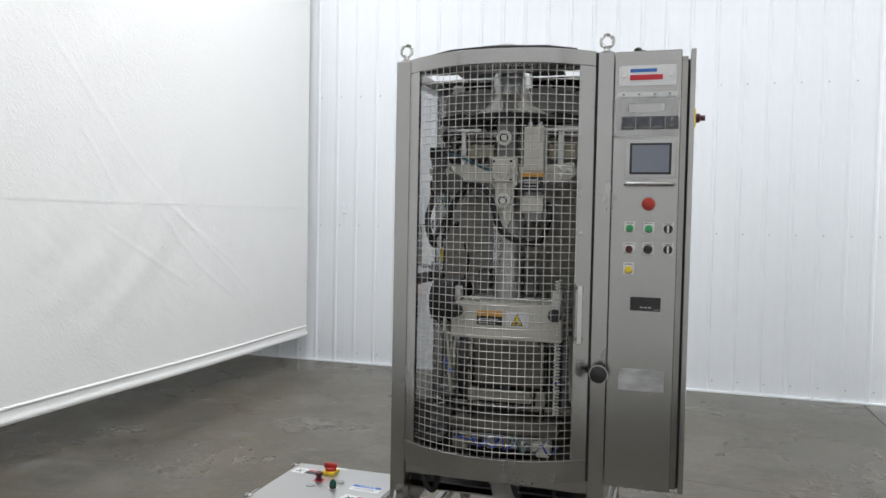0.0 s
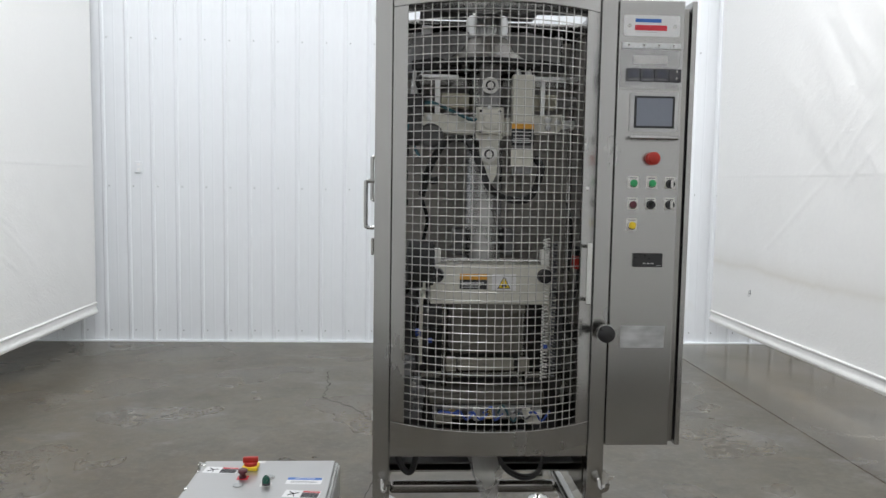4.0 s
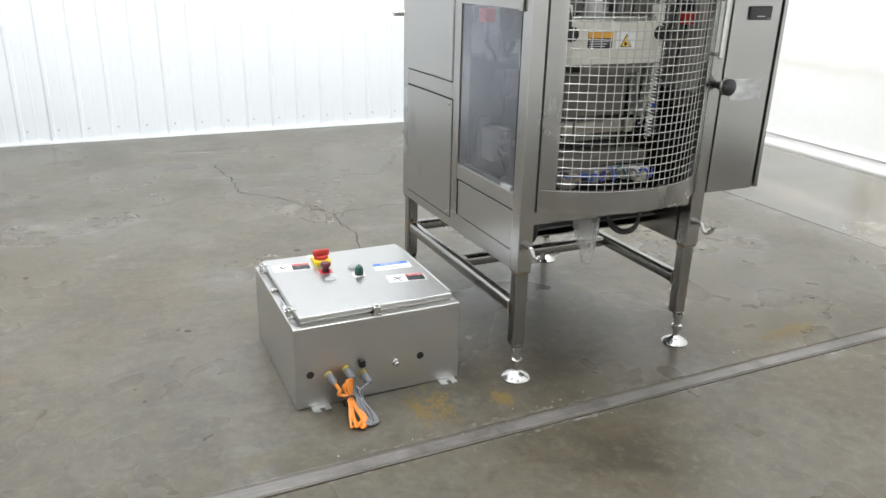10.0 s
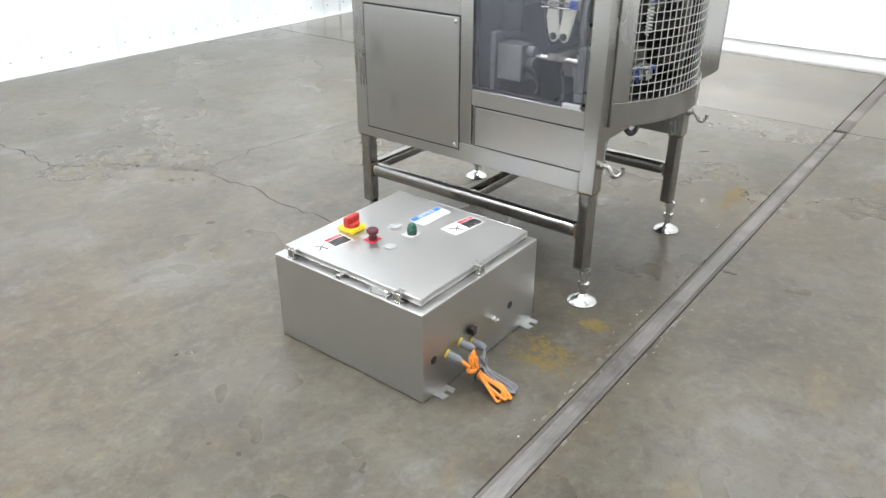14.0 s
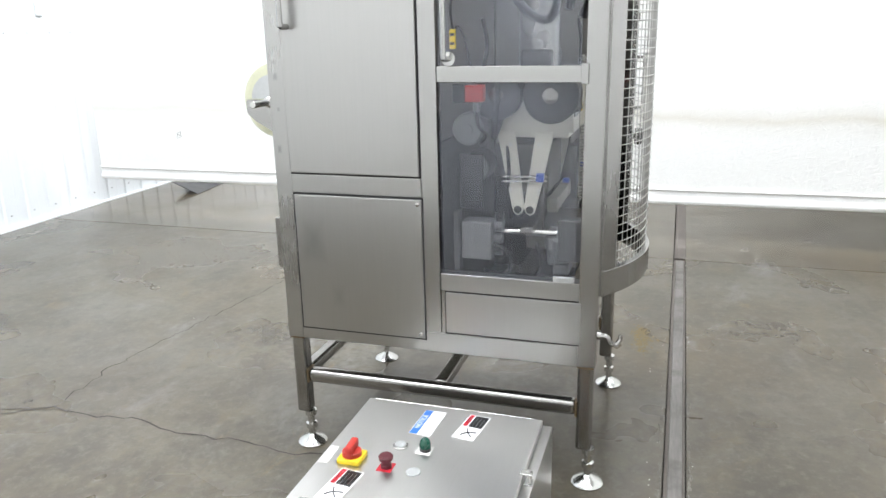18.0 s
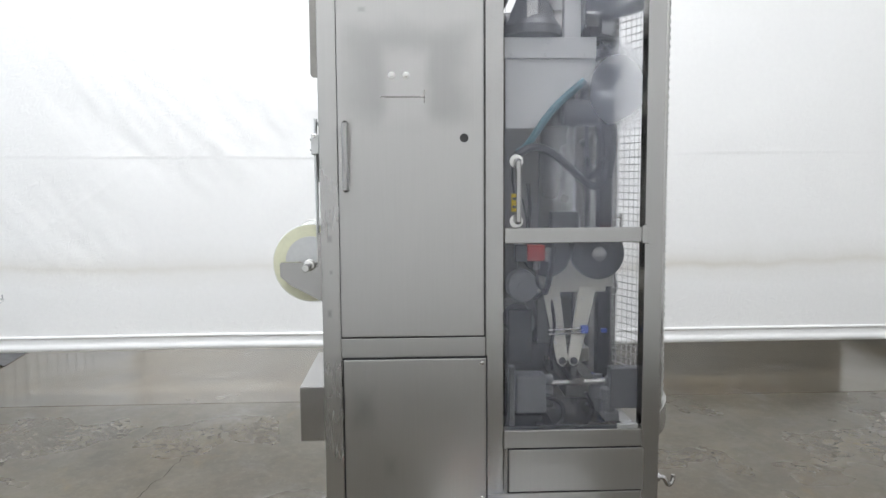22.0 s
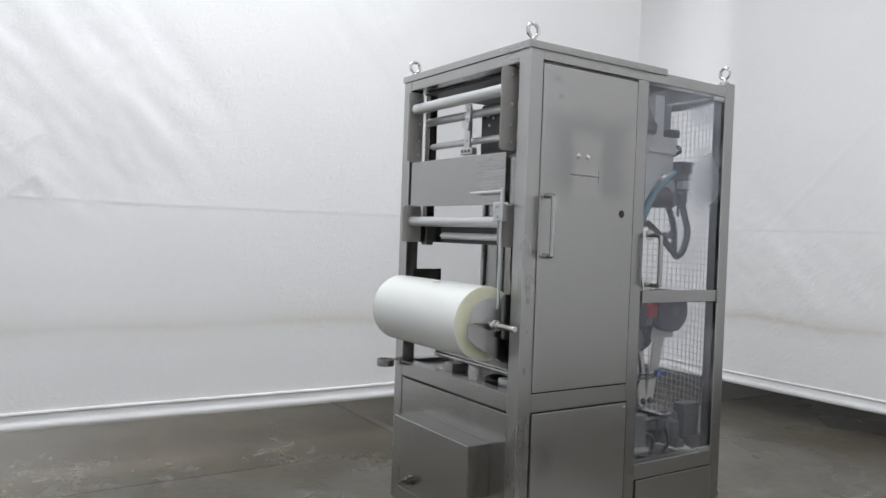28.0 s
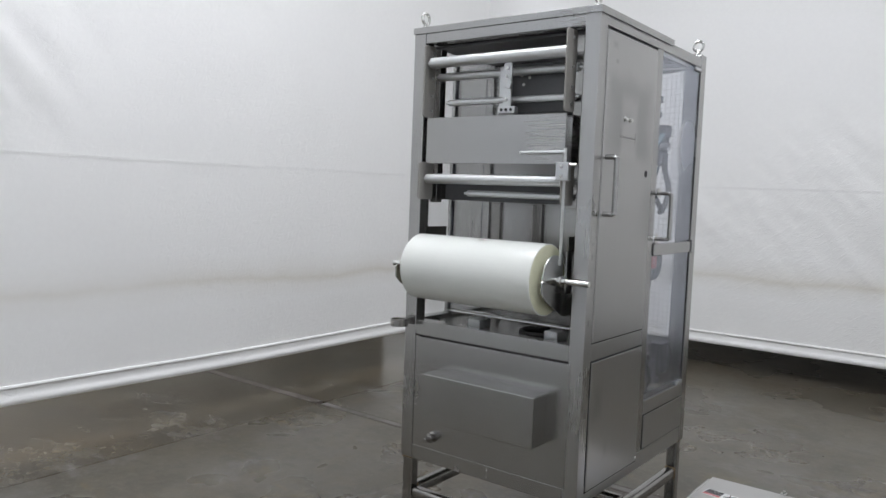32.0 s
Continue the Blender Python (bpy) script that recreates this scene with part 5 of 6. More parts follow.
part("lens", lathe([(0.0165, 0), (0.0165, 0.004), (0.0001, 0.006)], (-1.337, 3.289, LZ + 0.005)), PLUG, pl)
gl = on_lid("pilot_light", -1.362, -1.316, 3.195, 3.238, 0.0012, WHITE_P, lid, "dark green domed pilot light")
part("collar", lathe([(0.0165, 0), (0.0165, 0.010), (0.014, 0.012)], (-1.338, 3.215, LZ + 0.001)), BLACK_P, gl)
part("dome", lathe([(0.0165, 0), (0.0165, 0.010), (0.013, 0.022), (0.006, 0.029), (0.0001, 0.031)], (-1.338, 3.215, LZ + 0.011)), DKGREEN, gl)
lab = on_lid("notice_label", -1.262, -1.116, 3.222, 3.290, 0.0008, WHITE, lid, "white notice label with a blue band", -3)
on_lid("blue_band", -1.260, -1.118, 3.264, 3.288, 0.0005, BLUE, lab, "", -3, 0.0008)
for k in range(4):
    on_lid("print_bar", -1.245, -1.135 - 0.01 * (k % 2), 3.2525 - 0.007 * k, 3.2545 - 0.007 * k, 0.0004, GREY_P, lab, "", -3, 0.0008)


word("lettering", "NOTICE", 0.022, WHITE, lab, Matrix.Translation((-1.189, 3.276, LZ + 0.0016)) @ Matrix.Rotation(radians(-3), 4, "Z"))


def warning(u, v, turn):
    w = on_lid("danger_label", u - 0.072, u + 0.072, v - 0.034, v + 0.034, 0.0008, WHITE, lid, "white danger label with a red and black panel", turn)
    r = Matrix.Rotation(radians(turn), 2)

    def bar(a0, a1, c0, c1, m):
        c = r @ Vector(((a0 + a1) / 2, (c0 + c1) / 2))
        on_lid("print_bar", u + c.x - (a1 - a0) / 2, u + c.x + (a1 - a0) / 2, v + c.y - (c1 - c0) / 2, v + c.y + (c1 - c0) / 2, 0.0005, m, w, "", turn, 0.0008)

    bar(0.0, 0.068, 0.016, 0.030, RED_PRINT)
    bar(0.008, 0.060, 0.021, 0.025, WHITE)
    bar(0.0, 0.068, -0.030, 0.013, BLACK_P)
    for k in range(3):
        bar(0.006, 0.055, 0.001 - 0.011 * k, 0.003 - 0.011 * k, WHITE)
    b = hose([(u - 0.055, v - 0.012, LZ + 0.0015), (u - 0.035, v + 0.002, LZ + 0.0015), (u - 0.012, v + 0.010, LZ + 0.0015)], 0.002, None, 5, 3)
    hose([(u - 0.050, v + 0.022, LZ + 0.0015), (u - 0.034, v + 0.003, LZ + 0.0015), (u - 0.030, v - 0.024, LZ + 0.0015)], 0.002, b, 5, 3)
    part("pictogram", b, BLACK_P, w)


warning(-1.556, 3.378, -6)
warning(-1.182, 3.122, -8)
on_lid("blank_label", -1.470, -1.385, 3.456, 3.482, 0.0008, WHITE_P, lid, "", 2)


def clamp(x, y, turn):
    """A lid clamp: a bracket on the box, a hooked tongue over the lid and its screw."""
    m = Matrix.Translation((x, y, 0)) @ Matrix.Rotation(radians(turn), 4, "Z")
    b = box(-0.016, 0.016, 0.0, 0.022, EH, EH + 0.006, 0.001)
    box(-0.012, 0.012, 0.002, 0.012, EH + 0.006, EH + 0.034, 0.002, b)
    box(-0.012, 0.012, 0.006, 0.034, EH + 0.029, EH + 0.034, 0.001, b)
    rod((0, 0.010, EH + 0.030), (0, 0.010, EH + 0.040), 0.006, b, 8)
    b.transform(m)
    part("clamp", b, CHROME, enc, "small steel lid clamp")


for y in (3.440, 3.001):
    clamp(EX0 + 0.004, y, -90)
clamp(-1.377, EY0 + 0.002, 0)
b = box(EX0 + 0.004, EX0 + 0.030, 3.222, 3.240, EH, EH + 0.014, 0.002)
part("lid_tab", b, CHROME, enc)
b = hose([(EX0 + 0.014, 3.10, EH + 0.004), (EX0 + 0.010, 3.10, EH + 0.022), (EX0 + 0.010, 3.04, EH + 0.022), (EX0 + 0.014, 3.04, EH + 0.004)], 0.003, None, 8, 5)
box(EX0 + 0.006, EX0 + 0.026, 3.035, 3.105, EH, EH + 0.008, 0.002, b)
part("hasp", b, CHROME, enc, "padlock hasp")
b = rod((EX1 - 0.012, LY0 + 0.03, LZ - 0.012), (EX1 - 0.012, LY1 - 0.03, LZ - 0.012), 0.007, None, 10)
for k in range(24):
    rod((EX1 - 0.012, LY0 + 0.035 + 0.0215 * k, LZ - 0.012), (EX1 - 0.012, LY0 + 0.05 + 0.0215 * k, LZ - 0.012), 0.0082, b, 10)
box(LX1 - 0.001, EX1 - 0.006, LY0 + 0.03, LY1 - 0.03, EH + 0.003, EH + 0.012, 0.001, b)
part("piano_hinge", b, CHROME, enc)
for x in (-1.592, -1.112):
    pts = [(x - 0.032, EY0 + 0.02), (x + 0.032, EY0 + 0.02), (x + 0.032, EY0 - 0.034), (x + 0.010, EY0 - 0.040), (x + 0.010, EY0 - 0.016), (x - 0.006, EY0 - 0.016), (x - 0.006, EY0 - 0.040), (x - 0.032, EY0 - 0.034)]
    part("mounting_tab", slab_poly(pts, "z", 0.0, 0.0035), ALU, enc, "slotted steel mounting tab")
for x, z in ((-1.623, 0.129), (-1.217, 0.122)):
    part("knockout_hole", lathe([(0.0135, 0), (0.0135, 0.0012)], (x, EY0 + 0.0004, z), "-Y"), BLACK, enc, "open round knockout hole")
part("plug", lathe([(0.012, 0), (0.012, 0.006), (0.009, 0.008), (0.009, 0.022), (0.006, 0.024)], (-1.315, EY0, 0.117), "-Y", 14), CHROME, enc)
ends = []
for x, z in ((-1.560, 0.118), (-1.497, 0.126), (-1.437, 0.096)):
    d = Vector((0.18, -1, -0.22)).normalized()
    p = Vector((x, EY0, z))
    b = rod(p, p + d * 0.007, 0.0155, None, 16)
    g = part("cable_socket", b, RING, enc, "grey plug-in connector with a yellow ring")
    b = rod(p + d * 0.006, p + d * 0.040, 0.0138, None, 16)
    rod(p + d * 0.039, p + d * 0.054, 0.0135, b, 16, 0.008)
    part("plug_body", b, GREY_C, g)
    ends.append(p + d * 0.050)
part("junction_block", box(-1.452, -1.430, 2.880, 2.900, 0.128, 0.155, 0.003), BLACK_P, enc)


def bundle(start, centre, top, low, turns, r, seed, span):
    """A hank of cable: flattened loops hanging from the plugs onto the floor, tied in the middle."""
    rnd = random.Random(seed)
    pts = [start]
    for k in range(turns):
        o = lambda s: rnd.uniform(-s, s)
        w = span * rnd.uniform(0.5, 1.0)
        x = centre[0] + o(0.012)
        pts += [
            Vector((x - w * 0.4, top[1] + o(0.01), top[2] - o(0.012))), Vector((x - w * 0.1, centre[1] + o(0.006), centre[2] + o(0.006))),
            Vector((x - w + 0.01, low[1] + 0.03 + o(0.01), low[2] + 0.012 + o(0.004))), Vector((x + o(0.02), low[1] + o(0.014), low[2] + abs(o(0.01)))), Vector((x + w, low[1] + 0.03 + o(0.01), low[2] + 0.012 + o(0.004))),
            Vector((x + w * 0.1, centre[1] + o(0.006), centre[2] + o(0.006))), Vector((x + w * 0.4, top[1] + o(0.01), top[2] + o(0.012))),
        ]
    return hose(pts, r, None, 6, 5)


cab_o = thing("coiled_cable", (-1.505, 2.78, 0), "tied hank of orange cable hanging from the enclosure to the floor", "cable", "cable hanks")
part("cable_hank", bundle(ends[1], (-1.515, 2.815, 0.055), (-1.505, 2.835, 0.100), (-1.525, 2.715, 0.006), 5, 0.0045, 3, 0.030), ORANGE, cab_o)
part("lead", hose([ends[0], ends[0] + Vector((0.01, -0.02, -0.02)), (-1.545, 2.83, 0.075), (-1.515, 2.82, 0.065)], 0.0065, None, 8), ORANGE, cab_o)
b = torus((-1.513, 2.812, 0.052), 0.021, 0.003, "Y")
part("cable_tie", b, BLACK_P, cab_o)
cab_g = thing("coiled_cable", (-1.465, 2.78, 0), "tied hank of grey cable hanging from the enclosure to the floor", "cable", "cable hanks")
part("cable_hank", bundle(ends[2], (-1.478, 2.815, 0.050), (-1.455, 2.830, 0.080), (-1.478, 2.715, 0.006), 4, 0.0042, 8, 0.026), GREY_C, cab_g)

# ---- wall outlets ----
for x, z in ((-3.32, 1.695), (2.05, 1.70)):
    o = thing("wall_outlet", (x, N_Y, z), "small white surface electrical outlet on the ribbed wall", "outlet", "wall outlets")
    part("cover", box(x - 0.034, x + 0.034, N_Y - 0.020, N_Y - 0.003, z - 0.055, z + 0.055, 0.005), PANEL_W, o)
    for dz in (-0.025, 0.025):
        part("socket", box(x - 0.013, x + 0.013, N_Y - 0.0225, N_Y - 0.0195, z + dz - 0.011, z + dz + 0.011, 0.001), WHITE, o)

# ---- inside the front compartment ----
TX, TY = -0.492, 3.06
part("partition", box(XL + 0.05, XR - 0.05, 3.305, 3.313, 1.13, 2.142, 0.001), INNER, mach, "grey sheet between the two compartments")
# same sheet lower down, and the floor, coloured dark for shade
part("partition", box(XL + 0.05, XR - 0.05, 3.305, 3.313, 0.50, 1.128, 0.001), GREY_D, mach, "lower sheet between the two compartments, shade painted in")
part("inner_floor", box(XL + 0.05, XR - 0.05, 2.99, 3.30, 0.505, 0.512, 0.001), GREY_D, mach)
tube = part("forming_tube", lathe([(0.063, 1.26), (0.063, 2.20), (0.058, 2.20), (0.058, 1.26)], (TX, TY, 0), "Z", 32), STEEL_V, mach, "upright steel forming tube")
part("film_sleeve", lathe([(0.067, 1.24), (0.069, 1.40), (0.067, 1.55), (0.068, 1.70)], (TX, TY, 0), "Z", 28), TUBE_CLEAR, tube, "clear film drawn over the tube")
# shoulder that folds the film round the tube
b = lathe([(0.066, 2.15), (0.075, 2.10), (0.105, 2.05), (0.150, 2.02), (0.195, 2.005), (0.200, 1.998), (0.150, 2.008), (0.100, 2.035), (0.068, 2.07)], (TX, TY, 0), "Z", 32)
sh = part("forming_shoulder", b, INNER, mach, "flared steel forming shoulder")
part("rim", torus((TX, TY, 1.994), 0.196, 0.013, "Z", None, 40, 8), BLACK, sh, "black rubber rim")
for s in (-1, 1):
    pts = [(TX + s * 0.07, 2.12), (TX + s * 0.14, 2.125), (TX + s * 0.27, 2.10), (TX + s * 0.27, 2.01), (TX + s * 0.20, 1.995), (TX + s * 0.10, 2.03)]
    part("wing", slab_poly(pts, "y", 3.02, 3.026, bev=0.001), GREY_P, sh, "dark folded wing")
    part("wing_pad", slab_poly([(TX + s * 0.10, 1.975), (TX + s * 0.28, 1.975), (TX + s * 0.28, 2.005), (TX + s * 0.19, 2.02), (TX + s * 0.10, 2.00)], "y", 2.975, 3.01, bev=0.003), BLACK, sh)
part("throat_collar", lathe([(0.074, 2.11), (0.078, 2.10), (0.078, 2.17), (0.074, 2.18)], (TX, TY, 0), "Z", 28), ALU, sh)
part("film_web", slab_poly([(-0.72, 2.145), (-0.70, 2.15), (-0.29, 2.15), (-0.27, 2.145), (-0.33, 2.03), (-0.65, 2.03)], "y", 3.20, 3.203), GREY_P, mach, "dark sheet of film over the shoulder")
for x in (-0.79, -0.215):
    part("inner_post", box(x, x + 0.035, 3.18, 3.215, 1.98, 2.142, 0.002), STEEL_V, mach)
part("cross_beam", box(-0.744, -0.125, 3.10, 3.135, 1.935, 1.972, 0.002), STEEL_DARK, mach)
part("cross_beam", box(-0.744, -0.125, 3.16, 3.19, 1.87, 1.91, 0.002), GREY_P, mach)
part("shelf_bar", box(-0.744, -0.60, 2.985, 3.02, 1.948, 1.960, 0.001), ALU, mach)
part("shelf_bar", box(-0.36, -0.16, 2.985, 3.02, 1.948, 1.960, 0.001), ALU, mach)
for x in (-0.685, -0.295):
    part("upright_strip", box(x, x + 0.016, 3.0, 3.012, 1.82, 1.95, 0.001), ALU, mach)
for x in (-0.662, -0.335):
    part("side_block", box(x, x + 0.105, 3.03, 3.09, 1.846, 1.900, 0.004), CREAM_Y, mach, "yellowed plastic block")
part("top_plate", box(-0.74, -0.30, 3.075, 3.20, 2.2005, 2.2085, 0.002 ), GREY_D, mach, "dark loose plate on the top")
# centre bracket with its rollers and gearbox plate
cbk = part("centre_bracket", slab_poly([(TX - 0.048, 1.84), (TX + 0.052, 1.84), (TX + 0.052, 1.735), (TX + 0.034, 1.72), (TX + 0.030, 1.60), (TX + 0.012, 1.565), (TX - 0.010, 1.565), (TX - 0.028, 1.60), (TX - 0.034, 1.72), (TX - 0.048, 1.735)], "y", 2.925, 2.935, bev=0.001), CREAM, mach, "cream painted centre bracket")
part("spine", box(TX - 0.034, TX + 0.034, 2.94, 2.97, 1.80, 2.00, 0.003), GREY_P, cbk)
for z in (1.915, 1.672):
    part("guide_roller", lathe([(0.012, -0.02), (0.012, 0.0), (0.029, 0.0), (0.029, 0.014), (0.019, 0.015), (0.019, 0.008), (0.011, 0.008), (0.011, 0.018), (0.0001, 0.018)], (TX, 2.922, z), "-Y", 24), WHITE_P, cbk, "white nylon guide roller")
    part("roller_bore", lathe([(0.0175, 0), (0.0175, 0.0012), (0.012, 0.0012)], (TX, 2.912, z), "-Y", 20), BLACK_P, cbk)
gp = part("gear_plate", box(TX - 0.043, TX + 0.043, 2.900, 2.924, 1.742, 1.832, 0.006), CREAM, cbk)
part("boss", lathe([(0.030, 0), (0.030, 0.012), (0.026, 0.014), (0.0001, 0.014)], (TX, 2.900, 1.787), "-Y", 8), CREAM, gp)
for dx in (-0.034, 0.034):
    for dz in (-0.036, 0.036):
        part("bolt", lathe([(0.005, 0), (0.005, 0.005), (0.003, 0.006)], (TX + dx, 2.900, 1.787 + dz), "-Y", 8), BLACK_P, gp)
for z in (1.838, 1.728, 1.625):
    part("bolt", lathe([(0.008, 0), (0.008, 0.004), (0.005, 0.005)], (TX, 2.925, z), "-Y", 10), ALU, cbk)
for s in (-1, 1):
    x1 = TX + s * 0.050
    pts = [(x1, 1.805), (x1 + s * 0.14, 1.815), (x1 + s * 0.215, 1.822), (x1 + s * 0.225, 1.775), (x1 + s * 0.20, 1.752), (x1, 1.742)]
    arm = part("swing_arm", slab_poly(pts, "y", 2.945, 2.972, bev=0.003), CREAM, mach, "cream painted swing arm")
    for dx, z in ((0.165, 1.80), (0.165, 1.772), (0.20, 1.79)):
        part("bolt", lathe([(0.011, 0), (0.011, 0.008), (0.006, 0.010)], (x1 + s * dx, 2.945, z), "-Y", 12), ALU, arm)
    part("end_block", box(x1 + s * 0.225, x1 + s * 0.262, 2.94, 2.98, 1.768, 1.800, 0.003), ALU, arm)
    part("belt_unit", box(TX + s * 0.075, TX + s * 0.115, 3.00, 3.10, 1.30, 1.40, 0.006), GREY_D, mach, "dark film pull belt unit")
val = part("valve_body", box(-0.412, -0.334, 2.905, 2.95, 1.785, 1.955, 0.004), CREAM, mach, "cream valve block")
for k in range(2):
    part("port", lathe([(0.012, 0), (0.012, 0.010), (0.008, 0.012), (0.008, 0.020)], (-0.392 + 0.038 * k, 2.93, 1.955), "Z", 12), ALU, val)
part("label_orange", box(-0.414, -0.334, 2.900, 2.904, 1.764, 1.782, 0.0005), ORANGE_L, val)
lb = part("label_black", box(-0.414, -0.334, 2.900, 2.904, 1.705, 1.763, 0.0005), BLACK_P, val)
for k in range(4):
    part("print_bar", box(-0.408, -0.352 + 0.006 * (k % 2), 2.8985, 2.900, 1.751 - 0.012 * k, 1.754 - 0.012 * k, 0), GREY_L, lb)
part("label_plate", box(-0.414, -0.334, 2.905, 2.910, 1.632, 1.692, 0.001), CREAM, mach, "blank cream plate")
part("bracket_plate", box(-0.405, -0.34, 2.911, 2.925, 1.60, 1.78, 0.002), GREY_P, mach)


def front_line(pts, y, r, m, name="hose", label=""):
    """A hose in a plane seen from the front: x and z pairs."""
    return part(name, hose([(x, y[k % len(y)], z) for k, (x, z) in enumerate(pts)], r), m, mach, label)


front_line([(-0.73, 1.52), (-0.70, 1.63), (-0.645, 1.715), (-0.575, 1.722), (-0.53, 1.65), (-0.49, 1.555), (-0.415, 1.512), (-0.34, 1.522), (-0.305, 1.62), (-0.32, 1.66)], (2.93, 2.91, 2.90), 0.013, BLACK, "hose", "thick black hose")
front_line([(-0.73, 1.60), (-0.70, 1.575), (-0.67, 1.578)], (2.93,), 0.013, BLACK, "hose")
front_line([(-0.45, 1.96), (-0.43, 1.995), (-0.40, 2.0), (-0.37, 1.985), (-0.35, 1.96)], (2.94, 2.92), 0.009, BLACK, "hose")
front_line([(-0.56, 1.945), (-0.52, 2.0), (-0.46, 2.01), (-0.42, 1.97)], (2.92, 2.91), 0.009, BLACK, "hose")
front_line([(-0.76, 1.84), (-0.70, 1.852), (-0.62, 1.822), (-0.56, 1.795), (-0.525, 1.80)], (2.935, 2.925), 0.006, TEAL, "air_tube", "teal air tube")
front_line([(-0.75, 1.83), (-0.78, 1.77), (-0.76, 1.70), (-0.74, 1.66)], (2.95, 2.93), 0.006, TEAL, "air_tube", "teal air tube")
front_line([(-0.80, 1.36), (-0.815, 1.30), (-0.80, 1.20), (-0.78, 1.14), (-0.76, 1.20), (-0.745, 1.30)], (3.15, 3.13, 3.14), 0.009, BLACK, "cable")
front_line([(-0.72, 1.50), (-0.70, 1.42), (-0.715, 1.33), (-0.71, 1.24)], (3.20, 3.19), 0.007, BLACK, "cable")
front_line([(-0.72, 1.12), (-0.735, 1.02), (-0.715, 0.93), (-0.70, 0.86)], (3.12, 3.11), 0.006, BLACK, "cable")
front_line([(-0.19, 1.50), (-0.175, 1.40), (-0.18, 1.25)], (2.97, 2.96), 0.006, BLACK, "cable")
coil = [(-0.27 + 0.011 * math.cos(k * 1.05), 2.935 + 0.011 * math.sin(k * 1.05), 1.37 - 0.0021 * k) for k in range(250)]
part("coiled_air_tube", hose(coil, 0.0032, None, 5, 0), WHITE_P, mach, "pale coiled air tube")

sw2 = part("interlock_switch", box(-0.172, -0.128, 2.915, 2.955, 1.262, 1.308, 0.004), RED, mach, "red safety interlock switch")
part("switch_body", box(-0.168, -0.132, 2.920, 2.955, 1.309, 1.345, 0.003), BLACK_P, sw2)
part("switch_cable", hose([(-0.15, 2.935, 1.262), (-0.152, 2.94, 1.20), (-0.165, 2.95, 1.12), (-0.16, 2.96, 1.02)], 0.006), BLACK, sw2)
# a second, darker coil beside the pale one
coil = [(-0.238 + 0.010 * math.cos(k * 1.05), 2.945 + 0.010 * math.sin(k * 1.05), 1.36 - 0.0021 * k) for k in range(240)]
part("coiled_air_tube", hose(coil, 0.0032, None, 5, 0), GREY_C, mach, "dark coiled air tube")

# sealing jaw head
JX0, JX1 = -0.694, -0.256
b = slab_poly([(JX0 + 0.02, 1.275), (JX1 - 0.02, 1.275), (JX1, 1.245), (JX1, 1.128), (JX0, 1.128), (JX0, 1.245)], "y", 2.925, 3.17, bev=0.004)
jaw = part("jaw_head", b, CREAM, mach, "cream painted sealing jaw housing")
part("chrome_bar", rod((JX0 + 0.03, 2.94, 1.287), (JX1 - 0.03, 2.94, 1.287), 0.006, None, 12), CHROME, jaw)
for x in (JX0 + 0.02, JX1 - 0.02):
    part("nylon_block", box(x - 0.016, x + 0.016, 2.925, 2.965, 1.275, 1.330, 0.004), WHITE_P, jaw)
    part("knob", rod((x + (0.006 if x < TX else -0.006), 2.925, 1.235), (x, 2.895, 1.235), 0.026, None, 16, bev=0.004), BLACK_P, jaw)
for x in (-0.65, -0.60, -0.54, -0.52, -0.40, -0.385, -0.33):
    part("bolt", lathe([(0.008, 0), (0.008, 0.008), (0.004, 0.010)], (x, 2.95, 1.276), "Z", 8), ALU, jaw)
wl = part("warning_label", box(-0.588, -0.485, 2.9215, 2.9245, 1.184, 1.240, 0.0004), BLACK_P, jaw, "orange and black warning label")
part("orange_band", box(-0.588, -0.485, 2.920, 2.9213, 1.219, 1.240, 0), ORANGE_L, wl)
for k in range(3):
    part("print_bar", box(-0.582, -0.50 - 0.008 * k, 2.9203, 2.9213, 1.206 - 0.008 * k, 1.209 - 0.008 * k, 0), GREY_L, wl)
wl2 = part("hazard_label", box(-0.470, -0.382, 2.9215, 2.9245, 1.180, 1.240, 0.0004), WHITE, jaw, "white label with a yellow hazard triangle")
part("triangle", slab_poly([(-0.450, 1.187), (-0.402, 1.187), (-0.426, 1.234)], "y", 2.9213, 2.9200), BLACK_P, wl2)
part("triangle_fill", slab_poly([(-0.4455, 1.190), (-0.4065, 1.190), (-0.426, 1.2285)], "y", 2.9198, 2.9188), YELLOW, wl2)
part("pictogram", slab_poly([(-0.436, 1.194), (-0.416, 1.194), (-0.420, 1.205), (-0.426, 1.201), (-0.432, 1.207)], "y", 2.9186, 2.9180), BLACK_P, wl2)
# darkened paints on these low parts stand for the dim interior
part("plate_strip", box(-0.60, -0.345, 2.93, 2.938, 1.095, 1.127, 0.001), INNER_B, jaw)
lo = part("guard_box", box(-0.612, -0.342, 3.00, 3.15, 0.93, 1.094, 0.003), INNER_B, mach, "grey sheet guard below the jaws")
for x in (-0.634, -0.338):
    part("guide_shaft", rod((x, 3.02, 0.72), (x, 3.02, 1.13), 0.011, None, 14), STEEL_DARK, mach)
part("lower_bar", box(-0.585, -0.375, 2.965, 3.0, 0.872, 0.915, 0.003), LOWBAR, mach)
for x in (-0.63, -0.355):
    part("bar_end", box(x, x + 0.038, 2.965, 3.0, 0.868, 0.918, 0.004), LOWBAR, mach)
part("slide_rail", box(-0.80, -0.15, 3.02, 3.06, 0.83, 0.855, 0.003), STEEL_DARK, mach)
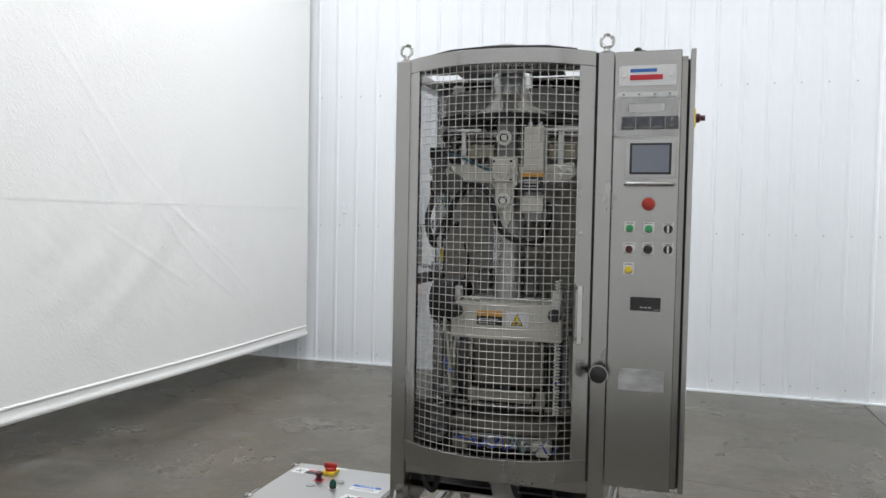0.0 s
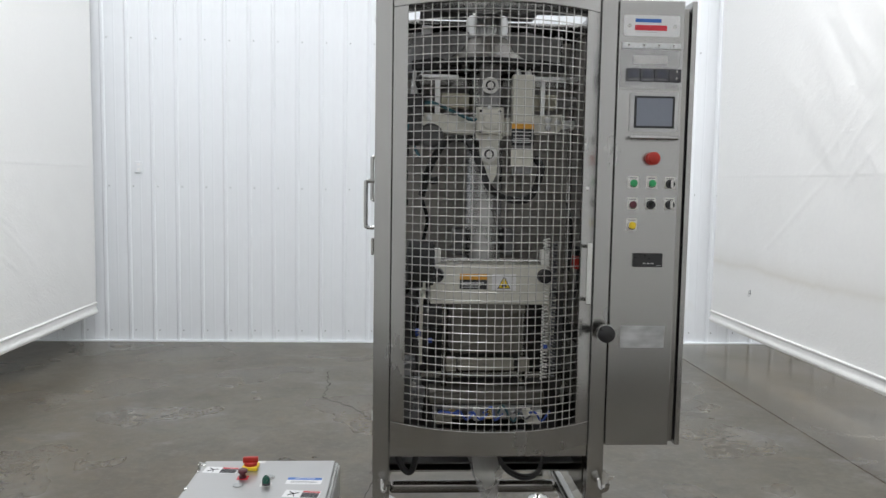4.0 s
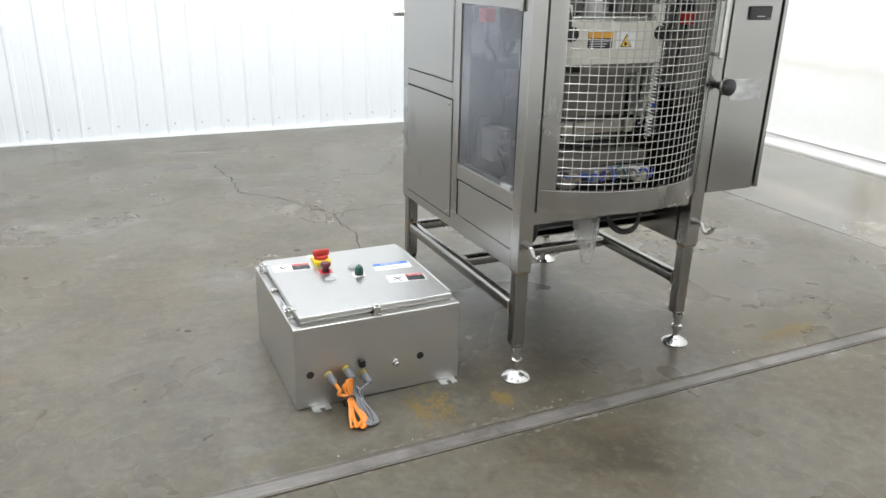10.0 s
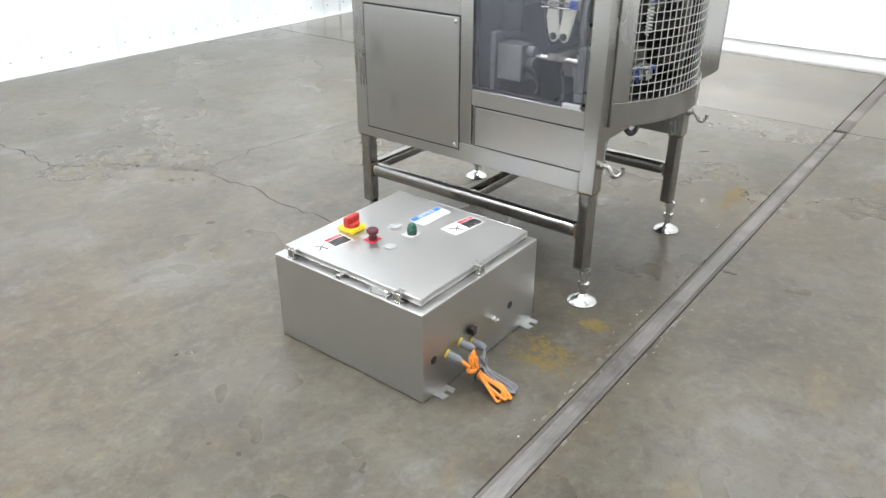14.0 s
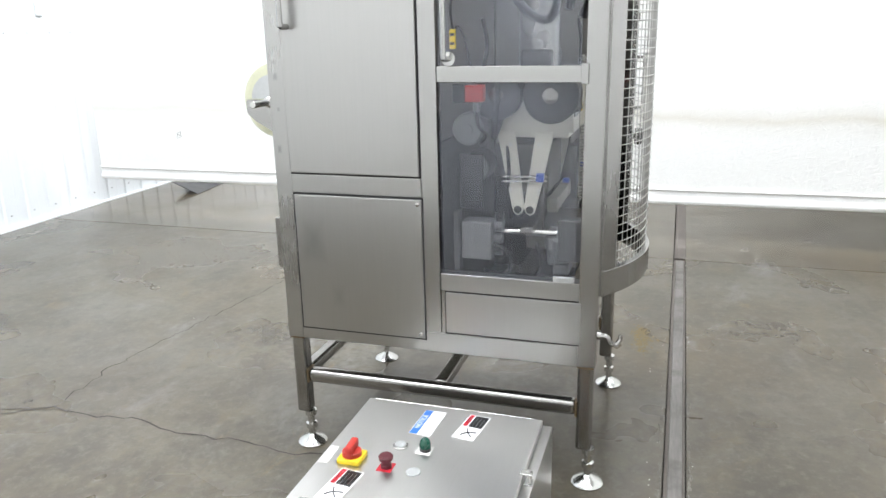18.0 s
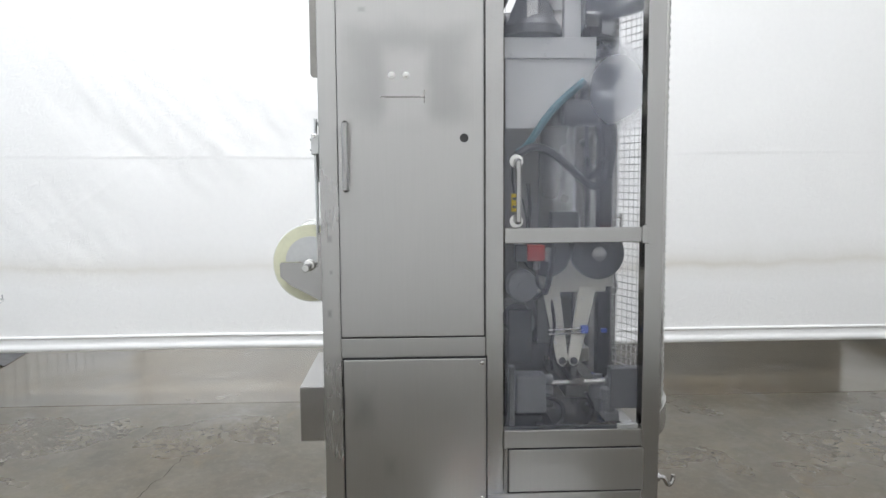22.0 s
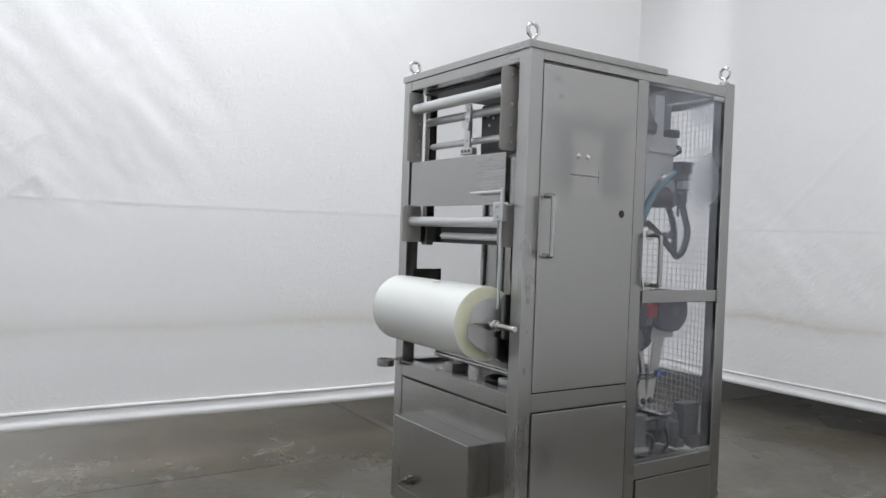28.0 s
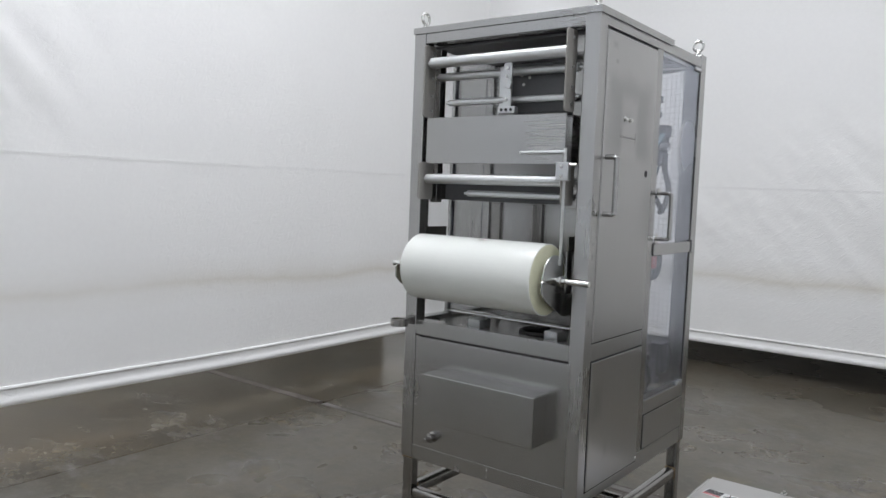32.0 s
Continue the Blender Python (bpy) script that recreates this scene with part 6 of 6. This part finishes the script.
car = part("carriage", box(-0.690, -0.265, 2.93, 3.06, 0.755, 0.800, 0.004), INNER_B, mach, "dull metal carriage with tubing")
part("carriage_face", box(-0.68, -0.28, 2.920, 2.932, 0.700, 0.752, 0.003), GREY_P, car)
rnd = random.Random(11)
for k in range(9):
    x = -0.665 + 0.045 * k
    part("fitting", box(x, x + rnd.uniform(0.018, 0.036), 2.895, 2.925, 0.700 + rnd.uniform(0, 0.02), 0.735 + rnd.uniform(0, 0.015), 0.003), rnd.choice((ALU, CREAM, CHROME, BLACK_P, BRASS)), car)
for k in range(7):
    x = -0.66 + 0.055 * k
    pts = [(x, 2.90, 0.73), (x + rnd.uniform(0.0, 0.03), 2.875, 0.745 + rnd.uniform(-0.01, 0.02)), (x + rnd.uniform(0.04, 0.07), 2.875, 0.715 + rnd.uniform(-0.01, 0.02)), (x + 0.08, 2.905, 0.735)]
    part("air_tube", hose(pts, 0.0042, None, 6), rnd.choice((BLUE_T, TEAL, BLACK, GREY_C)), car)
for x in (-0.77, -0.735):
    part("regulator", lathe([(0.016, 0), (0.022, 0.01), (0.022, 0.05), (0.028, 0.055), (0.028, 0.09), (0.014, 0.10), (0.014, 0.13)], (x, 2.93 + 0.03 * (x > -0.75), 0.72), "Z", 16), MOTOR, mach, "small air regulator")
part("valve", box(-0.80, -0.72, 2.90, 2.95, 0.705, 0.735, 0.004), MOTOR, mach)
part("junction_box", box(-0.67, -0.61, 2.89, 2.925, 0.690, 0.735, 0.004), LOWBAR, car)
part("junction_box", box(-0.335, -0.285, 2.89, 2.925, 0.690, 0.735, 0.004), CREAM, car)
part("blue_clip", box(-0.70, -0.685, 2.92, 2.94, 0.985, 1.0, 0.003), BLUE_T, mach)
part("blue_clip", box(-0.275, -0.26, 2.92, 2.94, 0.965, 0.98, 0.003), BLUE_T, mach)

# parts seen through the clear side door
SX = -0.752
fun = part("hopper_side", slab_poly([(3.280, 1.930), (2.985, 1.930), (2.985, 1.825), (3.05, 1.825), (3.165, 1.682), (3.280, 1.682)], "x", SX, SX + 0.004), GREY_L, mach, "pale grey folded side sheet")
flg = part("hopper_flange", box(SX - 0.014, SX - 0.001, 2.985, 3.285, 1.905, 1.972, 0.002), GREY_L, fun)
for y, z in ((3.165, 1.955), (3.140, 1.955), (3.150, 1.918), (3.02, 1.918), (3.26, 1.918)):
    part("bolt", lathe([(0.007, 0), (0.007, 0.004), (0.004, 0.005)], (SX - 0.014, y, z), "-X", 10), ALU, flg)
part("upper_ring", lathe([(0.070, 1.978), (0.092, 1.982), (0.094, 2.010), (0.086, 2.022), (0.078, 2.030), (0.070, 2.060), (0.052, 2.100), (0.046, 2.140)], (-0.715, 3.188, 0), "Z", 32), GREY_D, mach, "dark rubber bellows")
part("inner_post", box(-0.735, -0.70, 3.030, 3.085, 1.972, 2.142, 0.002), GREY_L, mach)
for y, r in ((3.142, 0.076), (2.972, 0.086)):
    wh = part("belt_wheel", lathe([(r - 0.012, -0.05), (r, -0.045), (r, 0.045), (r - 0.012, 0.05), (0.03, 0.046), (0.03, 0.05)], (-0.73, y, 1.268), "-X", 36), BLACK, mach, "black rubber wheel with a bright hub")
    part("hub", lathe([(0.024, 0), (0.024, 0.008), (0.019, 0.010), (0.019, 0.014), (0.010, 0.016), (0.010, 0.020), (0.0001, 0.020)], (-0.78, y, 1.268), "-X", 20), STEEL_DARK, wh)
part("side_plate", slab_poly([(3.17, 1.255), (2.915, 1.255), (2.905, 1.15), (3.12, 1.15), (3.14, 1.20), (3.17, 1.20)], "x", -0.722, -0.712), CREAM, mach, "cream side plate")
for x in (-0.728, -0.232):
    for s, yt, yb in ((1, 3.122, 3.081), (-1, 2.996, 3.041)):
        pts = [(yt + 0.029, 1.150), (yt - 0.029, 1.150), (yb - 0.020, 0.905), (yb - 0.014, 0.885), (yb, 0.876), (yb + 0.014, 0.885), (yb + 0.020, 0.905)]
        fing = part("jaw_finger", slab_poly(pts, "x", x, x + 0.010, bev=0.001), CREAM, mach, "tapered pale jaw arm")
        part("pivot", lathe([(0.013, 0), (0.013, 0.004), (0.007, 0.005)], (x, yb, 0.896), "-X", 14), BLACK_P, fing)
        for z in (1.11, 0.96):
            part("bolt", lathe([(0.006, 0), (0.006, 0.004), (0.003, 0.005)], (x, yt * 0.6 + yb * 0.4, z), "-X", 8), ALU, fing)
part("tie_rod", rod((-0.735, 3.13, 1.005), (-0.735, 2.985, 1.01), 0.004, None, 8), STEEL_DARK, mach)
part("tie_rod", rod((-0.735, 3.13, 0.990), (-0.735, 2.985, 0.995), 0.004, None, 8), STEEL_DARK, mach)
part("blue_clip", box(-0.745, -0.725, 2.995, 3.02, 0.993, 1.020, 0.003), BLUE_T, mach)
gb = part("gear_motor", box(-0.815, -0.74, 3.150, 3.250, 0.742, 0.868, 0.004), MOTOR, mach, "grey cast motor block")
for z in (0.765, 0.805, 0.845):
    part("terminal", rod((-0.77, 3.150, z), (-0.77, 3.122, z), 0.017, None, 14, bev=0.003), MOTOR, gb)
part("drive_shaft", rod((-0.752, 3.13, 0.826), (-0.752, 2.93, 0.830), 0.010, None, 14), CHROME, mach, "bright round drive shaft")
gb2 = part("gear_motor", box(-0.815, -0.762, 2.835, 2.935, 0.752, 0.888, 0.004), GREY_D, mach, "dark grey cast motor block")
part("terminal", rod((-0.75, 2.935, 0.80), (-0.75, 2.96, 0.80), 0.014, None, 14), GREY_P, gb2)
part("motor_bracket", box(-0.82, -0.78, 3.255, 3.275, 0.70, 0.90, 0.002), MOTOR, mach)
il = part("interlock_switch", box(-0.86, -0.82, 3.165, 3.222, 1.255, 1.305, 0.004), RED, mach, "red safety interlock switch")
part("switch_body", box(-0.858, -0.822, 3.222, 3.262, 1.252, 1.308, 0.003), BLACK_P, il)
part("gland", rod((-0.84, 3.19, 1.255), (-0.84, 3.19, 1.225), 0.011, None, 12), GREY_P, il)
part("switch_cable", hose([(-0.84, 3.19, 1.225), (-0.84, 3.185, 1.18), (-0.82, 3.165, 1.15), (-0.80, 3.19, 1.12)], 0.006), BLACK, il)
mt = part("small_motor", lathe([(0.052, -0.06), (0.052, 0.0), (0.046, 0.004), (0.046, 0.010), (0.018, 0.012), (0.018, 0.018), (0.0001, 0.018)], (-0.80, 3.228, 1.165), "-X", 20), MOTOR, mach, "small round motor")
part("lower_motor", rod((-0.74, 3.225, 1.03), (-0.62, 3.225, 1.03), 0.05, None, 20, bev=0.006), MOTOR, mach)
part("link_plate", box(-0.76, -0.75, 3.19, 3.27, 0.90, 1.08, 0.002), BLACK_P, mach)


def side_hose(pts, xs, r, m, label=""):
    """A hose seen from the side: y and z pairs."""
    part("hose", hose([(xs[k % len(xs)], y, z) for k, (y, z) in enumerate(pts)], r), m, mach, label)


side_hose([(3.250, 1.590), (3.20, 1.618), (3.14, 1.605), (3.08, 1.555), (3.03, 1.508), (2.985, 1.492), (2.958, 1.525), (2.952, 1.60), (2.958, 1.68), (2.985, 1.75)], (-0.80, -0.81, -0.79), 0.013, BLACK, "black air hose")
side_hose([(3.245, 1.60), (3.21, 1.63), (3.13, 1.74), (3.03, 1.83)], (-0.79, -0.80), 0.012, TEAL)
side_hose([(3.02, 1.90), (2.985, 1.935), (2.955, 1.945), (2.945, 1.925), (2.99, 1.90)], (-0.74, -0.75), 0.008, BLACK)
part("dark_drive", rod((-0.70, 3.085, 1.735), (-0.70, 2.925, 1.735), 0.045, None, 20, bev=0.01), GREY_D, mach, "dark round drive behind the clear door")
side_hose([(3.15, 0.79), (3.10, 0.77), (3.09, 0.72), (3.12, 0.69), (3.18, 0.70)], (-0.79, -0.80), 0.008, BLACK)
side_hose([(3.01, 0.80), (2.99, 0.74), (3.01, 0.69), (3.03, 0.68)], (-0.78, -0.79), 0.007, BLACK)
side_hose([(3.262, 1.43), (3.255, 1.48), (3.23, 1.44), (3.215, 1.37), (3.20, 1.33)], (-0.82,), 0.003, BLACK)
tag = part("cable_tag", box(-0.846, -0.838, 3.252, 3.272, 1.412, 1.470, 0.002), YELLOW, mach, "yellow and black cable tag")
for z in (1.424, 1.450):
    part("print_bar", box(-0.8475, -0.846, 3.255, 3.269, z, z + 0.008, 0), BLACK_P, tag)
part("cable", hose([(-0.842, 3.262, 1.47), (-0.84, 3.268, 1.53), (-0.82, 3.265, 1.58)], 0.004), BLACK, tag)
fil = part("air_filter", lathe([(0.018, 0), (0.028, 0.012), (0.028, 0.10), (0.034, 0.105), (0.034, 0.15), (0.02, 0.155)], (-0.76, 2.945, 1.70), "Z", 18), GREY_D, mach, "air filter bowl")
part("filter_head", box(-0.795, -0.725, 2.91, 2.98, 1.83, 1.88, 0.005), BLACK_P, fil)

# under the body: film tail, hoses, tray
b = bmesh.new()
rows = []
rnd = random.Random(4)
for j in range(15):
    z = 0.62 - 0.020 * j
    w = 0.072 * (1 - j / 15) ** 0.75 + 0.010
    row = []
    for i in range(21):
        a = 2 * math.pi * i / 21
        cr = 1 + 0.30 * noise.noise((math.cos(a) * 2.2, math.sin(a) * 2.2, j * 0.32)) + rnd.uniform(-0.06, 0.06)
        row.append(b.verts.new((TX + 0.010 + 0.002 * j + w * cr * math.cos(a), 2.99 + 0.42 * w * cr * math.sin(a), z)))
    rows.append(row)
for u, v in zip(rows, rows[1:]):
    for i in range(21):
        b.faces.new((u[i], u[(i + 1) % 21], v[(i + 1) % 21], v[i]))
part("film_tail", b, TUBE_CLEAR, mach, "crumpled clear film tail hanging below the jaws")
part("outlet_chute", slab_poly([(-0.66, 0.655), (-0.30, 0.655), (-0.35, 0.60), (-0.62, 0.60)], "y", 2.90, 3.10), STEEL_DARK, mach)
for k, dz in ((0, 0.0), (1, 0.012)):
    part("hanging_hose", hose([(-0.46 + 0.01 * k, 2.93, 0.66), (-0.42, 2.92, 0.540 - dz), (-0.345, 2.92, 0.487 - dz), (-0.275, 2.925, 0.515 - dz), (-0.26, 2.95, 0.65)], 0.0065), BLACK, mach, "dark hose hanging below the body")
part("hanging_hose", hose([(-0.83, 2.95, 0.62), (-0.79, 2.93, 0.52), (-0.755, 2.93, 0.50), (-0.735, 2.94, 0.58), (-0.73, 2.97, 0.66)], 0.012), BLACK, mach, "thick black hose below the body")
part("lower_sheet", box(XR - 0.060, XR - 0.052, 2.866, 3.30, 0.436, 0.66, 0.001), STEEL_DARK, mach)
part("lower_sheet", box(XL + 0.052, XL + 0.060, 2.866, 3.30, 0.436, 0.66, 0.001), STEEL_DARK, mach)

# assumed pan, added to keep light off the floor under the machine
part("light_block_pan", box(XL + 0.06, XR - 0.06, 3.08, YB - 0.054, 0.440, 0.446, 0.001), STEEL_DARK, mach, "added dark pan that blocks light through the body")

# ---- rear compartment ----
part("rear_partition", box(XL + 0.05, XR - 0.05, 3.335, 3.343, 0.50, 2.142, 0.001), STEEL_V, mach)
for x in (-0.62, -0.404, -0.185):
    part("stiffener", box(x, x + 0.045, 3.343, 3.36, 1.02, 1.56, 0.002), STEEL_DARK, mach)
tray = part("rear_tray", box(XL + 0.05, XR - 0.05, 3.345, YB - 0.052, 0.985, 1.003, 0.001), STEEL_DARK, mach, "dark shiny tray below the film roll")
part("rubber_ring", torus((-0.62, 3.70, 1.012), 0.075, 0.010, "Z", None, 32, 8), BLACK, tray)
for x, y in ((-0.30, 3.79), (-0.55, 3.80), (-0.80, 3.79)):
    part("bolt", lathe([(0.007, 0), (0.007, 0.005), (0.004, 0.006)], (x, y, 1.003), "Z", 10), ALU, tray)
for x in (-0.37, -0.72):
    part("roll_rest", box(x - 0.028, x + 0.028, 3.72, 3.80, 1.003, 1.040, 0.003), ALU, mach)
part("roll_rest_bar", rod((-0.22, 3.76, 1.055), (-0.80, 3.76, 1.055), 0.012, None, 14), CHROME, mach)
# dark sheet added below the roof to stand for the shade there
part("added_rear_shade", box(XL + 0.05, XR - 0.05, 3.36, 3.80, 2.125, 2.135, 0.001), GREY_D, mach)
part("side_rail", box(XR - 0.032, XR - 0.0125, 3.362, YB - P - 0.002, 1.512, 1.604, 0.002), STEEL_DARK, mach, "dull steel rail across the clear side panel")
# brackets and rollers that lead the film
for x in (-0.142, -0.790):
    br = part("roller_bracket", slab_poly(round_rect(*((3.835, 3.906) if x < -0.5 else (3.818, 3.886)), 1.842, 2.128, 0.012), "x", x, x + 0.006), INNER, mach, "dull steel roller bracket plate")
    for z in (2.10, 2.00, 1.93, 1.87):
        part("bolt", lathe([(0.006, 0), (0.006, 0.004), (0.003, 0.005)], (x, 3.862 if x < -0.5 else 3.835, z), "-X", 8), ALU, br)
    part("roller_bracket", slab_poly(round_rect(3.81, 3.900, 1.512, 1.662, 0.014), "x", x, x + 0.006), INNER, mach)
    part("bracket_post", box(x - 0.004, x + 0.030, 3.750, 3.788, 1.50, 2.13, 0.002), STEEL_DARK, mach)


def roller(x0, x1, y, z, r, m=None):
    b = lathe([(r * 0.45, x0 - 0.016), (r * 0.45, x0), (r, x0), (r, x1), (r * 0.45, x1), (r * 0.45, x1 + 0.016)], (0, y, z), "X", 24)
    part("roller", b, m or ALU, mach, "bare aluminium film roller")


roller(-0.770, -0.160, 3.862, 2.056, 0.0215)
roller(-0.780, -0.145, 3.79, 2.010, 0.016)
roller(-0.780, -0.215, 3.81, 1.902, 0.0125)
roller(-0.770, -0.155, 3.862, 1.596, 0.0195)
roller(-0.770, -0.335, 3.825, 1.542, 0.0125)
part("cover_plate", box(-0.780, -0.150, 3.866, 3.870, 1.657, 1.838, 0.001), STEEL_H, mach, "flat brushed steel cover plate")
part("cover_return", box(-0.780, -0.150, 3.78, 3.866, 1.834, 1.838, 0.001), STEEL_H, mach)
sb = part("sensor_bracket", slab_poly(round_rect(-0.530, -0.496, 1.870, 2.035, 0.004), "y", 3.842, 3.850), ALU, mach, "small slotted sensor bracket")
for z in (2.015, 1.985, 1.90):
    part("bolt", lathe([(0.007, 0), (0.007, 0.005), (0.004, 0.006)], (-0.513, 3.850, z), "Y", 8), CHROME, sb)
part("wing_nut", slab_poly([(-0.540, 1.962), (-0.515, 1.975), (-0.490, 1.965), (-0.500, 1.945), (-0.530, 1.935)], "y", 3.850, 3.862, bev=0.002), ALU, sb)
part("sensor_foot", box(-0.553, -0.478, 3.83, 3.855, 1.848, 1.872, 0.002), ALU, sb)
part("sensor_arm", box(-0.476, -0.455, 3.80, 3.815, 1.86, 2.03, 0.002), ALU, sb)
for k in range(3):
    part("bolt", lathe([(0.006, 0), (0.006, 0.003)], (-0.536 + 0.021 * k, 3.855, 1.860), "Y", 8), BLACK_P, sb)
du = part("dark_unit", box(-0.765, -0.475, 3.64, 3.76, 1.856, 2.045, 0.006), GREY_D, mach, "dark drive unit behind the rollers")
for x, z in ((-0.52, 2.00), (-0.555, 1.99), (-0.53, 1.965)):
    part("bolt", lathe([(0.006, 0), (0.006, 0.003), (0.003, 0.004)], (x, 3.76, z), "Y", 8), WHITE_P, du)
for z in (1.90, 1.97, 2.03):
    part("inner_roller", rod((-0.80, 3.52, z), (-0.50, 3.52, z), 0.014, None, 14), STEEL_DARK, mach)
part("inner_bar", box(-0.80, -0.125, 3.64, 3.70, 1.512, 1.618, 0.003), GREY_D, mach, "dark beam behind the film rollers")
blk = part("clamp_block", box(-0.815, -0.765, 3.880, 3.906, 1.598, 1.664, 0.003), ALU, mach, "small aluminium clamp block")
for z in (1.615, 1.648):
    part("bolt", lathe([(0.006, 0), (0.006, 0.005), (0.003, 0.006)], (-0.79, 3.906, z), "Y", 8), CHROME, blk)
part("thumb_screw", rod((-0.815, 3.893, 1.655), (-0.84, 3.893, 1.655), 0.005, None, 10), CHROME, blk)
part("guide_rod", hose([(-0.61, 3.893, 1.698), (-0.78, 3.893, 1.700), (-0.792, 3.893, 1.696), (-0.795, 3.893, 1.68), (-0.795, 3.893, 1.30)], 0.0055, None, 10, 3), ALU, mach, "bent round guide rod")
# roll carrier arms
for x, s in ((-0.800, -1), (-0.140, 1)):
    pts = [(4.018, 1.246), (4.012, 1.252), (3.935, 1.252), (3.86, 1.252), (3.70, 1.252), (3.70, 1.114), (3.866, 1.114), (3.985, 1.178), (4.016, 1.205)]
    arm = part("roll_arm", slab_poly(pts, "x", x, x + 0.006), STEEL_V, mach, "folded steel arm that carries the film roll")
    disc = [(3.86, 1.254), (3.86, 1.336)] + [(3.918 + 0.082 * math.sin(radians(a)), 1.254 + 0.082 * math.cos(radians(a))) for a in range(-20, 91, 11)]
    part("arm_disc", slab_poly(disc, "x", x - s * 0.010, x - s * 0.010 + 0.005), ALU, arm, "rounded bright steel plate behind the shaft")
    part("arm_upright", slab_poly(round_rect(3.846, 3.892, 1.200, 1.350, 0.010), "x", x + s * 0.022, x + s * 0.022 + 0.005), STEEL_V, arm)
    part("arm_fold", box(min(x, x + s * 0.027), max(x + 0.006, x + s * 0.027), 3.842, 3.847, 1.20, 1.34, 0.001), STEEL_V, arm)
    part("arm_mount", box(x, x + 0.006, 3.70, 3.845, 1.253, 1.40, 0.001), STEEL_DARK, arm)
# cup ring on the rear post
b = torus((-0.085, 3.925, 1.008), 0.034, 0.003, "Z", None, 28, 6)
for z in (1.000, 1.016):
    torus((-0.085, 3.925, z), 0.034, 0.003, "Z", b, 28, 6)
lathe([(0.034, 0.990), (0.036, 0.990), (0.036, 1.018), (0.034, 1.018), (0.034, 0.990)], (-0.085, 3.925, 0), "Z", 28, b)
box(-0.098, -0.072, 3.872, 3.892, 1.014, 1.019, 0.001, b)
part("ring_holder", b, STEEL_DARK, mach, "small steel ring holder")

# film roll with its shaft
roll = thing("film_roll", (-0.46, 3.918, 1.257), "large roll of clear packaging film on a steel shaft", "film roll")
FZ, FYY, FR = 1.246, 3.918, 0.129
part("film", lathe([(FR - 0.002, -0.762), (FR, -0.760), (FR, -0.184), (FR - 0.002, -0.182)], (0, FYY, FZ), "X", 64), FILM, roll)
for x, d in ((-0.7625, "-X"), (-0.1815, "X")):
    b = bmesh.new()
    prof = []
    rr = FR - 0.003
    k = 0
    while rr > 0.046:
        prof.append((rr, 0.0005 * (k % 2)))
        rr -= 0.006
        k += 1
    prof.append((0.044, 0.0))
    prof.append((0.044, -0.01))
    ring = lathe(prof[::-1], (x, FYY, FZ), d, 48)
    part("film_end", ring, FILM_END, roll, "pale yellow end face of wound film layers")
    part("core", lathe([(0.0435, -0.02), (0.0435, 0.004), (0.036, 0.004), (0.036, -0.02)], (x, FYY, FZ), d, 32), CARD, roll)
    part("chuck", lathe([(0.036, -0.01), (0.036, 0.006), (0.020, 0.018), (0.020, 0.026), (0.012, 0.026)], (x, FYY, FZ), d, 24), ALU, roll)
    part("collar", lathe([(0.020, 0.046), (0.020, 0.058), (0.016, 0.060), (0.016, 0.074), (0.011, 0.075)], (x, FYY, FZ), d, 8), CHROME, roll)
part("shaft", rod((-0.925, FYY, FZ), (-0.040, FYY, FZ), 0.011, None, 18, bev=0.002), CHROME, roll, "bright steel shaft")
part("tape_mark", box(-0.52, -0.49, FYY + 0.02, FYY + 0.05, FZ + 0.1268, FZ + 0.1296, 0.0005), WHITE_P, roll)

# dark curled mat lying beyond the curtain
b = bmesh.new()
rows = []
for i in range(9):
    u = i / 8
    rows.append([b.verts.new((2.95 + 0.75 * u, 6.95 + 0.28 * v + 0.1 * u, 0.004 + 0.11 * (1 - u) ** 2 * v)) for v in (0, 0.5, 1)])
for p, q in zip(rows, rows[1:]):
    for k in range(2):
        b.faces.new((p[k], q[k], q[k + 1], p[k + 1]))
mt2 = solo("floor_mat", b, BLACK, (3.3, 7.1, 0), "dark rubber mat curled up at one corner on the floor", "mat")
mt2.modifiers.new("thickness", "SOLIDIFY").thickness = 0.006
